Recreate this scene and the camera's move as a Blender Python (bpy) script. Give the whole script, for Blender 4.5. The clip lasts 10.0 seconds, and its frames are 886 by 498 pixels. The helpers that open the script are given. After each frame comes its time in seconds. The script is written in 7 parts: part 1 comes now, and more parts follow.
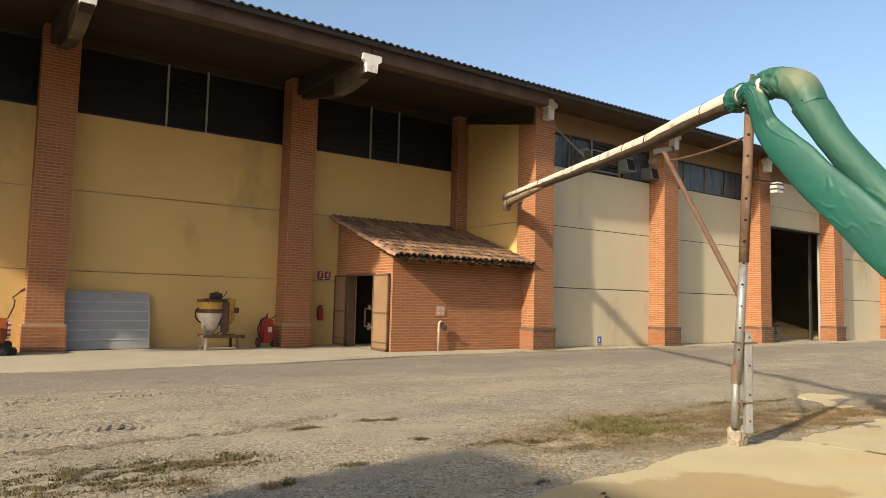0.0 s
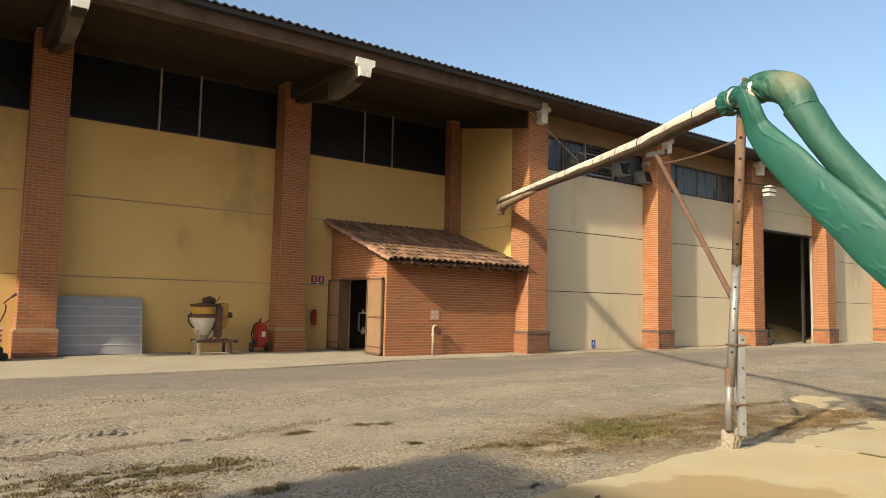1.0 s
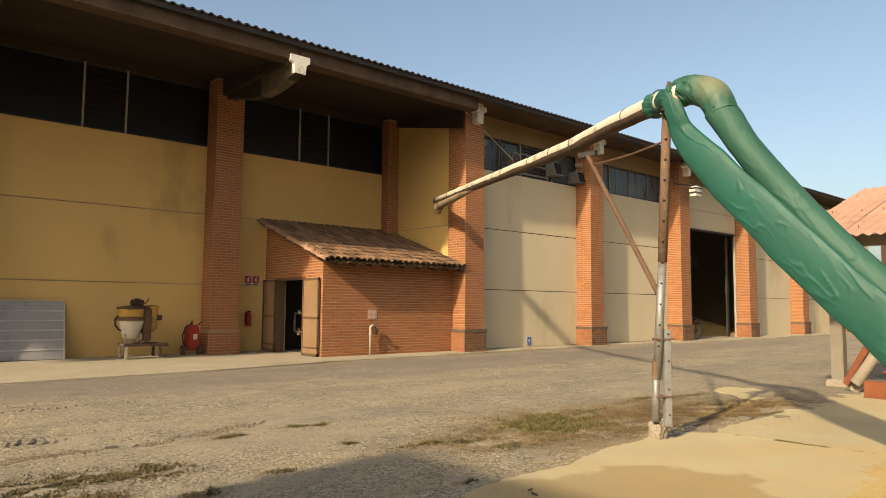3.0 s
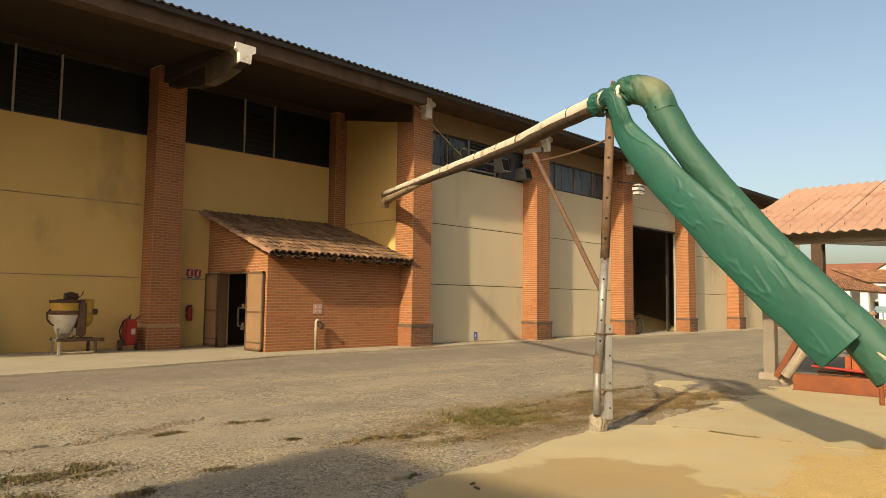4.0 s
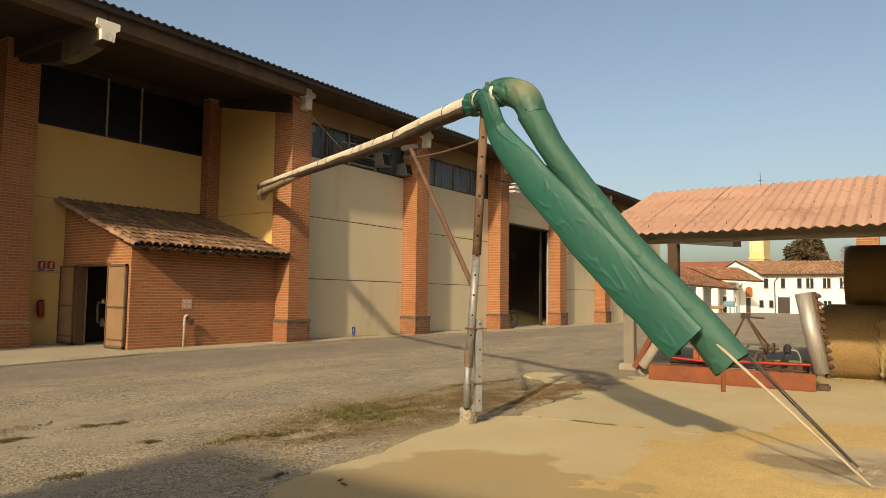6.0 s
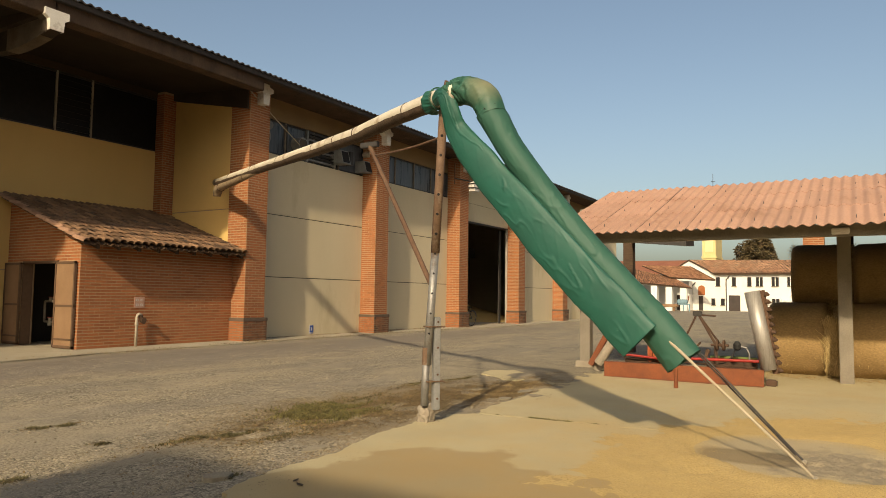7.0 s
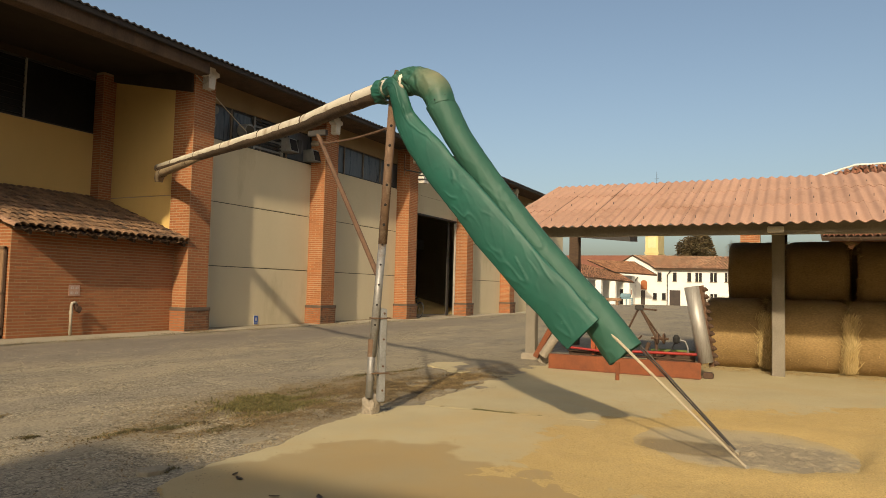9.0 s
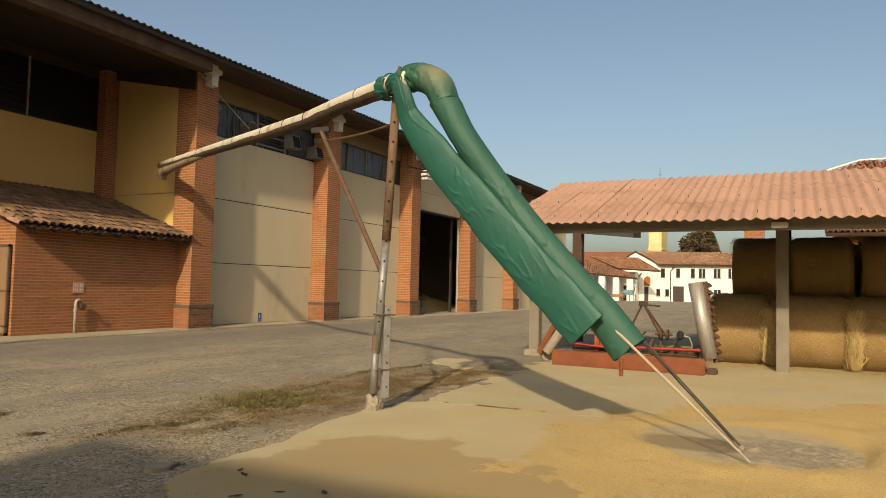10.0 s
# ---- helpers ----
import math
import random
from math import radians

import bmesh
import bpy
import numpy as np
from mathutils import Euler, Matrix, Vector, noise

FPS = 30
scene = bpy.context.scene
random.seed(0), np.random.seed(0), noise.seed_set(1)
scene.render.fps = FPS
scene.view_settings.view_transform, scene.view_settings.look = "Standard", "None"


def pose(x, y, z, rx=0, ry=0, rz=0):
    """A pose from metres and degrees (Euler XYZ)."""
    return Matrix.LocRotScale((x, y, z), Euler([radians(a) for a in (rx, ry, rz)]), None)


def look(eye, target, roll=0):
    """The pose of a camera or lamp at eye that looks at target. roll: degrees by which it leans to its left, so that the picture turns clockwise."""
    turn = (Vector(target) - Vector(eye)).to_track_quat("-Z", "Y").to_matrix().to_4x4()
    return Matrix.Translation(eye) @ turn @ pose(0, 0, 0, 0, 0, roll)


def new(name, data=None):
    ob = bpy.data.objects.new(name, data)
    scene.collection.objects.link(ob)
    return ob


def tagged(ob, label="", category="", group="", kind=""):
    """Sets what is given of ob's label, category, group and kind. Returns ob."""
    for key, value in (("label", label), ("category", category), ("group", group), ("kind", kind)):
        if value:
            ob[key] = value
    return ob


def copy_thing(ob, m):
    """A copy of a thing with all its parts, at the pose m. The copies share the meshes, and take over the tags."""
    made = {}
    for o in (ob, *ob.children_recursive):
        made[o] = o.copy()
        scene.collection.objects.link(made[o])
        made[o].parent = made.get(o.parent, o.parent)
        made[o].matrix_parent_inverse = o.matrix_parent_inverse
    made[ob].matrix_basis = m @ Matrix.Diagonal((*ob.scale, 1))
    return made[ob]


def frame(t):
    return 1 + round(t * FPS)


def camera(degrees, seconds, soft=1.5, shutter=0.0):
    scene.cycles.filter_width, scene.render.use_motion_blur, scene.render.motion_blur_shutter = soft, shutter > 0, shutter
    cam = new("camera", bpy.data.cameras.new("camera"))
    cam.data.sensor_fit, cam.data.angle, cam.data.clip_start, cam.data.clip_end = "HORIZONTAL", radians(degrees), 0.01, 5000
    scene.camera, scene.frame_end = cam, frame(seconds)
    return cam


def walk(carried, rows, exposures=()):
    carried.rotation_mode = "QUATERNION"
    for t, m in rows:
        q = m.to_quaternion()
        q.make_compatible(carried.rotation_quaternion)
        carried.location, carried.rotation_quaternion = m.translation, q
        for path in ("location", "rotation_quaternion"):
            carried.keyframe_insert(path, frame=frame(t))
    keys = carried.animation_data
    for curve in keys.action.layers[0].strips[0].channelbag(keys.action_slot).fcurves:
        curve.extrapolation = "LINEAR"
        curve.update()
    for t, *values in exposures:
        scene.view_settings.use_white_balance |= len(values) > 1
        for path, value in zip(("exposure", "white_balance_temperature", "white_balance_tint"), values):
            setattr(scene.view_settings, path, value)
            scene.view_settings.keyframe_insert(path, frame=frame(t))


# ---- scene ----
cam = camera(65.70, 10.0, soft=0.6)
EXPOSURES = [(0.0, 1.06, 6800, 7), (1.5, 1.04, 7050, 7), (2.7, 0.96, 7700, 8), (4.5, 0.77, 8350, 8), (6.0, 0.57, 8150, 8), (7.5, 0.45, 7900, 7), (10.0, 0.40, 7800, 7)]
PATH = [
    (0, (-0.073, 0.052, 1.348), (5.712, 8.173, 2.108), 1.37),
    (0.5, (-0.065, 0.057, 1.342), (5.737, 8.161, 2.154), 1.35),
    (1, (-0.062, 0.055, 1.343), (5.788, 8.124, 2.164), 1.18),
    (1.5, (-0.064, 0.048, 1.346), (5.833, 8.070, 2.280), 1.08),
    (2, (-0.067, 0.035, 1.344), (5.981, 7.950, 2.226), 0.72),
    (2.5, (-0.058, 0.022, 1.337), (6.240, 7.745, 2.181), 0.56),
    (4, (-0.018, 0.019, 1.334), (7.088, 7.015, 2.093), 0.68),
    (4.5, (0.013, 0.033, 1.340), (7.424, 6.709, 2.053), 0.95),
    (5, (0.019, 0.011, 1.338), (7.681, 6.394, 2.074), 0.86),
    (5.5, (0.027, -0.011, 1.341), (8.016, 5.965, 2.023), 0.88),
    (6, (0.028, -0.043, 1.343), (8.232, 5.632, 2.046), 0.76),
    (7.5, (0.045, -0.053, 1.342), (8.720, 4.882, 1.969), 0.91),
    (8, (0.059, -0.046, 1.341), (8.861, 4.666, 1.913), 1.12),
    (8.5, (0.069, -0.042, 1.343), (8.919, 4.577, 1.933), 1.35),
    (9, (0.069, -0.049, 1.343), (8.963, 4.484, 1.923), 1.43),
    (9.5, (0.067, -0.047, 1.342), (8.957, 4.494, 1.922), 1.23),
    (10, (0.066, -0.043, 1.339), (8.943, 4.529, 1.871), 1.29),
]
walk(cam, [(t, look(eye, target, roll)) for t, eye, target, roll in PATH], EXPOSURES)


# ---- light ----
SUN_EL, SUN_AZ = 29.2, 14.4        # height, and turn of its path from the +x axis towards +y
el, az = radians(SUN_EL), radians(SUN_AZ)
sun_way = Vector((math.cos(el) * math.cos(az), math.cos(el) * math.sin(az), -math.sin(el)))
world = bpy.data.worlds.new("sky")
scene.world = world
world.use_nodes = True
wn = world.node_tree
wn.nodes.clear()
sky = wn.nodes.new("ShaderNodeTexSky")
sky.sky_type = "NISHITA"
sky.sun_disc = False
sky.sun_elevation = el
sky.sun_rotation = math.atan2(-sun_way.x, -sun_way.y)
sky.altitude, sky.air_density, sky.dust_density, sky.ozone_density = 80, 1.0, 4.0, 2.3
bg = wn.nodes.new("ShaderNodeBackground")
bg.inputs["Strength"].default_value = 0.115
wo = wn.nodes.new("ShaderNodeOutputWorld")
wn.links.new(sky.outputs[0], bg.inputs[0])
wn.links.new(bg.outputs[0], wo.inputs[0])
sun_data = bpy.data.lights.new("sun", "SUN")
sun_data.energy, sun_data.angle, sun_data.color = 3.2, radians(1.6), (1.0, 0.88, 0.72)
sun_ob = new("sun", sun_data)
sun_ob.matrix_world = look((-60, -16, 35), Vector((-60, -16, 35)) + sun_way)


# ---- materials ----
def node(nt, kind, **values):
    n = nt.nodes.new(kind)
    for key, value in values.items():
        n.inputs[key.replace("_", " ")].default_value = value
    return n


def mat(name, a, b=None, scale=3.0, rough=0.8, bump=0.0, bump_scale=60.0, metal=0.0, fine=0.15, stain=None,
        stain_scale=0.6, stain_at=0.55, spread=0.0, island=0.0, stretch=(1, 1, 1), spec=0.4, coat=0.0):
    """A surface in two colours mixed by coarse and fine noise, with stains, relief and a spread of tones from piece to piece."""
    m = bpy.data.materials.new(name)
    m.use_nodes = True
    nt = m.node_tree
    nt.nodes.clear()
    L = nt.links.new
    out = nt.nodes.new("ShaderNodeOutputMaterial")
    p = nt.nodes.new("ShaderNodeBsdfPrincipled")
    L(p.outputs[0], out.inputs[0])
    p.inputs["Metallic"].default_value = metal
    p.inputs["Specular IOR Level"].default_value = spec
    p.inputs["Coat Weight"].default_value = coat
    geo = nt.nodes.new("ShaderNodeNewGeometry")
    mp = nt.nodes.new("ShaderNodeMapping")
    mp.inputs["Scale"].default_value = stretch
    L(geo.outputs["Position"], mp.inputs["Vector"])
    b = b or tuple(c * 0.8 for c in a)
    n1 = node(nt, "ShaderNodeTexNoise", Scale=scale, Detail=5.0, Roughness=0.6)
    L(mp.outputs[0], n1.inputs["Vector"])
    ramp = node(nt, "ShaderNodeMapRange", From_Min=0.3, From_Max=0.7)
    L(n1.outputs["Fac"], ramp.inputs["Value"])
    mix = nt.nodes.new("ShaderNodeMix")
    mix.data_type = "RGBA"
    mix.inputs["A"].default_value, mix.inputs["B"].default_value = (*a, 1), (*b, 1)
    mix.inputs[6].default_value, mix.inputs[7].default_value = (*a, 1), (*b, 1)
    L(ramp.outputs[0], mix.inputs[0])
    col = mix.outputs[2]
    if stain:
        n2 = node(nt, "ShaderNodeTexNoise", Scale=stain_scale, Detail=6.0, Roughness=0.65)
        L(mp.outputs[0], n2.inputs["Vector"])
        r2 = node(nt, "ShaderNodeMapRange", From_Min=stain_at, From_Max=stain_at + 0.14)
        L(n2.outputs["Fac"], r2.inputs["Value"])
        m2 = nt.nodes.new("ShaderNodeMix")
        m2.data_type = "RGBA"
        L(r2.outputs[0], m2.inputs[0])
        L(col, m2.inputs[6])
        m2.inputs[7].default_value = (*stain, 1)
        col = m2.outputs[2]
    n3 = node(nt, "ShaderNodeTexNoise", Scale=bump_scale, Detail=3.0)
    L(mp.outputs[0], n3.inputs["Vector"])
    val = node(nt, "ShaderNodeMapRange", From_Min=0.2, From_Max=0.8, To_Min=1 - fine, To_Max=1 + fine)
    L(n3.outputs["Fac"], val.inputs["Value"])
    factor = val.outputs[0]
    if spread or island:
        if spread:
            info = nt.nodes.new("ShaderNodeObjectInfo").outputs["Random"]
        else:
            info = geo.outputs["Random Per Island"]
        amount = spread or island
        r3 = node(nt, "ShaderNodeMapRange", To_Min=1 - amount, To_Max=1 + amount)
        L(info, r3.inputs["Value"])
        times = nt.nodes.new("ShaderNodeMath")
        times.operation = "MULTIPLY"
        L(factor, times.inputs[0])
        L(r3.outputs[0], times.inputs[1])
        factor = times.outputs[0]
    hsv = nt.nodes.new("ShaderNodeHueSaturation")
    L(col, hsv.inputs["Color"])
    L(factor, hsv.inputs["Value"])
    L(hsv.outputs[0], p.inputs["Base Color"])
    rr = node(nt, "ShaderNodeMapRange", To_Min=max(rough - 0.12, 0.02), To_Max=min(rough + 0.12, 1))
    L(n1.outputs["Fac"], rr.inputs["Value"])
    L(rr.outputs[0], p.inputs["Roughness"])
    if bump:
        bp = node(nt, "ShaderNodeBump", Strength=min(1.0, bump), Distance=0.02)
        L(n3.outputs["Fac"], bp.inputs["Height"])
        L(bp.outputs[0], p.inputs["Normal"])
    return m


def dusted(m, middle, reach, colour, most, start=0.72, end=1.12, ragged=0.35, scale=1.1):
    """Dust lying thick round a middle and thinning out unevenly."""
    nt = m.node_tree
    p = next(n for n in nt.nodes if n.type == "BSDF_PRINCIPLED")
    was = p.inputs["Base Color"].links[0].from_socket
    geo = nt.nodes.new("ShaderNodeNewGeometry")
    away = nt.nodes.new("ShaderNodeVectorMath")
    away.operation = "SUBTRACT"
    away.inputs[1].default_value = middle
    wide = nt.nodes.new("ShaderNodeVectorMath")
    wide.operation = "DIVIDE"
    wide.inputs[1].default_value = reach
    length = nt.nodes.new("ShaderNodeVectorMath")
    length.operation = "LENGTH"
    n = node(nt, "ShaderNodeTexNoise", Scale=scale, Detail=8.0, Roughness=0.7)
    uneven = node(nt, "ShaderNodeMapRange", From_Min=0.25, From_Max=0.75, To_Min=-ragged, To_Max=ragged)
    add = nt.nodes.new("ShaderNodeMath")
    r = node(nt, "ShaderNodeMapRange", From_Min=start, From_Max=end, To_Min=most, To_Max=0.0)
    mix = nt.nodes.new("ShaderNodeMix")
    mix.data_type = "RGBA"
    mix.inputs[7].default_value = (*colour, 1)
    L = nt.links.new
    L(geo.outputs["Position"], away.inputs[0])
    L(away.outputs[0], wide.inputs[0])
    L(wide.outputs[0], length.inputs[0])
    L(geo.outputs["Position"], n.inputs["Vector"])
    L(n.outputs["Fac"], uneven.inputs["Value"])
    L(length.outputs["Value"], add.inputs[0])
    L(uneven.outputs[0], add.inputs[1])
    L(add.outputs[0], r.inputs["Value"])
    L(r.outputs[0], mix.inputs[0])
    L(was, mix.inputs[6])
    L(mix.outputs[2], p.inputs["Base Color"])


def darkened(m, middle, reach, tint, start=0.96, end=1.03, ragged=0.16, scale=0.9):
    """A patch with a crisp lobed outline, squarish rather than round, that darkens what it lies on."""
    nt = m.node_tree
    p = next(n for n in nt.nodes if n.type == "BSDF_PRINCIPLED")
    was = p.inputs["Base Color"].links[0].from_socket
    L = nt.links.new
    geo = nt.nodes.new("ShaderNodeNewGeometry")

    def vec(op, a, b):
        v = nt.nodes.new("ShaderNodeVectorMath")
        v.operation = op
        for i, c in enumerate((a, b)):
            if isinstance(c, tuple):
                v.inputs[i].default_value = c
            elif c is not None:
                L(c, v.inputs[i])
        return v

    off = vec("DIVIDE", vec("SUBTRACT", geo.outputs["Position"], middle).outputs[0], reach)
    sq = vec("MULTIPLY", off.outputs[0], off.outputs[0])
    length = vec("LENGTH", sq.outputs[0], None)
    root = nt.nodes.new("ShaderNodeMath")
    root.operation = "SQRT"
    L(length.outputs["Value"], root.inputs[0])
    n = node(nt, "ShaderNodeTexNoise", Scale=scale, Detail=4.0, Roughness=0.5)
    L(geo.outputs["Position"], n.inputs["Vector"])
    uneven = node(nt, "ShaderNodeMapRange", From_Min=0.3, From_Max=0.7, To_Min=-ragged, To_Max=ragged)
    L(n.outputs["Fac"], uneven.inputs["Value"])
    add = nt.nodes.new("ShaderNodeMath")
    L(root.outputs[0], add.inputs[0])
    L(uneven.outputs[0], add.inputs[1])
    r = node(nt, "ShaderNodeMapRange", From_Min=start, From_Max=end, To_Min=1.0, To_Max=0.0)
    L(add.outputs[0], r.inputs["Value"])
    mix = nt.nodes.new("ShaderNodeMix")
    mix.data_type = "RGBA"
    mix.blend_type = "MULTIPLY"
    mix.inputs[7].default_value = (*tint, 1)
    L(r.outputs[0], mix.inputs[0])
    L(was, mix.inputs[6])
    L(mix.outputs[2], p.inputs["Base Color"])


BRICK = ((0.27, 0.089, 0.031), (0.32, 0.113, 0.043))
m_brick = mat("brick", *BRICK, scale=1.2, rough=0.9, bump=0.35, bump_scale=90, spread=0.16)
m_brick_joined = mat("brick_joined", *BRICK, scale=1.2, rough=0.9, bump=0.35, bump_scale=90, island=0.16)
m_mortar = mat("mortar", (0.365, 0.245, 0.145), (0.31, 0.205, 0.12), scale=4, rough=0.95, bump=0.4, bump_scale=120)
m_ochre = mat("ochre_render", (0.625, 0.425, 0.158), (0.535, 0.36, 0.132), scale=0.35, rough=0.92, bump=0.25, bump_scale=70,
              fine=0.05, stain=(0.385, 0.272, 0.110), stain_scale=0.35, stain_at=0.56, stretch=(1, 1, 0.6))
m_beige = mat("beige_render", (0.555, 0.475, 0.322), (0.50, 0.427, 0.285), scale=0.5, rough=0.92, bump=0.25, bump_scale=70,
              fine=0.05, stain=(0.405, 0.335, 0.212), stain_scale=0.4, stain_at=0.55, stretch=(1, 1, 0.35))
m_tanwall = mat("tan_render", (0.25, 0.165, 0.08), (0.205, 0.135, 0.066), scale=0.6, rough=0.93, bump=0.2, bump_scale=60, fine=0.06)
# ochre of the strip above the windows, with eave shade put into it
m_ochre_shaded = mat("ochre_render_shaded", (0.046, 0.027, 0.012), (0.037, 0.022, 0.010), scale=0.6, rough=0.95, fine=0.05)
m_joint = mat("joint_shadow_gap", (0.075, 0.06375, 0.045), rough=0.95)
m_joint_pale = mat("dusty_ochre_joint", (0.42, 0.33, 0.24), (0.20, 0.14, 0.09), scale=1.5, rough=0.95)
m_concrete = mat("concrete_beam", (0.088, 0.053, 0.031), (0.054, 0.033, 0.020), scale=2.2, rough=0.9, bump=0.4, bump_scale=50, fine=0.25,
                 stain=(0.038, 0.025, 0.016), stain_scale=1.6, stain_at=0.54, stretch=(1, 1, 0.3))
# near-black for concrete: the overhang's shade is put into this colour
m_soffit = mat("soffit_concrete_shaded", (0.025, 0.0145, 0.006), (0.019, 0.011, 0.005), scale=1.0, rough=0.95)
# bracket and rafter tone, with the roof's shade put into the concrete colour
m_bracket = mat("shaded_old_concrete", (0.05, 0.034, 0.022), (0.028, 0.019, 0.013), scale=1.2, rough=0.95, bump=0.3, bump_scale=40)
m_whitepaint = mat("weathered_white_paint", (0.6992, 0.6716, 0.6072), (0.5888, 0.552, 0.4784), scale=3, rough=0.8, bump=0.2,
                   stain=(0.276, 0.2208, 0.1564), stain_scale=2.0, stain_at=0.58)
m_darkroof = mat("dark_corrugated_roof", (0.02625, 0.024, 0.0225), (0.045, 0.0375, 0.03375), scale=2, rough=0.7)
m_glass_dark = mat("dusty_dark_glass", (0.0075, 0.0075, 0.00825), (0.012, 0.012, 0.01275), scale=1.5, rough=0.45, fine=0.3,
                   bump_scale=8, spec=0.25)
m_glass_blue = mat("dusty_blue_glass", (0.036, 0.041, 0.047), (0.085, 0.092, 0.098), scale=2.5, rough=0.3, fine=0.3, bump_scale=9,
                   stretch=(4, 1, 0.4))
m_frontframe = mat("faded_brown_frame", (0.20, 0.165, 0.13), (0.15, 0.12, 0.09), scale=8, rough=0.7)
m_mullion = mat("painted_mullion", (0.3375, 0.315, 0.27), rough=0.6)
m_darkframe = mat("dark_metal_frame", (0.0375, 0.03375, 0.03), rough=0.6)
# near black, so the shade inside the rooms is put into their surfaces
m_inside = mat("shaded_inside", (0.045, 0.0375, 0.03), (0.03, 0.02625, 0.0225), scale=1, rough=0.95)
m_pave = mat("apron_concrete", (0.37, 0.323, 0.236), (0.315, 0.272, 0.195), scale=0.9, rough=0.92, bump=0.35, bump_scale=60,
             stain=(0.27, 0.225, 0.15), stain_scale=0.7, stain_at=0.58)


# ---- builders ----
def link(name, me, material, parent=None, label=""):
    if material is not None and not me.materials:
        me.materials.append(material)
    ob = new(name, me)
    ob.parent = parent
    if label:
        ob["label"] = label
    return ob


def part(name, bm, material, parent=None, label="", smooth=False):
    """One mesh object from a bmesh."""
    me = bpy.data.meshes.new(name)
    bm.normal_update()
    bm.to_mesh(me)
    bm.free()
    if smooth:
        me.polygons.foreach_set("use_smooth", [True] * len(me.polygons))
    return link(name, me, material, parent, label)


def empty(name, label, category, group="", at=(0, 0, 0), kind=""):
    ob = new(name)
    ob.location = at
    ob.empty_display_size = 0.1
    return tagged(ob, label, category, group, kind)


def box(bm, x0, x1, y0, y1, z0, z1, bevel=0.0, m=None):
    vs = bmesh.ops.create_cube(bm, size=1)["verts"]
    bmesh.ops.transform(bm, verts=vs, matrix=Matrix.Translation(((x0 + x1) / 2, (y0 + y1) / 2, (z0 + z1) / 2))
                        @ Matrix.Diagonal((abs(x1 - x0), abs(y1 - y0), abs(z1 - z0), 1)))
    if bevel:
        es = list({e for v in vs for e in v.link_edges})
        vs = bmesh.ops.bevel(bm, geom=es, offset=bevel, segments=2, affect="EDGES", clamp_overlap=True)["verts"]
    if m is not None:
        bmesh.ops.transform(bm, verts=vs, matrix=m)
    return bm


def boxed(x0, x1, y0, y1, z0, z1, bevel=0.0, m=None):
    return box(bmesh.new(), x0, x1, y0, y1, z0, z1, bevel, m)


def tube(bm, points, radius, sides=10, cap=True, radii=None):
    """A round bar through points; radii gives one radius for each point."""
    pts = [Vector(p) for p in points]
    rings = []
    up = Vector((0.02, 0.05, 1))
    last = None
    for i, p in enumerate(pts):
        d = (pts[min(i + 1, len(pts) - 1)] - pts[max(i - 1, 0)]).normalized()
        side = d.cross(up) if last is None else last - d * last.dot(d)
        if side.length < 1e-3:
            side = d.cross(Vector((1, 0, 0)))
        side.normalize()
        last = side
        other = d.cross(side)
        r = radii[i] if radii else radius
        rings.append([bm.verts.new(p + (side * math.cos(a) + other * math.sin(a)) * r)
                      for a in (2 * math.pi * k / sides for k in range(sides))])
    for a, b in zip(rings, rings[1:]):
        for k in range(sides):
            bm.faces.new((a[k], a[(k + 1) % sides], b[(k + 1) % sides], b[k]))
    if cap:
        bm.faces.new(rings[0][::-1])
        bm.faces.new(rings[-1])
    return bm


def tubed(points, radius, sides=10, cap=True, radii=None):
    bm = tube(bmesh.new(), points, radius, sides, cap, radii)
    bmesh.ops.recalc_face_normals(bm, faces=bm.faces)
    return bm


def mesh_of(name, verts, faces):
    me = bpy.data.meshes.new(name)
    me.from_pydata([tuple(v) for v in verts], [], faces)
    me.update()
    return me


def extrude_poly(bm, outline, way):
    """A prism: a flat outline of points pushed along way."""
    a = [bm.verts.new(p) for p in outline]
    b = [bm.verts.new(Vector(p) + Vector(way)) for p in outline]
    bm.faces.new(a[::-1])
    bm.faces.new(b)
    for i in range(len(a)):
        j = (i + 1) % len(a)
        bm.faces.new((a[i], a[j], b[j], b[i]))
    bmesh.ops.recalc_face_normals(bm, faces=bm.faces)
    return bm


# ---- the plan ----
BAY = 6.0
RX, RY_SHAFT, RY_PLINTH, RY_WALL = 13.57, 14.64, 14.58, 15.26    # front range: its first pier, pier fronts, wall
LX, LY_SHAFT, LY_PLINTH, LY_WALL = 1.27, 17.68, 17.62, 18.30     # set-back range
PW = 0.76
J1, J2, W0 = 1.86, 3.775, 5.65
EAVE_Y, EAVE_Z = 13.9, 7.45
LEFT_X, END_X = -8.4, 44.4

# ---- main building ----
# set-back wall in storey-high panels, with recessed joints between them
def panel_wall(name, material, x0, x1, y, spans, label):
    wall = tagged(new(name), label, "wall", kind="structure")
    for z0, z1 in spans:
        part("panel", boxed(x0, x1, y, y + 0.25, z0 + 0.012, z1 - 0.012, 0.006), material, wall)
    part("core", boxed(x0, x1, y + 0.02, y + 0.22, spans[0][0], spans[-1][1]), m_joint if material == m_beige else m_joint_pale, wall)
    return wall


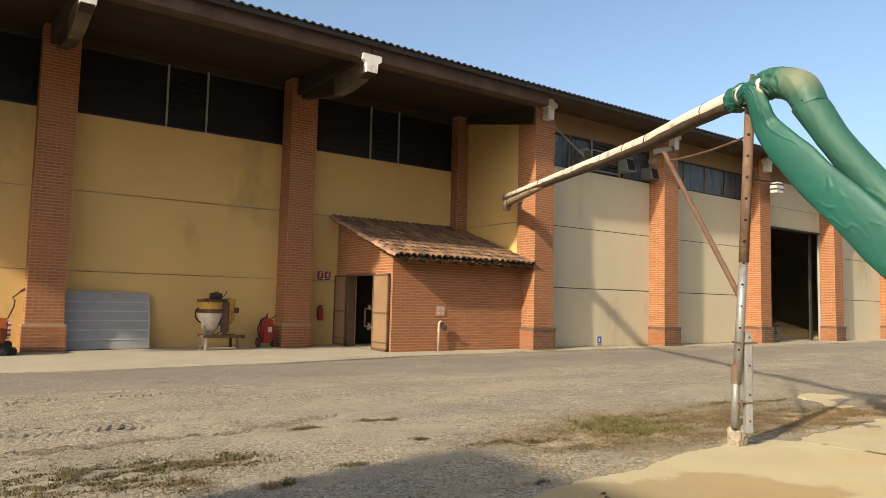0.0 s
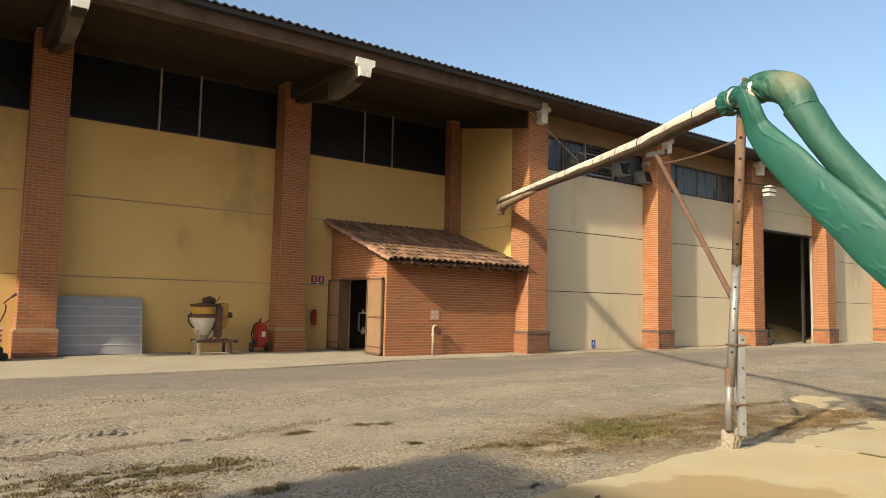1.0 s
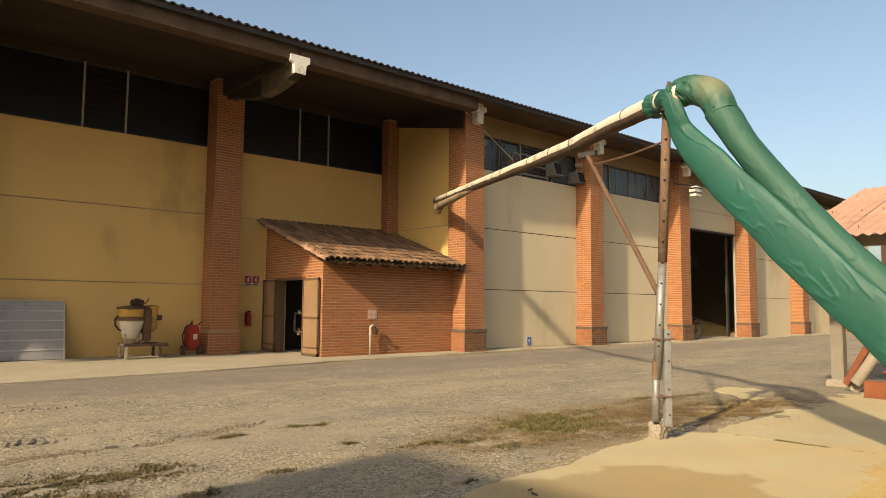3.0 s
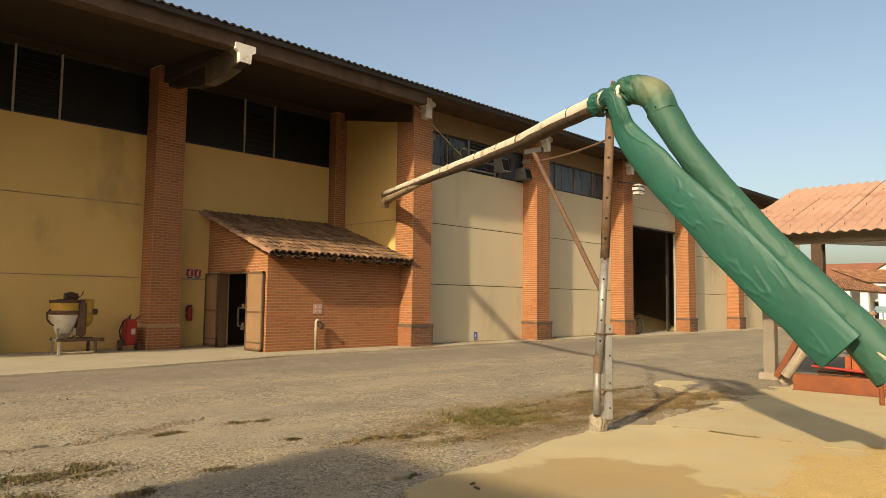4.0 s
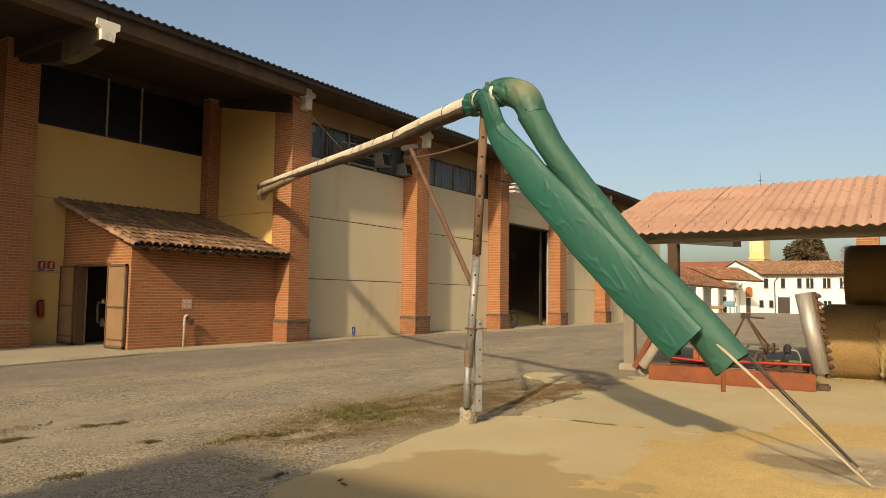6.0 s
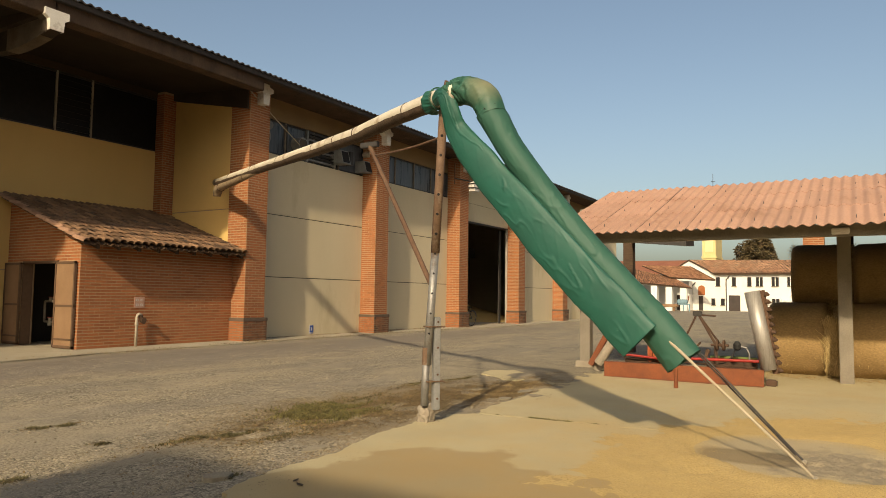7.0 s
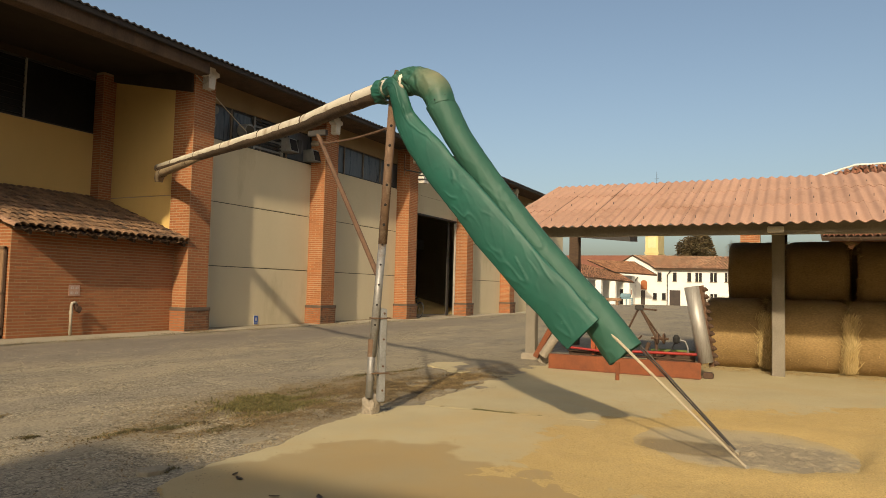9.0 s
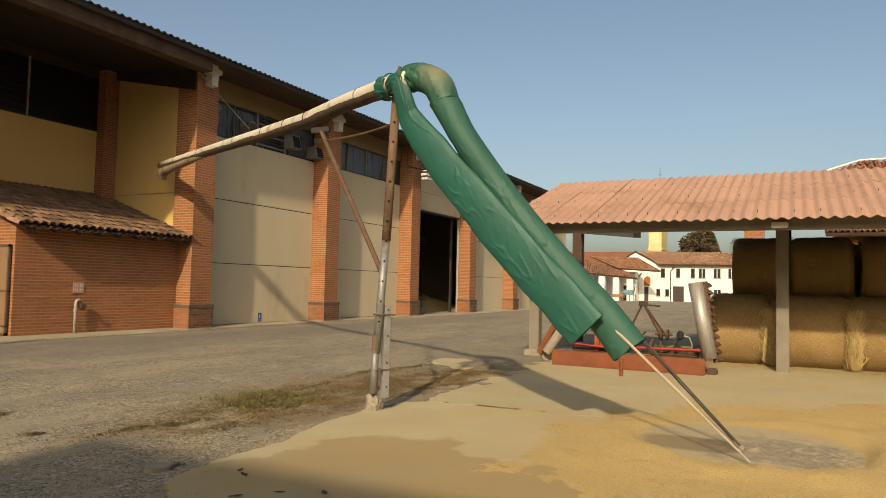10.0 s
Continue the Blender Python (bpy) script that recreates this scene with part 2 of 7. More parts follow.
SPANS = [(0.0, J1), (J1, J2), (J2, W0)]
panel_wall("wall_set_back", m_ochre, LEFT_X, 13.6, LY_WALL, SPANS, "ochre rendered wall of concrete panels with thin joints")
tagged(part("wall_set_back_top", boxed(LEFT_X, 13.6, LY_WALL, LY_WALL + 0.25, 7.30, 7.62), m_ochre_shaded),
                   "ochre rendered wall strip above the windows, eave shade put into its colour", "wall", kind="structure")
ret = tagged(new("wall_return"), "ochre rendered return wall between the two ranges", "wall", kind="structure")
for z0, z1 in SPANS[:2] + [(J2, 7.6)]:
    part("panel", boxed(13.62, 13.87, 15.2, LY_WALL, z0 + 0.012, z1 - 0.012, 0.006), m_ochre, ret)
part("core", boxed(13.64, 13.85, 15.2, LY_WALL, 0, 7.6), m_joint_pale, ret)
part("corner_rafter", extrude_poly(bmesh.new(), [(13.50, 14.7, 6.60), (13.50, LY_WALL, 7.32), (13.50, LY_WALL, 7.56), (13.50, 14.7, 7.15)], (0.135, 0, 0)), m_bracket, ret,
     "concrete rafter along the top of the return wall, shade put into its colour")
DOOR_BAY = 2
for k in range(6):
    x0, x1 = RX + PW + k * BAY - 0.3, RX + (k + 1) * BAY + 0.3
    if k == DOOR_BAY:
        panel_wall("wall_front", m_beige, x0, x1, RY_WALL, [(4.80, 5.65)], "beige rendered panel above the large doorway")
    else:
        panel_wall("wall_front", m_beige, x0, x1, RY_WALL, SPANS, "beige rendered wall of concrete panels with dark joints")
tagged(part("wall_front_top", boxed(14.0, END_X, RY_WALL, RY_WALL + 0.25, 6.72, 7.36), m_tanwall),
       "brown-tan rendered wall strip above the front windows", "wall", kind="structure")
tagged(part("wall_end", boxed(END_X - 0.3, END_X, RY_WALL, 36, 0, 7.3), m_beige), "plain rendered end wall", "wall", kind="structure")
tagged(part("wall_back", boxed(LEFT_X, END_X, 36, 36.3, 0, 9.2), m_inside), "plain back wall, hall shade put into its colour", "wall", kind="structure")
tagged(part("wall_far_end", boxed(LEFT_X - 0.25, LEFT_X, LY_WALL, 36, 0, 7.5), m_inside), "plain end wall, hall shade put into its colour", "wall", kind="structure")
tagged(part("floor_inside", boxed(LEFT_X, END_X, 18.5, 36, -0.05, 0.012), m_inside), "dusty concrete floor, hall shade put into its colour", "floor", kind="structure")
tagged(part("floor_front_hall", boxed(13.9, END_X, 15.3, 18.5, -0.05, 0.012), m_pave), "dusty concrete floor behind the doorway", "floor", kind="structure")


# roof: soffit slab, edge beam and corrugated sheets with a wavy dark edge
def roof_z(y):
    return EAVE_Z + (y - EAVE_Y) * 0.10


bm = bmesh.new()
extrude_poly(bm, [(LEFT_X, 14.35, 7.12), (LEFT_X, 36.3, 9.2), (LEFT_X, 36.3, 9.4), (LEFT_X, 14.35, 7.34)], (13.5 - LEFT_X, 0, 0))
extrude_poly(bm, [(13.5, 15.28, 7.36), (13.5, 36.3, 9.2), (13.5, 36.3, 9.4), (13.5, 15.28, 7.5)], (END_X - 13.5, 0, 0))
tagged(part("ceiling", bm, m_soffit), "concrete soffit of the deep roof overhang, shade put into its colour", "ceiling", kind="structure")
tagged(part("eave_board", boxed(13.5, END_X, 14.0, 15.28, 7.365, 7.405), m_concrete),
       "brown rendered underside of the front eave", "eave", kind="structure")
beam = tagged(new("edge_beam"), "weathered brown concrete beam along the roof edge", "beam", kind="structure")
joints = [LEFT_X, LX - BAY + 0.38, LX + 0.38, LX + BAY + 0.38, 13.46]
for a, b in zip(joints, joints[1:]):
    part("beam_length", boxed(a + 0.008, b - 0.008, 13.98, 14.36, 6.98 + random.uniform(-0.006, 0.006), 7.33, 0.02), m_concrete, beam)
gut = bmesh.new()
extrude_poly(gut, [(LEFT_X, 13.86, 7.30), (LEFT_X, 14.0, 7.30), (LEFT_X, 14.0, 7.40), (LEFT_X, 13.9, 7.40), (LEFT_X, 13.84, 7.40)], (END_X - LEFT_X, 0, 0))
tagged(part("gutter", gut, m_darkroof), "dark metal gutter under the roof edge", "gutter", kind="structure")
pitch, vs, fs = 0.20, [], []
count = int((END_X - LEFT_X) / pitch) * 6
for i in range(count + 1):
    x = LEFT_X + (END_X - LEFT_X) * i / count
    z = 0.024 * math.cos(2 * math.pi * i / 6)
    for y in (13.80, 22.0, 36.5):
        vs.append((x, y, roof_z(y) + z))
for i in range(count):
    for j in range(2):
        a = i * 3 + j
        fs.append((a, a + 3, a + 4, a + 1))
roof = link("roof_sheets", mesh_of("roof_sheets", vs, fs), m_darkroof)
sol = roof.modifiers.new("thickness", "SOLIDIFY")
sol.thickness = 0.03
tagged(roof, "dark corrugated roof sheets with a wavy edge", "roof", kind="structure")


# ---- brickwork ----
COURSE, BRICK_H = 0.0725, 0.057


def brick_mesh(length):
    a, d, h = length / 2, 0.03, BRICK_H / 2
    b = 0.004
    vs = [(-a, 0, -h), (a, 0, -h), (a, 0, h), (-a, 0, h), (-a + b, -d, -h + b), (a - b, -d, -h + b), (a - b, -d, h - b), (-a + b, -d, h - b)]
    return mesh_of("brick", vs, [(4, 5, 6, 7), (0, 1, 5, 4), (1, 2, 6, 5), (2, 3, 7, 6), (3, 0, 4, 7)])


BRICKS = {}


def brick_rows(width, z0, z1, aim=0.262, head=0.012):
    """Middles and lengths of the bricks of a face in running bond."""
    n = max(1, round(width / aim))
    p = width / n
    for row in range(int((z1 - z0) / COURSE)):
        z = z0 + (row + 0.5) * COURSE
        if row % 2 == 0:
            spans = [(k * p, (k + 1) * p) for k in range(n)]
        else:
            spans = [(0, p / 2)] + [((k + 0.5) * p, (k + 1.5) * p) for k in range(n - 1)] + [(width - p / 2, width)]
        for s0, s1 in spans:
            yield (s0 + s1) / 2, z, s1 - s0 - head


def brick_face(parent, corner, along, outward, width, z0, z1, keep=None, single=0, joined=None, head=0.012):
    """Bricks on one face: the first `single` as objects, the others joined. corner: the lower start of the face."""
    corner, along, outward = Vector(corner), Vector(along), Vector(outward)
    turn = Matrix((along, -outward, Vector((0, 0, 1)))).transposed().to_4x4()
    vs, fs, made = [], [], 0
    for s, z, length in brick_rows(width, z0, z1, head=head):
        if keep and not keep(s, z):
            continue
        size = round(length, 3)
        if size not in BRICKS:
            BRICKS[size] = brick_mesh(size)
            BRICKS[size].materials.append(m_brick)
        place = corner + along * s
        place.z = z
        place += outward * random.uniform(-0.028, -0.023)
        m = Matrix.Translation(place) @ turn
        if made < single:
            ob = new("brick", BRICKS[size])
            ob.parent = parent
            ob.matrix_local = m
            made += 1
        else:
            base = len(vs)
            vs += [m @ v.co for v in BRICKS[size].vertices]
            fs += [tuple(base + i for i in f.vertices) for f in BRICKS[size].polygons]
    if vs:
        ob = link("brickwork", mesh_of("brickwork", vs, fs), joined or m_brick_joined, parent)
        ob["kind"] = "stuff"


m_cap = mat("weathered_slate_course", (0.075, 0.05625, 0.04125), (0.12, 0.0825, 0.06), scale=5, rough=0.9)
m_brick_old = mat("weathered_plinth_brick", (0.235, 0.092, 0.040), (0.12, 0.056, 0.029), scale=4, rough=0.95, bump=0.4, bump_scale=70, island=0.3,
                  stain=(0.045, 0.032, 0.023), stain_scale=3.5, stain_at=0.48)
m_mortar_old = mat("weathered_plinth_mortar", (0.24, 0.165, 0.105), (0.12, 0.085, 0.055), scale=5, rough=0.95, bump=0.4, bump_scale=90)


def pier(x, y_shaft, y_plinth, y_back, top, width=PW, capped=True, single=280):
    ob = empty("brick_pier", "orange brick pier with a projecting brick plinth against the rendered wall", "pier", "brick piers of the building")
    zp = 0.66
    part("core", boxed(x, x + width, y_shaft, y_back, 0, top), m_mortar, ob)
    e = y_shaft - y_plinth
    part("plinth", boxed(x - e, x + width + e, y_plinth, y_back, 0, zp - 0.03), m_mortar_old if capped else m_mortar, ob)
    if capped:
        part("plinth_cap", boxed(x - e - 0.018, x + width + e + 0.018, y_plinth - 0.018, y_back, zp - 0.095, zp, 0.01), m_cap, ob, "dark weathered course on the plinth")
    brick_face(ob, (x, y_shaft, 0), (1, 0, 0), (0, -1, 0), width, zp, top, single=single)
    brick_face(ob, (x, y_back, 0), (0, -1, 0), (-1, 0, 0), y_back - y_shaft, zp, top)
    brick_face(ob, (x - e, y_plinth, 0), (1, 0, 0), (0, -1, 0), width + 2 * e, 0, zp - 0.03, joined=m_brick_old if capped else None)
    brick_face(ob, (x - e, y_back, 0), (0, -1, 0), (-1, 0, 0), y_back - y_plinth, 0, zp - 0.03)
    return ob


# ---- windows ----
def strip_window(name, x0, x1, y, z0, z1, posts, glass, label, frame_m=m_mullion):
    win = tagged(new(name), label, "window", kind="structure")
    edges = [x0] + posts + [x1]
    for a, b in zip(edges, edges[1:]):
        part("pane", boxed(a + 0.02, b - 0.02, y + 0.10, y + 0.13, z0 + 0.02, z1 - 0.02), glass, win)
    for p in posts:
        part("mullion", boxed(p - 0.025, p + 0.025, y + 0.05, y + 0.14, z0, z1, 0.004), frame_m, win)
    part("frame", boxed(x0, x1, y + 0.06, y + 0.15, z0, z0 + 0.05), m_darkframe, win)
    part("frame", boxed(x0, x1, y + 0.06, y + 0.15, z1 - 0.05, z1), m_darkframe, win)
    return win


n_win = 1
for k in range(-1, 2):
    x0, x1 = LX + PW + k * BAY, LX + (k + 1) * BAY
    posts = [x0 + 2.11, x0 + 3.12]
    win = strip_window(f"window_{n_win}", x0 - 0.2, x1 + (0.2 if k < 1 else 0.33), LY_WALL, W0, 7.30, posts, m_glass_dark,
                       "dark dusty strip window under the roof overhang")
    for j in range(9):
        part("slat", boxed(posts[0] + 0.03, posts[1] - 0.03, LY_WALL + 0.06, LY_WALL + 0.085, W0 + 0.1 + j * 0.17, W0 + 0.14 + j * 0.17),
             m_glass_dark, win)
    n_win += 1
for k in range(6):
    x0, x1 = RX + PW + k * BAY, RX + (k + 1) * BAY
    if k == DOOR_BAY:
        tagged(part("wall_front", boxed(x0 - 0.3, x1 + 0.3, RY_WALL, RY_WALL + 0.25, W0, 6.72), m_beige),
               "beige rendered strip above the large doorway", "wall", kind="structure")
        continue
    strip_window(f"window_{n_win}", x0 - 0.2, x1 + 0.2, RY_WALL, W0, 6.72, [x0 + 1.35, x0 + 2.65, x0 + 3.95], m_glass_blue,
                 "dusty blue-grey strip window of the front range", m_frontframe)
    n_win += 1


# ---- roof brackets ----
# lit tone of the same concrete: light fading inwards from the tip, as colour
m_bracket_lit = mat("lit_bracket_concrete", (0.165, 0.132, 0.095), (0.08, 0.062, 0.044), scale=1.6, rough=0.92, bump=0.3, stain=(0.09, 0.065, 0.042), stain_scale=1.5, stain_at=0.5)
def bracket(x, y_back, y_tip, long=True):
    ob = empty("roof_bracket", "concrete roof bracket with a white-painted flanged end", "bracket", "brackets under the roof edge")
    w = 0.50
    zt, d0, d1 = (7.10 if long else 7.40), (0.42 if long else 0.63), 0.16 if long else 0.55
    bm = bmesh.new()
    prof = []
    steps = 8
    for i in range(steps + 1):
        f = i / steps
        prof.append((x + 0.13, y_tip + 0.03 + (y_back - y_tip - 0.03) * f, zt - d0 - (d1 - d0) * f - (0.26 * math.sin(math.pi * min(1, f * 1.25)) if long else 0)))
    prof += [(x + 0.13, y_back, zt - 0.1), (x + 0.13, y_tip + 0.03, zt - 0.1)]
    extrude_poly(bm, prof, (w - 0.26, 0, 0))
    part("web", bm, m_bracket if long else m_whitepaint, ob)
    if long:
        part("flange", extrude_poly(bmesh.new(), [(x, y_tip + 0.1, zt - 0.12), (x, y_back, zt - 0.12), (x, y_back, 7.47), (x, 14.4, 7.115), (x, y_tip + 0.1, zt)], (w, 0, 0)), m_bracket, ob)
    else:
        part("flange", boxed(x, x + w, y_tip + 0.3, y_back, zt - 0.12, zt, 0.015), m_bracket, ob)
    bm = bmesh.new()
    if not long:
        c = x + w / 2
        half = [(0.11, 0.0), (0.11, 0.10), (0.26, 0.14), (0.26, 0.25), (0.13, 0.31), (0.11, 0.63)]
        extrude_poly(bm, [(c - a, y_tip - 0.004, zt - b) for a, b in half] + [(c + a, y_tip - 0.004, zt - b) for a, b in half[::-1]], (0, 0.34, 0))
        part("end_block", bm, m_whitepaint, ob, "white-painted cross-shaped bracket end")
        return ob
    tip = [(x, zt), (x, zt - 0.14), (x + 0.09, zt - 0.2), (x + 0.11, zt - d0), (x + w - 0.11, zt - d0), (x + w - 0.09, zt - 0.2), (x + w, zt - 0.14), (x + w, zt)]
    extrude_poly(bm, [(px_, y_tip - 0.004, pz_) for px_, pz_ in tip], (0, 0.11, 0))
    part("end_block", bm, m_whitepaint, ob, "white-painted bracket end")
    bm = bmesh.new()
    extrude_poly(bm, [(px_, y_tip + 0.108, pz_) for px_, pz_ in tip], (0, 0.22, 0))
    part("end_shoulder", bm, m_bracket_lit, ob, "mid-tone shoulder behind the white end, fading light put into its colour")
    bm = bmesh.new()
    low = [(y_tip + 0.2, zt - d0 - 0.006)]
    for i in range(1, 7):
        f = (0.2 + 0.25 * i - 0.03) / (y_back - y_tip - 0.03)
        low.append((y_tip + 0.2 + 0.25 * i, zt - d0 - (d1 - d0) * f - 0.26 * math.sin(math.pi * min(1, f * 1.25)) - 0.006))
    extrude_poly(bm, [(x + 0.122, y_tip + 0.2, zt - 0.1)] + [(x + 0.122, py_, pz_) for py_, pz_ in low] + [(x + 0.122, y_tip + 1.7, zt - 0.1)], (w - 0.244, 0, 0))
    part("pale_web_end", bm, m_bracket_lit, ob, "pale front of the bracket web, light put into its colour")
    return ob


for k in range(-1, 3):
    x = LX + k * BAY
    if k < 2:
        pier(x, LY_SHAFT, LY_PLINTH, LY_WALL + 0.02, 7.47, single=300 if k in (0, 1) else 0, capped=False)
        bracket(x + 0.12, LY_WALL, 13.92)
    else:
        pier(13.19, 17.95, 17.89, LY_WALL + 0.02, 7.47, width=0.42, single=280, capped=False)
for k in range(6):
    x = RX + k * BAY
    pier(x, RY_SHAFT, RY_PLINTH, (15.40 if k == 0 else RY_WALL + 0.02), 7.36, single=280 if k < 5 else 0)
    bracket(x + 0.12, RY_SHAFT + 0.3, 14.40, long=False)


# ---- large doorway and what stands in it ----
dx0, dx1 = RX + PW + DOOR_BAY * BAY, RX + (DOOR_BAY + 1) * BAY
dw = tagged(new("door_1"), "open large sliding doorway into the dark hall", "doorway", kind="structure")
part("jamb", boxed(dx1 - 0.05, dx1 + 0.02, RY_WALL, RY_WALL + 0.10, 0, 4.8), m_mullion, dw)
part("jamb", boxed(dx0 - 0.02, dx0 + 0.10, RY_WALL, RY_WALL + 0.25, 0, 4.8), m_darkframe, dw)
part("lintel", boxed(dx0, dx1, RY_WALL - 0.01, RY_WALL + 0.26, 4.74, 4.80), m_darkframe, dw)
part("door_leaf", boxed(dx1 - 0.35, dx1 - 0.16, RY_WALL + 0.3, RY_WALL + 0.36, 0.02, 4.7), m_darkframe, dw)

# ---- apron along the walls ----
ap = bmesh.new()
outline = [(-30, 13.25), (-6, 13.28), (-2, 13.30), (2, 13.26), (5.5, 13.45), (7.4, 13.75), (9, 14.05), (12, 14.05), (15, 14.2), (19, 14.28), (24, 14.1), (27, 13.75),
           (32, 13.8), (35, 14.1), (END_X, 14.1), (END_X, 15.3), (13.8, 15.3), (13.8, 18.35), (-30, 18.35)]
face = ap.faces.new([ap.verts.new((x, y, 0.022)) for x, y in outline])
ext = bmesh.ops.extrude_face_region(ap, geom=[face])
bmesh.ops.translate(ap, verts=[v for v in ext["geom"] if isinstance(v, bmesh.types.BMVert)], vec=(0, 0, -0.12))
bmesh.ops.recalc_face_normals(ap, faces=ap.faces)
tagged(part("pavement_apron", ap, m_pave), "pale dusty concrete apron along the building", "pavement", kind="structure")

# ---- brick lean-to ----
SX, SY, SR = 9.12, 15.16, 13.56
m_tile = mat("clay_roof_tile", (0.205, 0.115, 0.062), (0.14, 0.083, 0.048), scale=3, rough=0.92, bump=0.5, bump_scale=40, spread=0.35,
             stain=(0.075, 0.0525, 0.0375), stain_scale=2.5, stain_at=0.52)
m_wood_dark = mat("dark_old_wood", (0.0525, 0.03, 0.01875), (0.0825, 0.0525, 0.03), scale=4, rough=0.9, stretch=(1, 1, 8))
m_door_panel = mat("tan_door_panel", (0.2475, 0.15, 0.0825), (0.21, 0.1237, 0.0675), scale=2, rough=0.8, bump=0.15)
m_door_frame = mat("brown_rusty_door_frame", (0.09, 0.0525, 0.03), (0.1275, 0.075, 0.045), scale=8, rough=0.75)
shed = empty("brick_lean_to", "small brick lean-to with a clay tile roof and open double door", "shed")


def shed_top(y):
    return 2.46 + (y - 14.62) * 0.345


def gable(x0, x1, name):
    for ya, yb, z0 in ((SY, 16.03, 0.0), (17.52, LY_WALL, 0.0), (16.03, 17.52, 2.03)):
        bm = extrude_poly(bmesh.new(), [(x0, ya, z0), (x0, yb, z0), (x0, yb, shed_top(yb) - 0.05), (x0, ya, shed_top(ya) - 0.05)], (x1 - x0, 0, 0))
        part(name, bm, m_mortar, shed)


gable(SX, SX + 0.25, "gable_wall")
part("front_wall", boxed(SX + 0.25, SR, SY, SY + 0.25, 0, shed_top(SY) - 0.05), m_mortar, shed)
brick_face(shed, (SX, SY, 0), (1, 0, 0), (0, -1, 0), SR - SX, 0.02, shed_top(SY) - 0.06, single=300, head=0.005)
brick_face(shed, (SX, LY_WALL, 0), (0, -1, 0), (-1, 0, 0), LY_WALL - SY, 0.02, 3.75,
           keep=lambda s, z: z < shed_top(LY_WALL - s) - 0.08 and not (16.03 < LY_WALL - s < 17.52 and z < 2.06))
part("inner_floor", boxed(SX + 0.25, SR, SY + 0.25, LY_WALL, 0.02, 0.03), m_pave, shed)
# linings added over the inner walls to colour the room as dark as shade
part("dark_lining", boxed(SX + 0.25, SR, LY_WALL - 0.04, LY_WALL - 0.01, 0.03, 3.6), m_inside, shed)
part("dark_lining", boxed(SX + 0.25, SX + 0.27, SY + 0.25, 16.03, 0.03, 2.5), m_inside, shed)
part("dark_lining", boxed(SR - 0.03, SR - 0.005, SY + 0.25, LY_WALL, 0.03, 2.4), m_inside, shed)
slope = math.atan(0.345)
bm = bmesh.new()
extrude_poly(bm, [(8.88, 14.64, shed_top(14.64) - 0.07), (8.88, LY_WALL, shed_top(LY_WALL) - 0.07), (8.88, LY_WALL, shed_top(LY_WALL) - 0.02),
                  (8.88, 14.64, shed_top(14.64) - 0.02)], (SR - 8.88, 0, 0))
part("roof_deck", bm, m_wood_dark, shed)
for i in range(9):
    x = 9.2 + i * 0.53
    bm = bmesh.new()
    extrude_poly(bm, [(x, 14.68, shed_top(14.68) - 0.17), (x, 15.4, shed_top(15.4) - 0.17), (x, 15.4, shed_top(15.4) - 0.07), (x, 14.68, shed_top(14.68) - 0.07)], (0.07, 0, 0))
    part("rafter_end", bm, m_wood_dark, shed)


def coppo(length=0.46, r0=0.095, r1=0.075, up=True):
    """A tapered half-round clay tile, convex side up or down, with thickness."""
    vs, fs = [], []
    n = 6
    for rad in (0.0, 0.014):
        for y, r in ((0, r0), (length, r1)):
            for k in range(n + 1):
                a = math.pi * k / n
                z = math.sin(a) * (r - rad) * 0.8
                vs.append((math.cos(a) * (r - rad), y, z if up else -z + 0.03))
    c = n + 1
    for k in range(n):
        fs += [(k, k + 1, c + k + 1, c + k), (2 * c + k, 3 * c + k, 3 * c + k + 1, 2 * c + k + 1), (k, 2 * c + k, 2 * c + k + 1, k + 1)]
    me = mesh_of("tile", vs, fs)
    me.polygons.foreach_set("use_smooth", [True] * len(me.polygons))
    me.materials.append(m_tile)
    return me


tile_up, tile_down = coppo(), coppo(r0=0.09, r1=0.075, up=False)
cols, rows_n = 24, 11
extra = []
for c in range(cols):
    for r in range(rows_n):
        x = 8.98 + c * (SR - 9.08) / (cols - 1)
        y = 14.56 + r * 0.352
        m = (Matrix.Translation((x + random.uniform(-0.012, 0.012), y + random.uniform(-0.02, 0.02), shed_top(y) + 0.035 + random.uniform(0, 0.012)))
             @ Euler((slope - 0.03, random.uniform(-0.04, 0.04), random.uniform(-0.04, 0.04))).to_matrix().to_4x4())
        ob = new("tile", tile_up)
        ob.parent = shed
        ob.matrix_local = m
        if c < cols - 1:
            extra.append(Matrix.Translation((x + (SR - 9.08) / (cols - 1) / 2, y + 0.03, shed_top(y) - 0.015)) @ Euler((slope - 0.03, 0, 0)).to_matrix().to_4x4())
m_tile_pale = mat("pale_clay_verge_tile", (0.36, 0.215, 0.14), (0.27, 0.15, 0.092), scale=4, rough=0.92, bump=0.4, bump_scale=40, spread=0.3)
verge_me = coppo(length=0.40, r0=0.085, r1=0.07)
verge_me.materials.clear()
verge_me.materials.append(m_tile_pale)
for r in range(12):
    y = 14.56 + r * 0.315
    ob = new("verge_tile", verge_me)
    ob.parent = shed
    ob.matrix_local = (Matrix.Translation((8.885 + random.uniform(-0.012, 0.012), y, shed_top(y) + 0.012 + random.uniform(0, 0.012)))
                       @ Euler((slope - 0.05, -0.25, random.uniform(-0.03, 0.03))).to_matrix().to_4x4())
vs, fs = [], []
for m in extra:
    base = len(vs)
    vs += [m @ v.co for v in tile_down.vertices]
    fs += [tuple(base + i for i in f.vertices) for f in tile_down.polygons]
under = link("channel_tiles", mesh_of("channel_tiles", vs, fs), m_tile, shed)
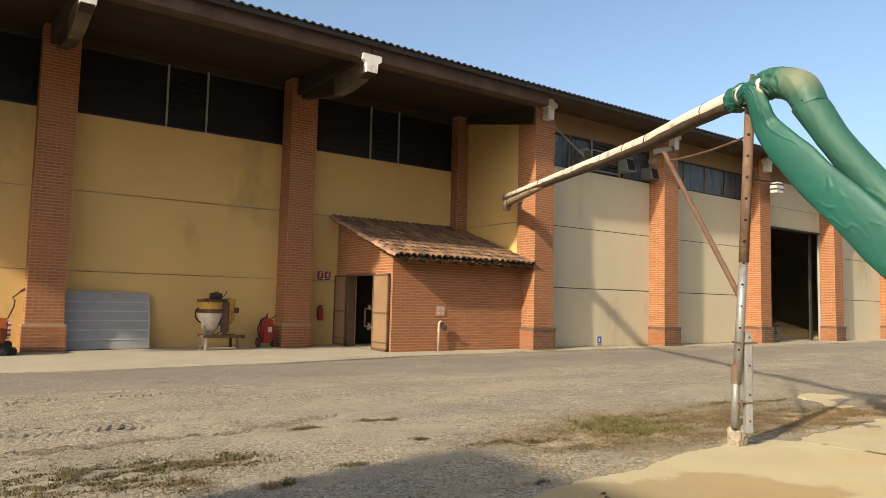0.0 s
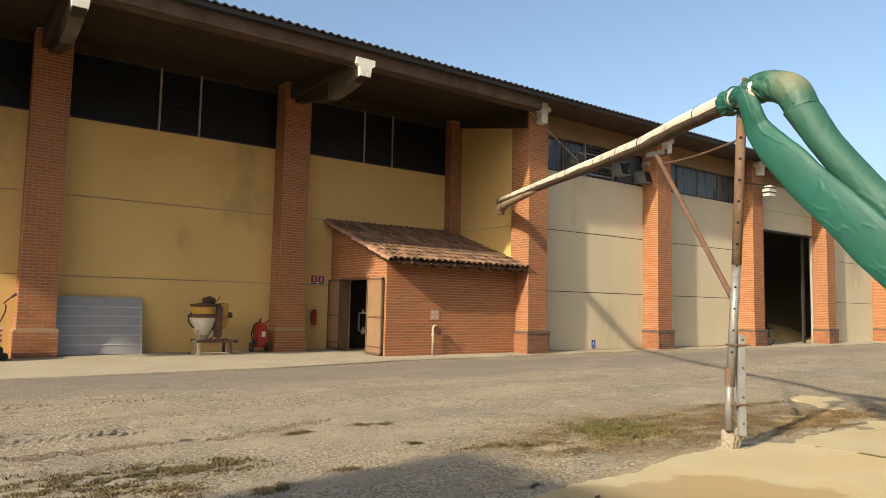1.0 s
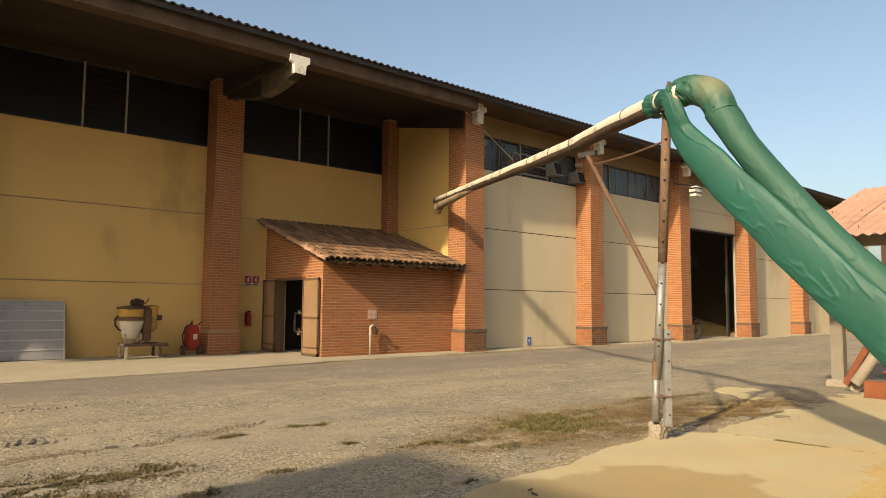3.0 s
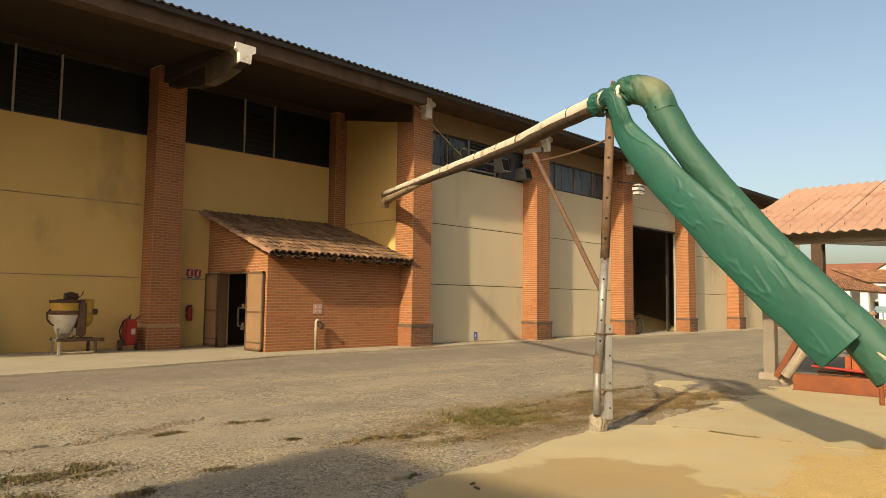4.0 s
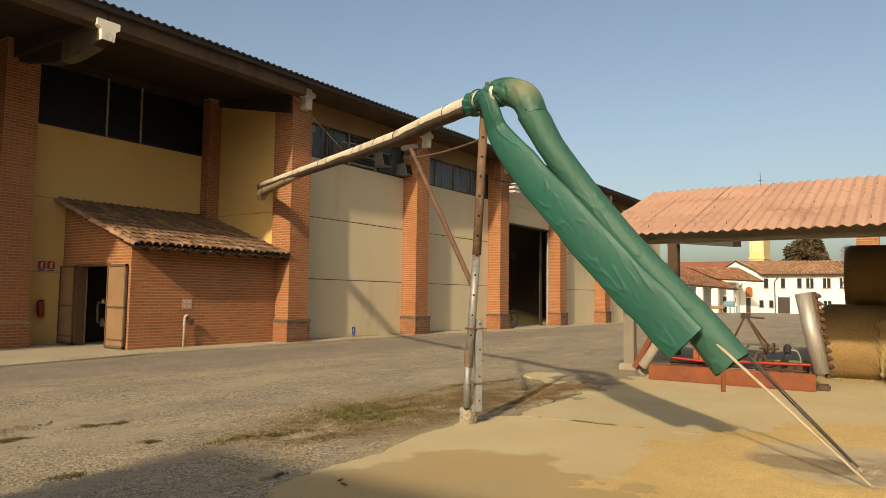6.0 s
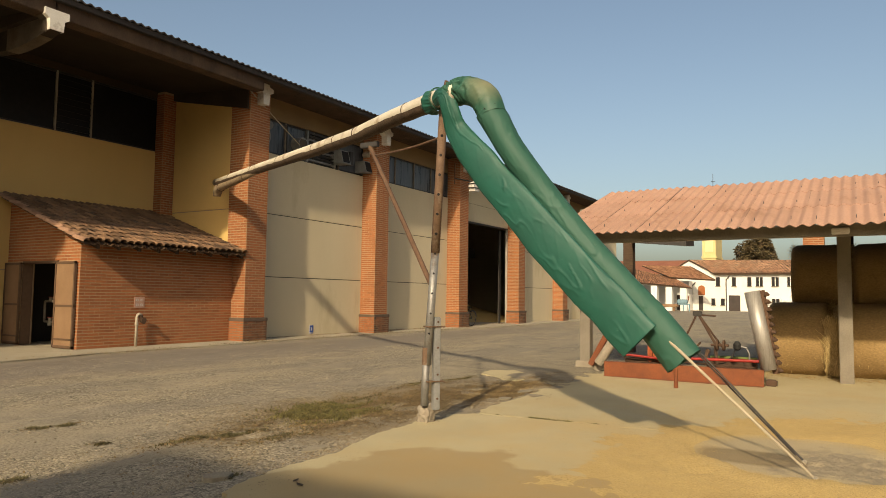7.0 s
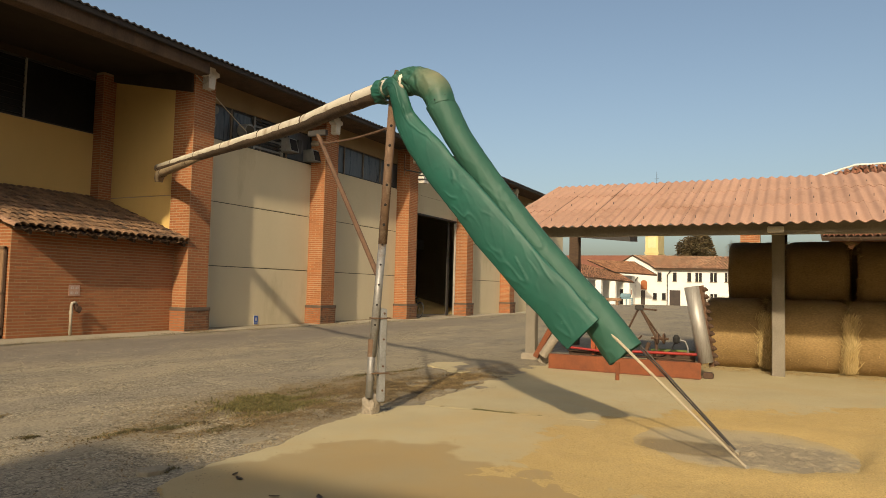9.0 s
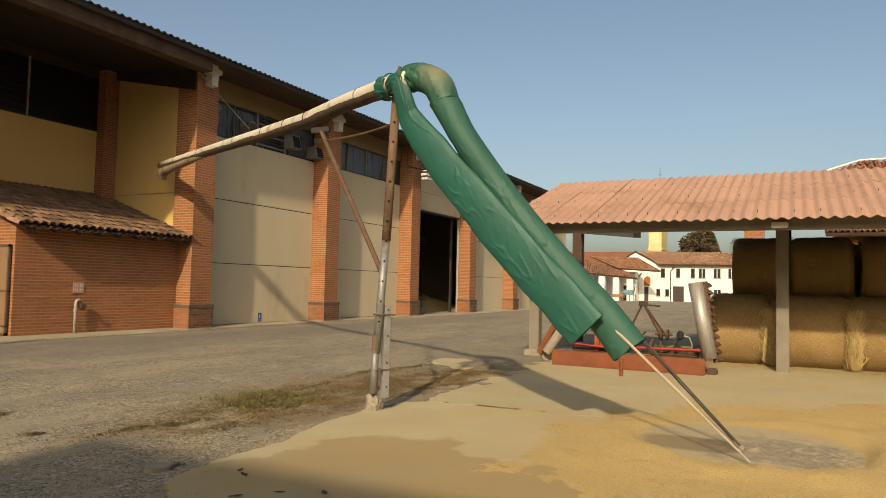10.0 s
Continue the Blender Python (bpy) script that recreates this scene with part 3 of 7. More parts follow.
under["kind"] = "stuff"


def door_leaf(y0, y1, name):
    leaf = part(name, boxed(SX - 0.075, SX - 0.045, y0 + 0.04, y1 - 0.04, 0.07, 1.99), m_door_panel, shed, "tan panelled steel door leaf folded open")
    for a, b, c, d in ((y0, y0 + 0.05, 0.04, 2.03), (y1 - 0.05, y1, 0.04, 2.03), (y0, y1, 0.04, 0.10), (y0, y1, 1.97, 2.03), (y0, y1, 0.98, 1.03), (y0, y1, 0.22, 0.26)):
        part("leaf_frame", boxed(SX - 0.09, SX - 0.035, a, b, c, d, 0.004), m_door_frame, leaf)


door_leaf(15.22, 16.02, "door_leaf")
door_leaf(17.54, 18.27, "door_leaf")
for y in (16.02, 17.50):
    part("door_jamb", boxed(SX - 0.03, SX + 0.2, y, y + 0.04, 0.02, 2.05), m_door_frame, shed)
part("door_lintel", boxed(SX - 0.03, SX + 0.2, 16.02, 17.54, 2.0, 2.06), m_door_frame, shed)

# ---- ground ----
def ground_material():
    m = bpy.data.materials.new("gravel_yard")
    m.use_nodes = True
    nt = m.node_tree
    nt.nodes.clear()
    L = nt.links.new
    out = nt.nodes.new("ShaderNodeOutputMaterial")
    p = nt.nodes.new("ShaderNodeBsdfPrincipled")
    L(p.outputs[0], out.inputs[0])
    p.inputs["Roughness"].default_value = 0.95
    p.inputs["Specular IOR Level"].default_value = 0.2
    geo = nt.nodes.new("ShaderNodeNewGeometry")
    pos = geo.outputs["Position"]

    def noise_at(scale, detail, stretch=(1, 1, 1), rough=0.6):
        mp = nt.nodes.new("ShaderNodeMapping")
        mp.inputs["Scale"].default_value = stretch
        L(pos, mp.inputs["Vector"])
        n = node(nt, "ShaderNodeTexNoise", Scale=scale, Detail=detail, Roughness=rough)
        L(mp.outputs[0], n.inputs["Vector"])
        return n.outputs["Fac"]

    def ranged(value, lo, hi, a=0.0, b=1.0):
        r = node(nt, "ShaderNodeMapRange", From_Min=lo, From_Max=hi, To_Min=a, To_Max=b)
        L(value, r.inputs["Value"])
        return r.outputs[0]

    def mixed(fac, a, b):
        x = nt.nodes.new("ShaderNodeMix")
        x.data_type = "RGBA"
        L(fac, x.inputs[0])
        for i, c in ((6, a), (7, b)):
            if isinstance(c, tuple):
                x.inputs[i].default_value = (*c, 1)
            else:
                L(c, x.inputs[i])
        return x.outputs[2]

    def math_of(op, a, b):
        x = nt.nodes.new("ShaderNodeMath")
        x.operation = op
        for i, c in enumerate((a, b)):
            if isinstance(c, float):
                x.inputs[i].default_value = c
            else:
                L(c, x.inputs[i])
        return x.outputs[0]

    col = mixed(ranged(noise_at(0.45, 6, (0.45, 1.3, 1)), 0.38, 0.62), GRAVEL_A, GRAVEL_B)
    col = mixed(ranged(noise_at(1.7, 6, (0.6, 1.4, 1)), 0.52, 0.66), col, GRAVEL_C)
    # the trodden brown earth round the prop's foot
    sub = nt.nodes.new("ShaderNodeVectorMath")
    sub.operation = "SUBTRACT"
    L(pos, sub.inputs[0])
    sub.inputs[1].default_value = (6.9, 5.0, 0)
    sc = nt.nodes.new("ShaderNodeVectorMath")
    sc.operation = "MULTIPLY"
    L(sub.outputs[0], sc.inputs[0])
    sc.inputs[1].default_value = (0.36, 0.75, 0)
    ln = nt.nodes.new("ShaderNodeVectorMath")
    ln.operation = "LENGTH"
    L(sc.outputs[0], ln.inputs[0])
    d = math_of("ADD", ln.outputs["Value"], ranged(noise_at(1.6, 6), 0.2, 0.8, -0.55, 0.55))
    col = mixed(ranged(d, 0.6, 1.2, 0.85, 0.0), col, (0.235, 0.180, 0.105))
    # pebbles
    v = node(nt, "ShaderNodeTexVoronoi", Scale=34.0)
    L(pos, v.inputs["Vector"])
    sep = nt.nodes.new("ShaderNodeSeparateColor")
    L(v.outputs["Color"], sep.inputs[0])
    # loose gravel lies in patches between smooth trodden dust
    patch = ranged(math_of("ADD", noise_at(0.75, 5, (0.55, 1.3, 1)), math_of("MULTIPLY", noise_at(3.5, 4), 0.25)), 0.55, 0.66, 0.08, 1.0)
    v2 = node(nt, "ShaderNodeTexVoronoi", Scale=62.0)
    L(pos, v2.inputs["Vector"])
    sep2 = nt.nodes.new("ShaderNodeSeparateColor")
    L(v2.outputs["Color"], sep2.inputs[0])
    both = math_of("ADD", ranged(sep.outputs[0], 0.0, 1.0, -0.26, 0.26), ranged(sep2.outputs[1], 0.0, 1.0, -0.32, 0.32))
    gap = ranged(v2.outputs["Distance"], 0.35, 0.75, 0.0, -0.22)
    tone = math_of("ADD", 1.0, math_of("MULTIPLY", patch, math_of("ADD", both, gap)))
    fine = ranged(noise_at(110, 3), 0.25, 0.75, 0.78, 1.22)
    hsv = nt.nodes.new("ShaderNodeHueSaturation")
    L(col, hsv.inputs["Color"])
    fleck = ranged(noise_at(11, 6, (0.8, 1.5, 1), 0.75), 0.56, 0.67, 1.0, 0.56)
    L(math_of("MULTIPLY", math_of("MULTIPLY", tone, fine), fleck), hsv.inputs["Value"])
    L(hsv.outputs[0], p.inputs["Base Color"])
    h = math_of("ADD", math_of("MULTIPLY", v.outputs["Distance"], -0.6), math_of("MULTIPLY", noise_at(30, 6), 1.0))
    bp = node(nt, "ShaderNodeBump", Strength=0.8, Distance=0.011)
    L(h, bp.inputs["Height"])
    L(bp.outputs[0], p.inputs["Normal"])
    return m


GRAVEL_A, GRAVEL_B, GRAVEL_C = (0.280, 0.237, 0.165), (0.230, 0.199, 0.150), (0.306, 0.258, 0.180)
m_ground = ground_material()
dusted(m_ground, (6.0, 12.3, 0), (26.0, 1.7, 50.0), (0.178, 0.152, 0.125), 0.85, 0.55, 1.2, 0.35, 0.8)


def smooth(a, b, v):
    f = max(0.0, min(1.0, (v - a) / (b - a)))  # a may lie above b
    return f * f * (3 - 2 * f)


def ground_h(x, y):
    fade = smooth(-9, -7, x) * (1 - smooth(22, 25, x)) * smooth(-8, -6, y) * (1 - smooth(13.0, 13.6, y))
    h = 0.045 * noise.noise((x * 0.5, y * 0.9, 0)) + 0.022 * noise.noise((x * 2.1, y * 2.6, 3)) + 0.014 * noise.noise((x * 6, y * 6, 5))
    for yc, w in ((10.1, 0.25), (7.6 - 0.15 * x, 0.22), (8.9, 0.25)):
        h -= 0.02 * math.exp(-((y - yc) / w) ** 2) * (0.7 + 0.6 * noise.noise((x * 0.8, yc, 1)))
    slab = smooth(3.2, 4.2, y) if x > 2 else 1.0
    crept = 0.020 * smooth(3.2, 3.8, y) * (1 - smooth(4.6, 6.0, y)) if x > 2 else 0.0
    return -0.012 + crept + fade * h * (0.25 + 0.75 * slab)


xs = [-700, -300, -120, -50, -22, -12] + [-9 + 0.09 * i for i in range(378)] + [26, 28, 32, 40, 55, 80, 120, 200, 400, 700]
ys = [-700, -300, -120, -50, -22, -12] + [-8 + 0.09 * i for i in range(241)] + [14.2, 16, 20, 30, 45, 80, 150, 300, 700]
vs = [(x, y, ground_h(x, y)) for x in xs for y in ys]
ny = len(ys)
fs = [(i * ny + j, (i + 1) * ny + j, (i + 1) * ny + j + 1, i * ny + j + 1) for i in range(len(xs) - 1) for j in range(ny - 1)]
g = link("ground", mesh_of("ground", vs, fs), m_ground)
g.data.polygons.foreach_set("use_smooth", [True] * len(fs))
tagged(g, "grey-brown gravel and earth farmyard with tyre tracks", "ground", kind="structure")

# concrete slab under the grain, with a broken edge
m_slab = mat("yard_concrete", (0.455, 0.380, 0.220), (0.395, 0.328, 0.190), scale=0.8, rough=0.93, bump=0.12, bump_scale=90,
             stain=(0.4256, 0.3344, 0.1786), stain_scale=0.5, stain_at=0.5)


dusted(m_slab, (5.6, -2.2, 0), (4.3, 5.2, 8.0), (0.46, 0.34, 0.16), 0.8)
# a darker patch with a crisp outline on the near slab
darkened(m_slab, (3.7, 2.3, 0), (1.45, 1.30, 50.0), (0.80, 0.735, 0.655), ragged=0.24, scale=1.3)


def slab_piece(points, z, jitter):
    bm = bmesh.new()
    out = []
    for (x0, y0), (x1, y1) in zip(points, points[1:] + points[:1]):
        n = max(1, min(24, int(math.hypot(x1 - x0, y1 - y0) / 0.05)))
        for i in range(n):
            f = i / n
            x, y = x0 + (x1 - x0) * f, y0 + (y1 - y0) * f
            out.append((x + jitter * (noise.noise((x * 3, y * 3, 7)) + 0.8 * noise.noise((x * 11, y * 11, 5))), y + jitter * (noise.noise((x * 3, y * 3, 9)) + 0.8 * noise.noise((x * 11, y * 11, 2))), z))
    face = bm.faces.new([bm.verts.new(p) for p in out])
    ext = bmesh.ops.extrude_face_region(bm, geom=[face])
    bmesh.ops.translate(bm, verts=[v for v in ext["geom"] if isinstance(v, bmesh.types.BMVert)], vec=(0, 0, -0.2))
    bmesh.ops.triangulate(bm, faces=[f for f in bm.faces if len(f.verts) > 4])
    bmesh.ops.recalc_face_normals(bm, faces=bm.faces)
    return bm


slab = tagged(new("pavement_slab"), "dusty pale concrete yard slab with broken edges", "pavement", kind="structure")
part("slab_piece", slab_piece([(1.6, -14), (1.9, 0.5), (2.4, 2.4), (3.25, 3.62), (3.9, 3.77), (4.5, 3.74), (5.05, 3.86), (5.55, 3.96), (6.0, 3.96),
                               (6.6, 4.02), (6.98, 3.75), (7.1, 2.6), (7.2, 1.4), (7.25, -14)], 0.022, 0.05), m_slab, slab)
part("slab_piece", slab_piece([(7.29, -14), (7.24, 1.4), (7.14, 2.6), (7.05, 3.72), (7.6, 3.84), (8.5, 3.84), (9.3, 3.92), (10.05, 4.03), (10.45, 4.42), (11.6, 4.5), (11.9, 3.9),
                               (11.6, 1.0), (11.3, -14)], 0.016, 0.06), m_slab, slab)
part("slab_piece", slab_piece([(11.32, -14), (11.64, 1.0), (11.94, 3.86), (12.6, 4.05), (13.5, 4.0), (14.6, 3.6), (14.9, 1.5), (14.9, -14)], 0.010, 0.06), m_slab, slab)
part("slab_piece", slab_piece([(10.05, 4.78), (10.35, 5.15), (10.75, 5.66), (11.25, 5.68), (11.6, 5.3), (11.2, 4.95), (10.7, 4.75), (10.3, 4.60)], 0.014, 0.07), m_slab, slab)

# ---- grain ----
m_grain = mat("yellow_grain", (0.50, 0.355, 0.142), (0.44, 0.306, 0.12), scale=1.1, rough=0.85, bump=0.4, bump_scale=75, fine=0.25,
              stain=(0.48, 0.355, 0.16), stain_scale=0.9, stain_at=0.55)


def bare_r(x, y):
    """How far out a place lies from the middle of the scraped spot: 1 at its rim."""
    return math.hypot((x - 6.62) / 0.93, (y - 0.36) / 0.95)


def grain_h(x, y):
    n1, n2, n3 = noise.noise((x * 0.7, y * 0.7, 2)), noise.noise((x * 2.2, y * 2.2, 4)), noise.noise((x * 9, y * 9, 6))
    edge = min((x - 4.35) * 0.55 + 0.25 * n1, (10.4 - x) * 0.5 + 0.2 * n1, (2.05 - 0.12 * (x - 6) - y) * 0.7 + 0.2 * n1,
               ((7.75 - x) * 0.75 + (1.75 - y) * 0.66) * 0.55 + 0.2 * n1)
    edge += 0.22 * n2 + 0.12 * n3
    h = 0.07 * smooth(0.0, 1.3, edge) - 0.008 * (1 - smooth(0, 0.12, edge)) + 0.016 * n2 * smooth(0.1, 0.8, edge) + 0.004 * n3
    r = bare_r(x, y) + 0.07 * n1 + 0.05 * n2 + 0.02 * n3
    h += 0.02 * math.exp(-((r - 1.18) / 0.20) ** 2) * smooth(7.0, 6.2, x) * smooth(-0.9, 0.4, y)
    soft = 0.13 + 0.40 * smooth(6.4, 7.5, x)
    return h * smooth(0.93, 0.93 + soft, r) - 0.012 * (1 - smooth(0.88, 0.93 + 0.5 * soft, r))


gx = [3.4 + 0.05 * i for i in range(150)]
gy = [-9 + 0.05 * i for i in range(236)]
vs = [(x, y, 0.022 + grain_h(x, y)) for x in gx for y in gy]
ny = len(gy)
fs = [(i * ny + j, (i + 1) * ny + j, (i + 1) * ny + j + 1, i * ny + j + 1) for i in range(len(gx) - 1) for j in range(ny - 1)
      if max(vs[i * ny + j][2], vs[(i + 1) * ny + j + 1][2]) > 0.017]
gr = link("grain_layer", mesh_of("grain_layer", vs, fs), m_grain)
gr.data.polygons.foreach_set("use_smooth", [True] * len(fs))
tagged(gr, "layer of yellow grain spread to dry on the slab, scraped bare in one spot", "grain", kind="stuff")

# ---- grain pipe, prop and sleeves ----
m_pipe = mat("cream_painted_pipe", (0.60, 0.55, 0.455), (0.49, 0.435, 0.335), scale=2.5, rough=0.55, bump=0.1, stain=(0.29, 0.21, 0.13), stain_scale=2.2,
             stain_at=0.55, fine=0.10)
m_rust = mat("rusty_steel", (0.085, 0.045, 0.027), (0.135, 0.075, 0.044), scale=9, rough=0.85, bump=0.3)
m_under = mat("heavy_rust_and_dirt", (0.045, 0.028, 0.017), (0.10, 0.066, 0.040), scale=5, rough=0.92, bump=0.5, bump_scale=40, fine=0.3,
              stain=(0.17, 0.125, 0.08), stain_scale=3.5, stain_at=0.60)
m_galv = mat("galvanised_steel", (0.27, 0.265, 0.25), (0.20, 0.19, 0.175), scale=6, rough=0.5, metal=0.4, stain=(0.15, 0.0975, 0.06), stain_scale=4, stain_at=0.55)
m_galv_pale = mat("pale_galvanised_steel", (0.31, 0.315, 0.31), (0.25, 0.25, 0.24), scale=6, rough=0.5, metal=0.3, stain=(0.17, 0.12, 0.08), stain_scale=5, stain_at=0.62)
m_tarp = mat("green_tarpaulin", (0.0085, 0.086, 0.061), (0.0105, 0.070, 0.051), scale=2.4, rough=0.56, bump=0.05, bump_scale=11, fine=0.06,
             stain=(0.11, 0.19, 0.15), stain_scale=11.0, stain_at=0.675, spec=0.4)
m_tarp_dusty = mat("dusty_green_tarpaulin", (0.024, 0.090, 0.058), (0.020, 0.082, 0.054), scale=1.5, rough=0.55, bump=0.12, bump_scale=14, fine=0.06)
dusted(m_tarp_dusty, (5.93, 3.05, 3.43), (0.26, 0.24, 0.26), (0.24, 0.22, 0.125), 0.72, 0.15, 1.0, 0.3, 3.0)
m_tarp_hose = mat("faded_green_tarpaulin", (0.021, 0.088, 0.062), (0.027, 0.094, 0.066), scale=1.4, rough=0.60, bump=0.06, bump_scale=14, fine=0.06, spec=0.35,
                  stain=(0.060, 0.125, 0.09), stain_scale=1.4, stain_at=0.62)
m_rod_dusty = mat("dusty_brown_rod", (0.20, 0.155, 0.10), (0.15, 0.115, 0.072), scale=9, rough=0.8)
m_white_rod = mat("dusty_white_rod", (0.4125, 0.3525, 0.255), (0.36, 0.3, 0.21), scale=6, rough=0.7)
m_block = mat("rough_concrete", (0.315, 0.27, 0.21), (0.2475, 0.21, 0.1575), scale=6, rough=0.95, bump=0.7, bump_scale=30)

PX, PY = 6.21, 3.83
m_pipe_dirty = mat("dirty_tan_pipe", (0.27, 0.205, 0.13), (0.18, 0.13, 0.08), scale=5, rough=0.75, bump=0.2, stain=(0.09, 0.055, 0.03), stain_scale=4, stain_at=0.55)
A, B = Vector((PX, PY - 0.02, 3.46)), Vector((13.45, 16.0, 4.5))


def on_pipe(s, drop=0.0):
    return A + (B - A) * s - Vector((0, 0, drop))


pipe = empty("grain_pipe", "long cream-painted grain pipe with rust stains, propped above the yard", "pipe")
stops = [-0.034, 0.0, 0.08, 0.17, 0.3, 0.46, 0.6, 0.8, 0.95]
line = [on_pipe(a_, d_) for a_, d_ in zip(stops, (0, 0, 0.02, 0.07, 0.065, 0.045, 0.03, 0.01, 0.0))]
part("pipe_run", tubed(line, 0.098, 24), m_pipe, pipe, smooth=True)


def pipe_at(s):
    j = max(i for i in range(len(stops) - 1) if stops[i] <= s)
    return line[j].lerp(line[j + 1], (s - stops[j]) / (stops[j + 1] - stops[j])), (line[j + 1] - line[j]).normalized()


for s_, w_ in ((0.05, 0.006), (0.165, 0.016), (0.225, 0.006), (0.30, 0.007), (0.46, 0.008), (0.62, 0.012), (0.80, 0.014)):
    k, d = pipe_at(s_)
    part("pipe_clamp", tubed([k - d * w_, k + d * w_], 0.1035, 24), m_under, pipe)
# rust-eaten underside: a half shell below the painted pipe, with a torn upper edge
vs, fs, n_a = [], [], 14
n_s = 320
for i in range(n_s + 1):
    s_ = 0.004 + (0.93 - 0.004) * i / n_s
    c, d = pipe_at(s_)
    sd = d.cross(Vector((0, 0, 1))).normalized()
    up_ = sd.cross(d)
    m_ = s_ * 14.2
    top_a = 0.30 + 0.22 * noise.noise((m_ * 0.9, 0, 3)) + 0.10 * noise.noise((m_ * 3, 0, 5)) + 0.05 * noise.noise((m_ * 14, 0, 8))
    sag = 0.010 + 0.012 * abs(noise.noise((m_ * 2.2, 1, 9)))
    for k in range(n_a + 1):
        f = k / n_a
        a_ = -top_a - (math.pi - 2 * top_a) * f
        r_ = 0.1005 + sag * math.sin(math.pi * f) + 0.003 * noise.noise((m_ * 15, f * 6, 2))
        vs.append(c + sd * math.cos(a_) * r_ + up_ * math.sin(a_) * r_)
for i in range(n_s):
    for k in range(n_a):
        a_ = i * (n_a + 1) + k
        fs.append((a_, a_ + 1, a_ + n_a + 2, a_ + n_a + 1))
shell = link("rusty_underside", mesh_of("rusty_underside", vs, fs), m_under, pipe, "rust-stained underside of the pipe")
shell.data.polygons.foreach_set("use_smooth", [True] * len(fs))
# a second, dirtier pipe branches off below the far end and turns down
pw_ = (B - A).normalized()
low = [pipe_at(0.58)[0] - Vector((0, 0, 0.035)), pipe_at(0.70)[0] - Vector((0, 0, 0.10)), pipe_at(0.82)[0] - Vector((0, 0, 0.145)), pipe_at(0.895)[0] - Vector((0, 0, 0.17)),
       pipe_at(0.925)[0] - Vector((0, 0, 0.20)), pipe_at(0.935)[0] - Vector((0, 0, 0.30)), pipe_at(0.936)[0] - Vector((0, 0, 0.40))]
part("branch_pipe", tubed(low, 0.10, 20, radii=[0.06, 0.085, 0.09, 0.105, 0.125, 0.12, 0.10]), m_pipe_dirty, pipe, "dirty tan branch pipe turning down", True)
k = low[3]
part("branch_band", tubed([k - pw_ * 0.02, k + pw_ * 0.02], 0.118, 20), m_under, pipe)
k = pipe_at(0.95)[0]
part("end_cap", tubed([k - pw_ * 0.03, k + pw_ * 0.02], 0.103, 20), m_pipe_dirty, pipe)

prop = empty("steel_prop", "tall steel prop of bolted tubes standing in a concrete foot", "post", at=(PX, PY, 0))


def prop_part(name, bm, material, label=""):
    bmesh.ops.translate(bm, verts=bm.verts, vec=(-PX, -PY, 0))
    ob = part(name, bm, material, prop, label)
    if name.endswith("_tube"):
        ob.data.polygons.foreach_set("use_smooth", [len(p.vertices) == 4 for p in ob.data.polygons])
    return ob


m_prop_rust = mat("worn_brown_tube", (0.165, 0.10, 0.06), (0.10, 0.058, 0.035), scale=7, rough=0.75, bump=0.2, stain=(0.27, 0.21, 0.15), stain_scale=3.5, stain_at=0.57)
prop_part("upper_tube", tubed([(PX + 0.01, PY - 0.026, 1.80), (PX + 0.02, PY - 0.102, 3.38)], 0.047, 20), m_prop_rust, "rusty drilled upper tube")
prop_part("middle_tube", tubed([(PX - 0.045, PY + 0.025, 0.62), (PX + 0.01, PY - 0.026, 1.82)], 0.043, 20), m_galv, "pale galvanised drilled tube")
prop_part("lower_tube", tubed([(PX - 0.06, PY + 0.04, 0.2), (PX - 0.045, PY + 0.03, 0.72)], 0.039, 20), m_galv)
prop_part("joint_sleeve", tubed([(PX - 0.047, PY + 0.031, 0.62), (PX - 0.043, PY + 0.029, 0.80)], 0.0445, 20), m_prop_rust)
sq = Matrix.Translation((PX + 0.045, PY - 0.035, 0)) @ Euler((0, 0, radians(-32))).to_matrix().to_4x4()
prop_part("square_post", boxed(-0.036, 0.036, -0.036, 0.036, 0.15, 1.12, 0.008, sq), m_galv_pale, "square pale galvanised steel stub")
for z in (0.45, 1.02):
    prop_part("clamp", boxed(-0.125, 0.055, -0.05, 0.05, z - 0.007, z + 0.007, 0.003, sq), m_prop_rust, "rusty clamp bar")
    for dx in (-0.12, 0.06):
        prop_part("bolt", tubed([sq @ Vector((dx, -0.07, z)), sq @ Vector((dx, 0.06, z))], 0.009, 8), m_prop_rust)
# near-black discs stand for the bolt holes, inner shade put into their colour
m_black_hole = mat("dark_hollow", (0.012, 0.010, 0.009), rough=0.95)
for z in (0.27, 0.52, 0.80, 1.07):
    prop_part("bolt_head", tubed([sq @ Vector((0, -0.034, z)), sq @ Vector((0, -0.044, z))], 0.011, 10), m_rust)
for i in range(13):
    z = 0.95 + 0.21 * i
    f = (z - 1.8) / 1.9 if z > 1.8 else (z - 1.8) / 1.2
    cx, cy = (PX + 0.01 + 0.012 * f, PY - 0.026 - 0.091 * f) if z > 1.8 else (PX + 0.01 + 0.055 * f, PY - 0.026 - 0.051 * f)
    w = Vector((-cx, -cy, 0)).normalized() * (0.048 if z > 1.8 else 0.044)
    prop_part("bolt_hole", tubed([(cx + w.x * 0.9, cy + w.y * 0.9, z), (cx + w.x * 1.05, cy + w.y * 1.05, z)], 0.015 if z > 1.8 else 0.011, 10), m_black_hole)
blk = bmesh.new()
bmesh.ops.create_icosphere(blk, subdivisions=4, radius=1.0)
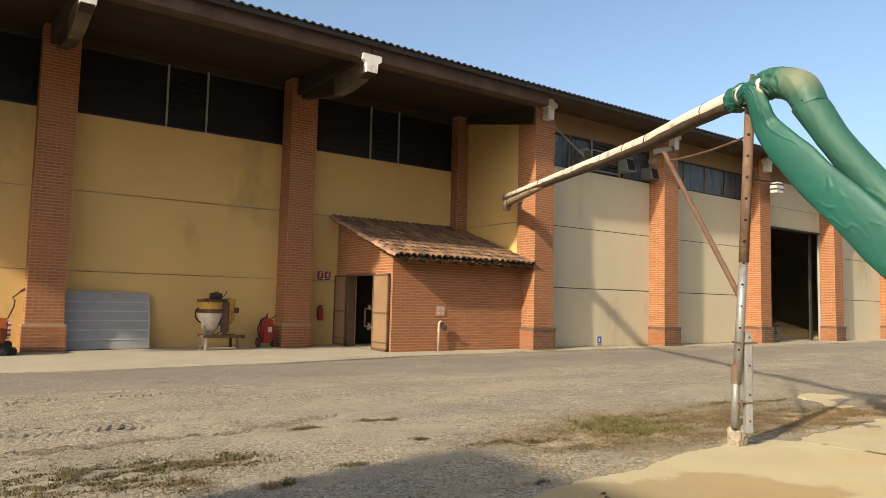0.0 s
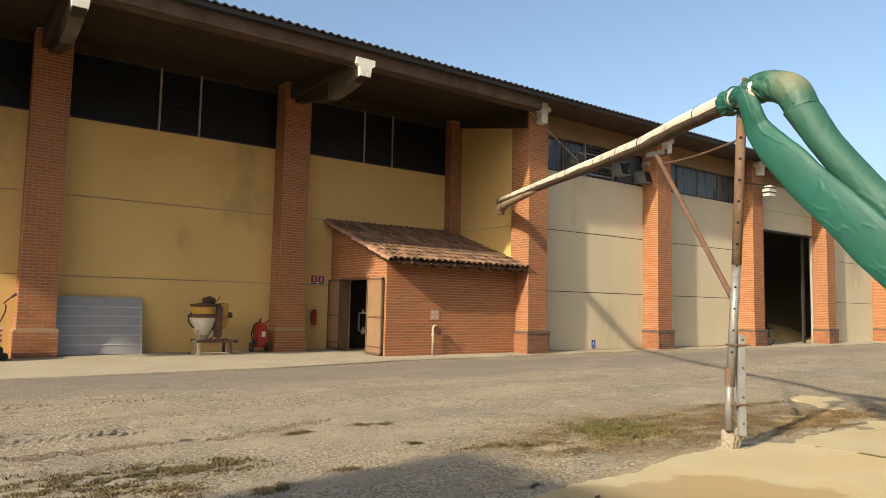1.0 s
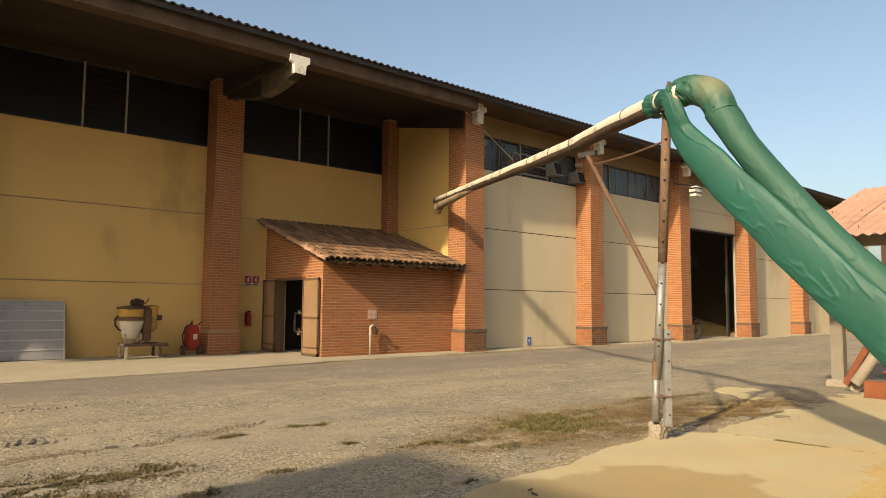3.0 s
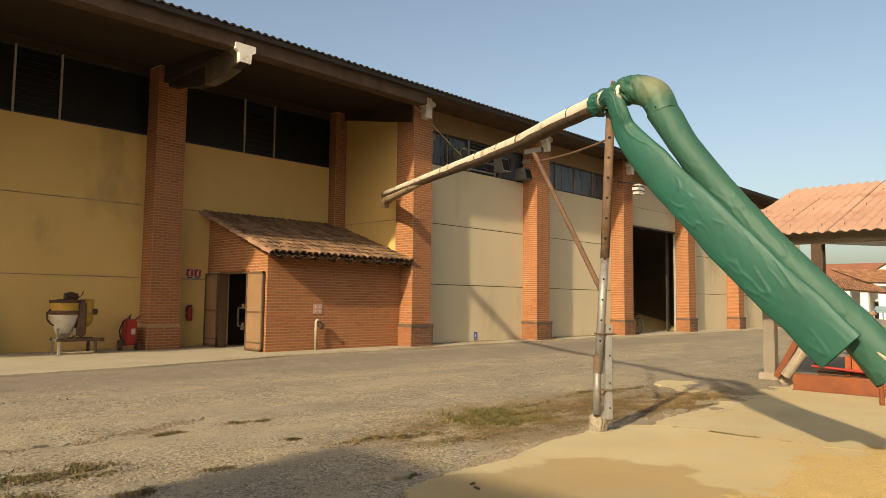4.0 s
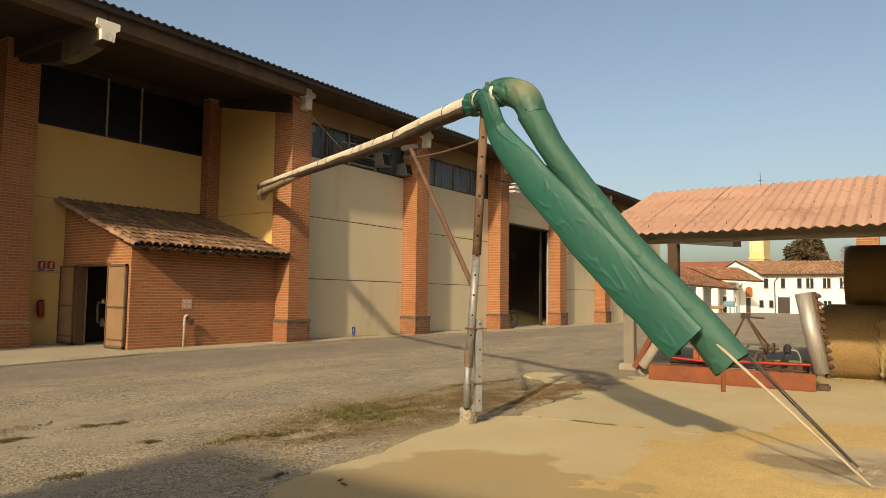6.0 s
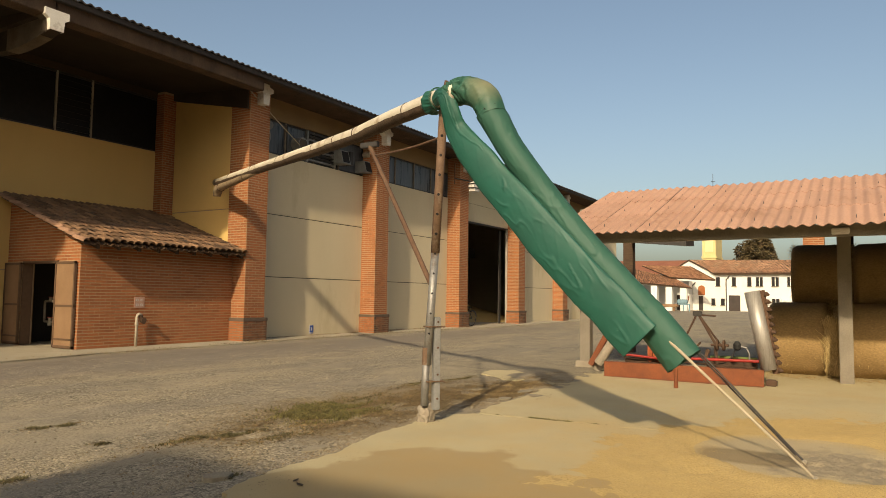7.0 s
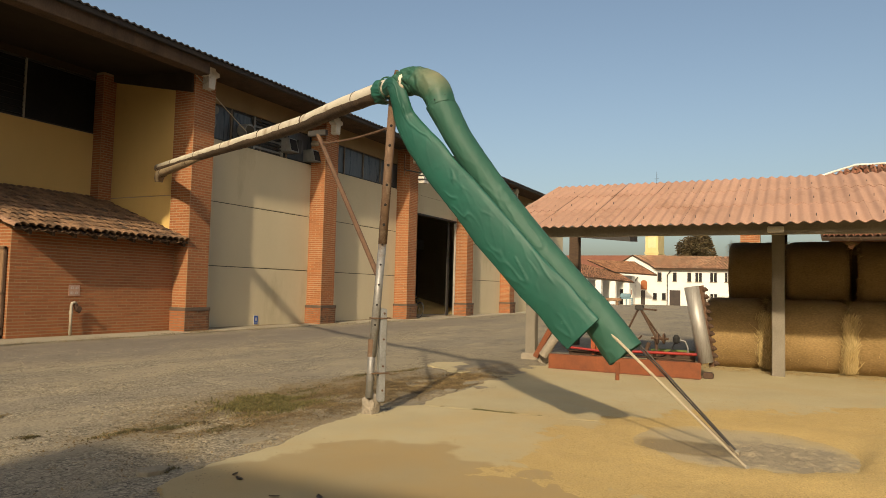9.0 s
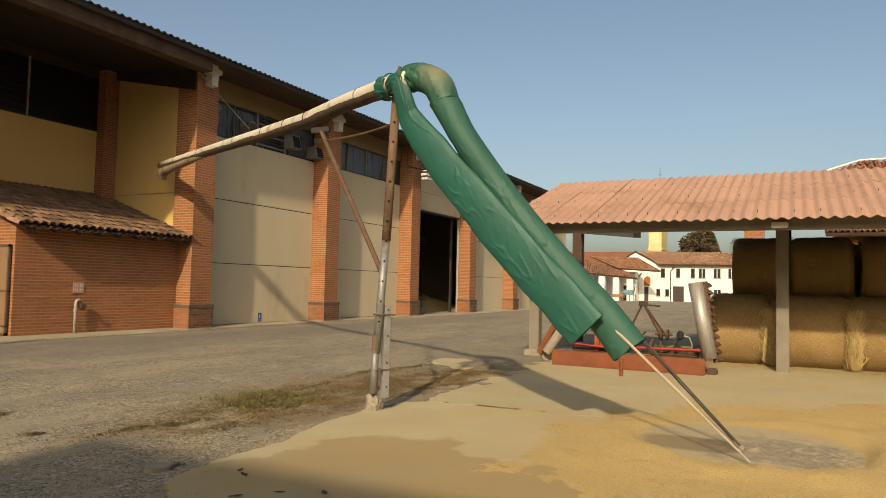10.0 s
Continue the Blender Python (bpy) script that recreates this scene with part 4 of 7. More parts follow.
for v in blk.verts:
    n_ = v.co.copy()
    lump = 1 + 0.20 * noise.noise(n_ * 1.3 + Vector((4, 1, 7))) + 0.13 * noise.noise(n_ * 3.1) + 0.06 * noise.noise(n_ * 8)
    box_ = 1 / max(abs(n_.x), abs(n_.y), abs(n_.z)) ** 0.45
    n_ *= lump * box_
    v.co = Vector((PX + 0.032 + n_.x * 0.086 * (1 - 0.12 * n_.z), PY + 0.075 + n_.y * 0.085, 0.105 + n_.z * 0.118 + 0.02 * n_.x))
prop_part("concrete_foot", blk, m_block, "rough whitewashed concrete foot")
b0, b1 = Vector((PX - 0.01, PY + 0.012, 1.472)), Vector((7.2, 5.46, 3.315))
prop_part("brace", tubed([b0, b1], 0.028, 10), m_rust, "rusty diagonal brace")
prop_part("brace_bracket", boxed(-0.03, 0.03, -0.14, 0.14, -0.02, 0.05, 0.005, Matrix.Translation(b1)), m_darkframe)
prop_part("top_pin", tubed([(PX + 0.02, PY - 0.09, 3.45), (PX + 0.02, PY - 0.135, 3.655)], 0.022, 8), m_rust)


out_way = (A - B).normalized()


def sleeve(name, centres, wide, flat, material, parent, wrinkle, sides=48, label="", seed=0.0, steps=130, long_fold=1.0, cross_fold=1.0, ragged=0.0, crumple=0.0, sharp_fold=0.0):
    """A cloth tube: centres, half widths across the plane of the hang and half thicknesses, with folds along and across it and a crumpled lower end."""
    pts = [Vector(p) for p in centres]
    cum = [0.0]
    for a, b in zip(pts, pts[1:]):
        cum.append(cum[-1] + (b - a).length)
    xs_ = np.array(cum)

    def at(tt):
        tt = min(max(tt, 0), cum[-1])
        j = max(0, min(len(pts) - 2, int(np.searchsorted(xs_, tt)) - 1))
        f = (tt - cum[j]) / (cum[j + 1] - cum[j])
        p0, p1 = pts[max(j - 1, 0)], pts[min(j + 2, len(pts) - 1)]
        m0, m1 = (pts[j + 1] - p0) / 2, (p1 - pts[j]) / 2
        return pts[j] * (2 * f**3 - 3 * f * f + 1) + m0 * (f**3 - 2 * f * f + f) + pts[j + 1] * (3 * f * f - 2 * f**3) + m1 * (f**3 - f * f)

    vs, fs = [], []
    for i in range(steps + 1):
        t = cum[-1] * i / steps
        c, d = at(t), (at(t + 0.03) - at(t - 0.03)).normalized()
        out = Vector((1, -0.06, 0))
        out = (out - d * out.dot(d)).normalized()
        across = d.cross(out).normalized()
        w, th = np.interp(t, xs_, wide), np.interp(t, xs_, flat)
        for k in range(sides):
            a = 2 * math.pi * k / sides
            ca, sa = math.cos(a), math.sin(a)
            fold = 1 - abs(noise.noise(Vector((t * 1.5 + seed + ca * 0.6, ca * 1.9 + sa * 0.9 + 0.35 * math.sin(t * 2.3), sa * 1.8)))) * 2
            crease = 1 - abs(noise.noise(Vector((t * 5.5 + seed + ca * 1.5, ca * 1.3, sa * 1.3 + t)))) * 2
            small = noise.noise(Vector((t * 11 + seed, ca * 4, sa * 4)))
            sharp = max(0.0, 1 - 5.0 * abs(noise.noise(Vector((t * 3.2 + seed * 2 + ca * 0.8, ca * 1.6 - t * 0.9, sa * 1.1))))) ** 2
            gate = smooth(0.05, 0.35, noise.noise(Vector((t * 2.1 + seed, ca * 1.2, sa + 5.0))))
            move = wrinkle * (0.8 * long_fold * fold + 0.6 * cross_fold * crease ** 3 + 0.05 * small + sharp_fold * sharp * gate)
            move += crumple * (1 - smooth(0.25, 0.6, i / steps)) * (1 - 2.4 * abs(noise.noise(Vector((t * 17 + ca * 2.2, ca * 2.2 + seed, sa * 2.2)))))
            end = ragged * smooth(0.82, 1.0, i / steps)
            move += end * 1.1 * noise.noise(Vector((t * 9 + seed, ca * 2.5, sa * 2.5 + 4)))
            slip = d * end * noise.noise(Vector((ca * 2.2 + seed, sa * 2.2, 1.5))) * 2.2 * smooth(0.93, 1.0, i / steps)
            vs.append(c + slip + across * ca * (w + move * 0.5) + out * sa * (th + move))
    for i in range(steps):
        for k in range(sides):
            k2 = (k + 1) % sides
            fs.append((i * sides + k, i * sides + k2, (i + 1) * sides + k2, (i + 1) * sides + k))
    me = mesh_of(name, vs, fs)
    me.polygons.foreach_set("use_smooth", [True] * len(fs))
    ob = link(name, me, material, parent, label)
    th_mod = ob.modifiers.new("cloth", "SOLIDIFY")
    th_mod.thickness = 0.004
    return ob


hose = empty("outlet_sleeve", "round green tarpaulin sleeve hanging from the pipe mouth", "sleeve")
elbow_c = [(6.075, 3.535, 3.44), (6.05, 3.455, 3.445), (6.0, 3.302, 3.426), (5.97, 3.142, 3.353), (5.96, 3.052, 3.25), (5.95, 2.995, 3.115)]
elbow_r = [0.112, 0.118, 0.130, 0.141, 0.140, 0.132]
sleeve("elbow_cover", elbow_c, elbow_r, elbow_r, m_tarp_dusty, hose, 0.013, seed=2.0, steps=150,
       long_fold=0.3, cross_fold=1.7, crumple=0.030, label="dusty sun-bleached elbow cover")
for a in (0.1, 0.9, 1.7, 2.5, 3.3):
    c = Vector((5.951, 3.02, 3.15))
    n_ = Vector((-math.cos(a) * 0.9, -0.75 * math.sin(a), 0.45 * math.sin(a))).normalized()
    part("rivet", tubed([c + n_ * 0.138, c + n_ * 0.150], 0.007, 8), m_black_hole, hose)
hose_c = [(5.95, 3.035, 3.175), (5.975, 2.945, 3.02), (6.02, 2.816, 2.777), (6.12, 2.52, 2.335), (6.16, 2.164, 1.87), (6.2, 1.772, 1.416), (6.22, 1.508, 1.122), (6.22, 1.259, 0.806)]
sleeve("hose", hose_c, [0.136, 0.135, 0.125, 0.127, 0.136, 0.147, 0.158, 0.169], [0.136, 0.135, 0.13, 0.125, 0.12, 0.12, 0.115, 0.12], m_tarp_hose, hose, 0.011, seed=7.0, steps=320, sides=72,
       long_fold=0.16, cross_fold=0.55, ragged=0.005, sharp_fold=0.9)
for t_ in (0.60, 0.72, 0.80, 0.88):
    j = t_ * (len(hose_c) - 1)
    q = Vector(hose_c[int(j)]).lerp(Vector(hose_c[int(j) + 1]), j % 1)
    part("patch", boxed(-0.006, 0.006, -0.022, 0.022, -0.006, 0.006, 0.002, Matrix.Translation(q + Vector((-0.085, -0.075, 0.060))) @ Euler((0.75, 0.35, 0.3)).to_matrix().to_4x4()),
         m_tarp_dusty, hose, "frayed pale patch")
flatb = empty("spare_sleeve", "flattened green tarpaulin sleeve tied to the pipe and hanging slack", "sleeve")
mid = [(6.07, 3.735, 3.40), (6.00, 3.635, 3.425), (5.95, 3.53, 3.37), (5.97, 3.485, 3.225), (6.02, 3.446, 3.049), (6.00, 3.291, 2.840), (5.99, 3.133, 2.662), (5.98, 2.975, 2.469),
       (5.96, 2.798, 2.289), (5.95, 2.614, 2.089), (5.95, 2.459, 1.907), (5.95, 2.312, 1.755), (5.96, 2.166, 1.595), (5.97, 2.007, 1.425), (5.98, 1.844, 1.27),
       (5.99, 1.707, 1.107), (6.0, 1.579, 0.977)]
wid = [0.065, 0.08, 0.092, 0.10, 0.12, 0.151, 0.170, 0.174, 0.178, 0.188, 0.197, 0.198, 0.197, 0.198, 0.198, 0.200, 0.196]
thick = [0.03, 0.035, 0.04, 0.042, 0.048, 0.05, 0.05, 0.048, 0.046, 0.044, 0.042, 0.042, 0.042, 0.042, 0.04, 0.04, 0.042]
sleeve("cloth", mid, wid, thick, m_tarp, flatb, 0.012, seed=9.0, steps=420, sides=110, long_fold=0.12, cross_fold=0.22, sharp_fold=0.75)
# the bunched end: a rosette of folds tied against the pipe
vs, fs, n_k, n_r = [], [], 120, 22
axis_ = (B - A).normalized()
sd_ = axis_.cross(Vector((0, 0, 1))).normalized()
up_ = sd_.cross(axis_)
kc = on_pipe(0.006, 0.022)
for i in range(n_r + 1):
    f = i / n_r
    along_ = -0.15 + 0.20 * f
    flare = math.exp(-((along_ - 0.0) / 0.055) ** 2)
    for k in range(n_k):
        a_ = 2 * math.pi * k / n_k
        pleat = math.sin(a_ * 9 + 5.5 * noise.noise((math.cos(a_), math.sin(a_), 2)) + along_ * 14)
        ridge = 1 - 2 * abs(noise.noise((math.cos(a_) * 3, math.sin(a_) * 3, along_ * 9)))
        r_ = 0.106 + 0.026 * flare + 0.0045 * pleat * smooth(-0.2, 0.0, along_) + 0.007 * ridge
        vs.append(kc + axis_ * (along_ + 0.005 * pleat * flare) + sd_ * math.cos(a_) * r_ + up_ * math.sin(a_) * r_)
for i in range(n_r):
    for k in range(n_k):
        k2 = (k + 1) % n_k
        fs.append((i * n_k + k, i * n_k + k2, (i + 1) * n_k + k2, (i + 1) * n_k + k))
ros = link("gathered_mouth", mesh_of("gathered_mouth", vs, fs), m_tarp, flatb, "tightly pleated tied end of the sleeve")
ros.data.polygons.foreach_set("use_smooth", [True] * len(fs))
side = out_way.cross(Vector((0, 0, 1))).normalized()
tie = [on_pipe(-0.004) + (side * math.cos(a) + Vector((0, 0, 1)) * math.sin(a)) * 0.118 for a in np.linspace(0, 6.3, 26)]
part("cord", tubed(tie, 0.008, 6), m_tarp_dusty, flatb)
rods = empty("sleeve_prop_rods", "pale rod and two dark bars propping up the sleeve", "rods")
part("pale_rod", tubed([(6.150, 1.531, 1.133), (5.886, 0.260, 0.030)], 0.0125, 10, radii=[0.0145, 0.0085]), m_white_rod, rods)
part("pale_rod", tubed([(6.100, 0.982, 0.638), (6.249, 0.338, 0.035)], 0.005, 8), m_rod_dusty, rods, "thin dusty rod beside the pale one")
part("dark_bar", tubed([(6.450, 1.218, 0.924), (6.413, 0.366, 0.040)], 0.008, 8), m_darkframe, rods)
part("dark_bar", tubed([(6.400, 1.223, 0.911), (6.634, 0.444, 0.040)], 0.0075, 8), m_darkframe, rods)
m_foot = boxed(-0.10, 0.02, -0.016, 0.016, -0.008, 0.016, 0.006, pose(5.886, 0.260, 0.036, 0, 0, -1.0))
part("rod_foot", m_foot, m_white_rod, rods, "pale flattened foot of the rod")
m_foot = boxed(-0.10, 0.02, -0.018, 0.018, -0.008, 0.016, 0.006, pose(6.413, 0.366, 0.040, 0, 0, -1.0))
part("rod_foot", m_foot, m_white_rod, rods, "pale flattened foot of the dark bars")

# ---- open barn on the far side of the yard ----
m_fibre = mat("terracotta_fibre_cement", (0.43, 0.255, 0.178), (0.385, 0.222, 0.153), scale=1.2, rough=0.85, bump=0.15, bump_scale=40, spread=0.06,
              stain=(0.3075, 0.1688, 0.1087), stain_scale=0.9, stain_at=0.56)
m_post = mat("grey_concrete_post", (0.235, 0.205, 0.16), (0.18, 0.155, 0.12), scale=3, rough=0.92, bump=0.3, bump_scale=50)
# sheet undersides near black: the shade under the roof put into their colour
m_fibre_under = mat("shaded_sheet_underside", (0.045, 0.034, 0.026), (0.03, 0.023, 0.018), scale=2, rough=0.95)
CX, CZ, BX = 10.75, 2.392, 14.3
BARN_SLOPE = 0.331
ROW = 1.20
barn = empty("open_barn", "open barn with concrete posts and a terracotta corrugated roof", "barn")
PITCH, WAVES = 0.162, 5


def sheet_mesh(waves, length):
    """A corrugated sheet with a lower face and a front edge of its own."""
    vs, fs, flags = [], [], []
    n = waves * 10
    for x, drop in ((0, 0), (length, 0), (0, 0), (0, -0.009), (0, -0.009), (length, -0.009)):
        for i in range(n + 1):
            vs.append((x, i * PITCH / 10, 0.018 * math.cos(2 * math.pi * i / 10) + drop))
    for lo, hi in ((0, 1), (3, 2), (5, 4)):
        for i in range(n):
            a, b_ = lo * (n + 1) + i, hi * (n + 1) + i
            fs.append((a, b_, b_ + 1, a + 1))
            flags.append(True)
    me = mesh_of("roof_sheet", vs, fs)
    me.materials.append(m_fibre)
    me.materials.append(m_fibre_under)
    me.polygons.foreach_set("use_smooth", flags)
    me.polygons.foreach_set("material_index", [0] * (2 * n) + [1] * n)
    me.update()
    return me


def barn_z(x):
    return CZ + (x - CX) * BARN_SLOPE if x < BX else CZ + (BX - CX) * BARN_SLOPE - (x - BX) * 0.12


sheet = sheet_mesh(WAVES, 1.28)
tilt = math.atan(BARN_SLOPE)
NARROW = 0.934


def sheet_y(c):
    """The low side of sheet column c: the first four are cut narrower."""
    return 4.45 - PITCH * WAVES * (min(c + 1, 4) * NARROW + max(c - 3, 0))


for c in range(14):
    for r in range(6 if c > 3 else 3):
        y = sheet_y(c)
        x = CX + r * ROW if r < 3 else BX + 0.02 + (r - 3) * ROW
        t_ = -tilt if r < 3 else math.atan(0.12)
        ob = new("roof_sheet", sheet)
        ob.parent = barn
        ob.matrix_local = (Matrix.Translation((x, y, barn_z(x) + (0.009 * r if r < 3 else -0.004 * r) + random.uniform(0, 0.004)))
                           @ Euler((random.uniform(-0.003, 0.003), t_ * 1.0, random.uniform(-0.003, 0.003))).to_matrix().to_4x4()
                           @ Matrix.Diagonal((1, NARROW - 0.012 if c < 4 else 1.0, 1, 1)))
# strips added behind the seam gaps: they stop the sun and read as shade
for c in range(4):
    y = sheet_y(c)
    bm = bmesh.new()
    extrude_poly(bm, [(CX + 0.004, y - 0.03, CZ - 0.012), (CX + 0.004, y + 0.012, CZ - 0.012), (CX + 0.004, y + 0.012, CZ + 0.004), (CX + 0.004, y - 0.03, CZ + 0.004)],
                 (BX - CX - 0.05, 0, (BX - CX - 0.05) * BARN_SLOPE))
    part("seam_strip", bm, m_fibre_under, barn, "dark strip added under a roof seam to stop light")
hook = tubed([(0, 0, -0.02), (0, 0, 0.028), (0.015, 0, 0.034)], 0.005, 6)
hook_me = bpy.data.meshes.new("roof_hook")
hook.to_mesh(hook_me)
hook_me.materials.append(m_darkframe)
for c in range(14):
    for r in range(3):
        for f in (1.0, 4.0):
            x = CX + 0.3 + r * ROW + random.uniform(-0.05, 0.05)
            ob = new("roof_hook", hook_me)
            ob.parent = barn
            ob.location = (x, sheet_y(c) + f * PITCH * (NARROW if c < 4 else 1.0), barn_z(x) + 0.03)
part("front_beam", boxed(CX + 0.30, CX + 0.45, -6.7, 4.3, 2.255, 2.425, 0.008), m_post, barn)
part("ridge_beam", boxed(BX - 0.15, BX + 0.1, -6.7, 4.3, 3.28, 3.48, 0.01), m_wood_dark, barn)
part("back_beam", boxed(BX + 3.7, BX + 3.95, -6.7, 4.3, 2.85, 3.0, 0.01), m_wood_dark, barn)
for y in (-4.3, 0.16, 4.58):
    part("front_post", boxed(13.04, 13.24, y - 0.1, y + 0.1, -0.05, 3.1, 0.012), m_post, barn)
    yy = min(y, 4.2)
    bm = bmesh.new()
    extrude_poly(bm, [(CX + 0.28, yy - 0.07, 2.28), (13.2, yy - 0.07, 2.76), (13.2, yy - 0.07, 3.09), (CX + 0.28, yy - 0.07, 2.38)], (0, 0.14, 0))
    part("cantilever_arm", bm, m_post, barn)
    part("arm_end", boxed(CX + 0.255, CX + 0.31, yy - 0.11, yy + 0.11, 2.275, 2.365, 0.01), m_whitepaint, barn, "pale concrete arm end")
for y in (-4.3, 0.16, 4.1):
    part("back_post", boxed(17.1, 17.35, y - 0.12 + (0.8 if y > 4 else 0), y + 0.12 + (0.8 if y > 4 else 0), -0.05, 3.0, 0.012), m_wood_dark, barn)
for i in range(3):
    x = CX + 0.95 + i * 1.0
    part("purlin", boxed(x, x + 0.1, -6.7, 4.35, barn_z(x) - 0.15, barn_z(x) - 0.04), m_wood_dark, barn)
bm = bmesh.new()
extrude_poly(bm, [(16.9, 3.45, 2.60), (16.9, 4.75, 2.72), (16.9, 4.75, 2.80), (16.9, 3.45, 2.76)], (0.9, 0, 0.06))
part("loose_sheet", bm, m_darkframe, barn, "dark loose sheet under the roof")
part("concrete_pad", boxed(13.0, 13.32, 4.42, 4.76, -0.04, 0.12, 0.02), m_block, barn)

# ---- hay bales ----
m_hay = mat("hay", (0.32, 0.21, 0.093), (0.235, 0.152, 0.063), scale=2.5, rough=0.98, bump=0.28, bump_scale=45, fine=0.25, stretch=(1, 0.6, 1))
m_straw = mat("loose_straw", (0.45, 0.33, 0.155), (0.36, 0.25, 0.105), scale=6, rough=0.95, island=0.3)


def bale_bm(width, radius, seed):
    bm = bmesh.new()
    n, rings = 40, 12
    prof = []
    for i in range(rings + 1):
        f = i / rings
        edge = min(f, 1 - f) * width
        r = radius * (1 - 0.10 * (1 - smooth(0, 0.16, edge)) ** 2)
        prof.append((f * width - width / 2, r))
    prof = [(-width / 2 + 0.02, radius * 0.35), (-width / 2, radius * 0.75)] + prof + [(width / 2, radius * 0.75), (width / 2 - 0.02, radius * 0.35)]
    ringsv = []
    for y, r in prof:
        ring = []
        for k in range(n):
            a = 2 * math.pi * k / n
            q = Vector((math.cos(a) * r, y, math.sin(a) * r))
            rr = 1 + 0.025 * noise.noise(q * 4 + Vector((seed, 0, 0))) + 0.006 * noise.noise(Vector((q.x * 2, q.y * 26, q.z * 2 + seed)))
            z = q.z * rr
            ring.append(bm.verts.new((q.x * rr, q.y, max(z, -radius * 0.955))))
        ringsv.append(ring)
    for a, b in zip(ringsv, ringsv[1:]):
        for k in range(n):
            bm.faces.new((a[k], b[k], b[(k + 1) % n], a[(k + 1) % n]))
    bm.faces.new(ringsv[0])
    bm.faces.new(ringsv[-1][::-1])
    bmesh.ops.recalc_face_normals(bm, faces=bm.faces)
    return bm


def wisps(count, width, radius, seed):
    """Loose stalks standing off a bale's edges."""
    rnd = random.Random(seed)
    vs, fs = [], []
    for i in range(count):
        a = rnd.uniform(0, 2 * math.pi)
        side = rnd.choice((-1, 1))
        edge = rnd.random() < 0.75
        y = side * (width / 2 - rnd.uniform(-0.02, 0.06)) if edge else rnd.uniform(-width / 2, width / 2)
        r = radius * rnd.uniform(0.93, 1.0)
        p = Vector((math.cos(a) * r, y, max(math.sin(a) * r, -radius * 0.94)))
        d = Vector((math.cos(a) * rnd.uniform(0.2, 1), rnd.uniform(-0.6, 0.6) + side * 0.3, math.sin(a) * 0.4 - rnd.uniform(0.1, 0.9))).normalized() * rnd.uniform(0.05, 0.16)
        w = Vector((rnd.uniform(-1, 1), rnd.uniform(-1, 1), rnd.uniform(-1, 1))).normalized() * 0.0035
        b = len(vs)
        q = p + d
        q.z = max(q.z, -radius * 0.95)
        vs += [p - w, p + w, q + w * 0.5, q - w * 0.5]
        fs.append((b, b + 1, b + 2, b + 3))
    return mesh_of("straw_fringe", vs, fs)


BR, BWD = 0.67, 1.29
protos = []
for i in range(3):
    ob = empty("hay_bale", "round hay bale with loose stalks at its edges", "hay bale", "stacked hay bales")
    part("body", bale_bm(BWD, BR, i * 7.0), m_hay, ob, smooth=True)
    link("straw_fringe", wisps(900, BWD, BR, i), m_straw, ob)
    protos.append(ob)
spots = []
BALE_STEP = 1.335
for row in range(4):
    for k in range(5):
        spots.append((13.72 + BR + row * (2 * BR + 0.02), (0.90 if k == 0 else -0.27 - (k - 1) * BALE_STEP) - 0.05 * row, BR * 0.955, 0.78 if k == 0 else 1.0))
for row in range(3):
    for k in range(5):
        spots.append((13.72 + 2 * BR + row * (2 * BR + 0.02), (0.61 if k == 0 else -0.47 - (k - 1) * 1.275) - 0.04 * row, BR * 0.955 + BR * 1.66, 0.70 if k == 0 else 1.02))
for n_, (x, y, z, wide_) in enumerate(spots):
    m = (Matrix.Translation((x, y + random.uniform(-0.015, 0.015), z)) @ Euler((0, random.uniform(0, 0.1), random.uniform(-0.03, 0.03))).to_matrix().to_4x4()
         @ Matrix.Diagonal((1, wide_, 1, 1)))
    if n_ < 3:
        protos[n_].matrix_basis = m
    else:
        copy_thing(protos[n_ % 3], m)
bm = bmesh.new()
vs, fs = [], []
rnd = random.Random(4)
for i in range(9500):
    x, y = rnd.gauss(13.7, 0.28), rnd.uniform(-6, 1.7)
    z = rnd.uniform(0.0, 0.03)
    if rnd.random() < 0.72:
        y = rnd.choice((0.38, -0.935, -2.27)) + rnd.gauss(0, 0.045)
        z = 0.95 * rnd.uniform(0.0, 1.0) ** 1.3
        x = 13.93 - 0.25 * math.sin(min(1.0, z / 0.65) * 1.5) + rnd.gauss(0, 0.025)
    a, l = rnd.uniform(0, 6.3), rnd.uniform(0.03, 0.14)
    b = len(vs)
    d, w = Vector((math.cos(a), math.sin(a), rnd.uniform(-0.1, 0.4))) * l, Vector((-math.sin(a), math.cos(a), 0.3)) * 0.003
    if z > 0.03:
        d, w = Vector((rnd.gauss(0, 0.12), rnd.gauss(0, 0.35), 1.0)) * l * 1.2, Vector((0.2, 1.0, 0.2)) * 0.0045
    p = Vector((x, y, z))
    vs += [p - w, p + w, p + d + w, p + d - w]
    fs.append((b, b + 1, b + 2, b + 3))
tagged(link("straw_litter", mesh_of("straw_litter", vs, fs), m_straw), "loose straw lying along the foot of the bales", "straw", kind="stuff")

# ---- distant farmhouse, church tower and trees ----
m_white = mat("white_limewash", (0.72, 0.702, 0.657), (0.666, 0.648, 0.594), scale=0.4, rough=0.92, fine=0.04, stain=(0.594, 0.567, 0.504), stain_scale=0.3, stain_at=0.6)
m_oldtile = mat("old_tile_roof", (0.36, 0.195, 0.1125), (0.255, 0.135, 0.0825), scale=1.0, rough=0.95, fine=0.35, bump=0.6, bump_scale=5, stain=(0.315, 0.225, 0.15),
                stain_scale=1.5, stain_at=0.52, island=0.3)
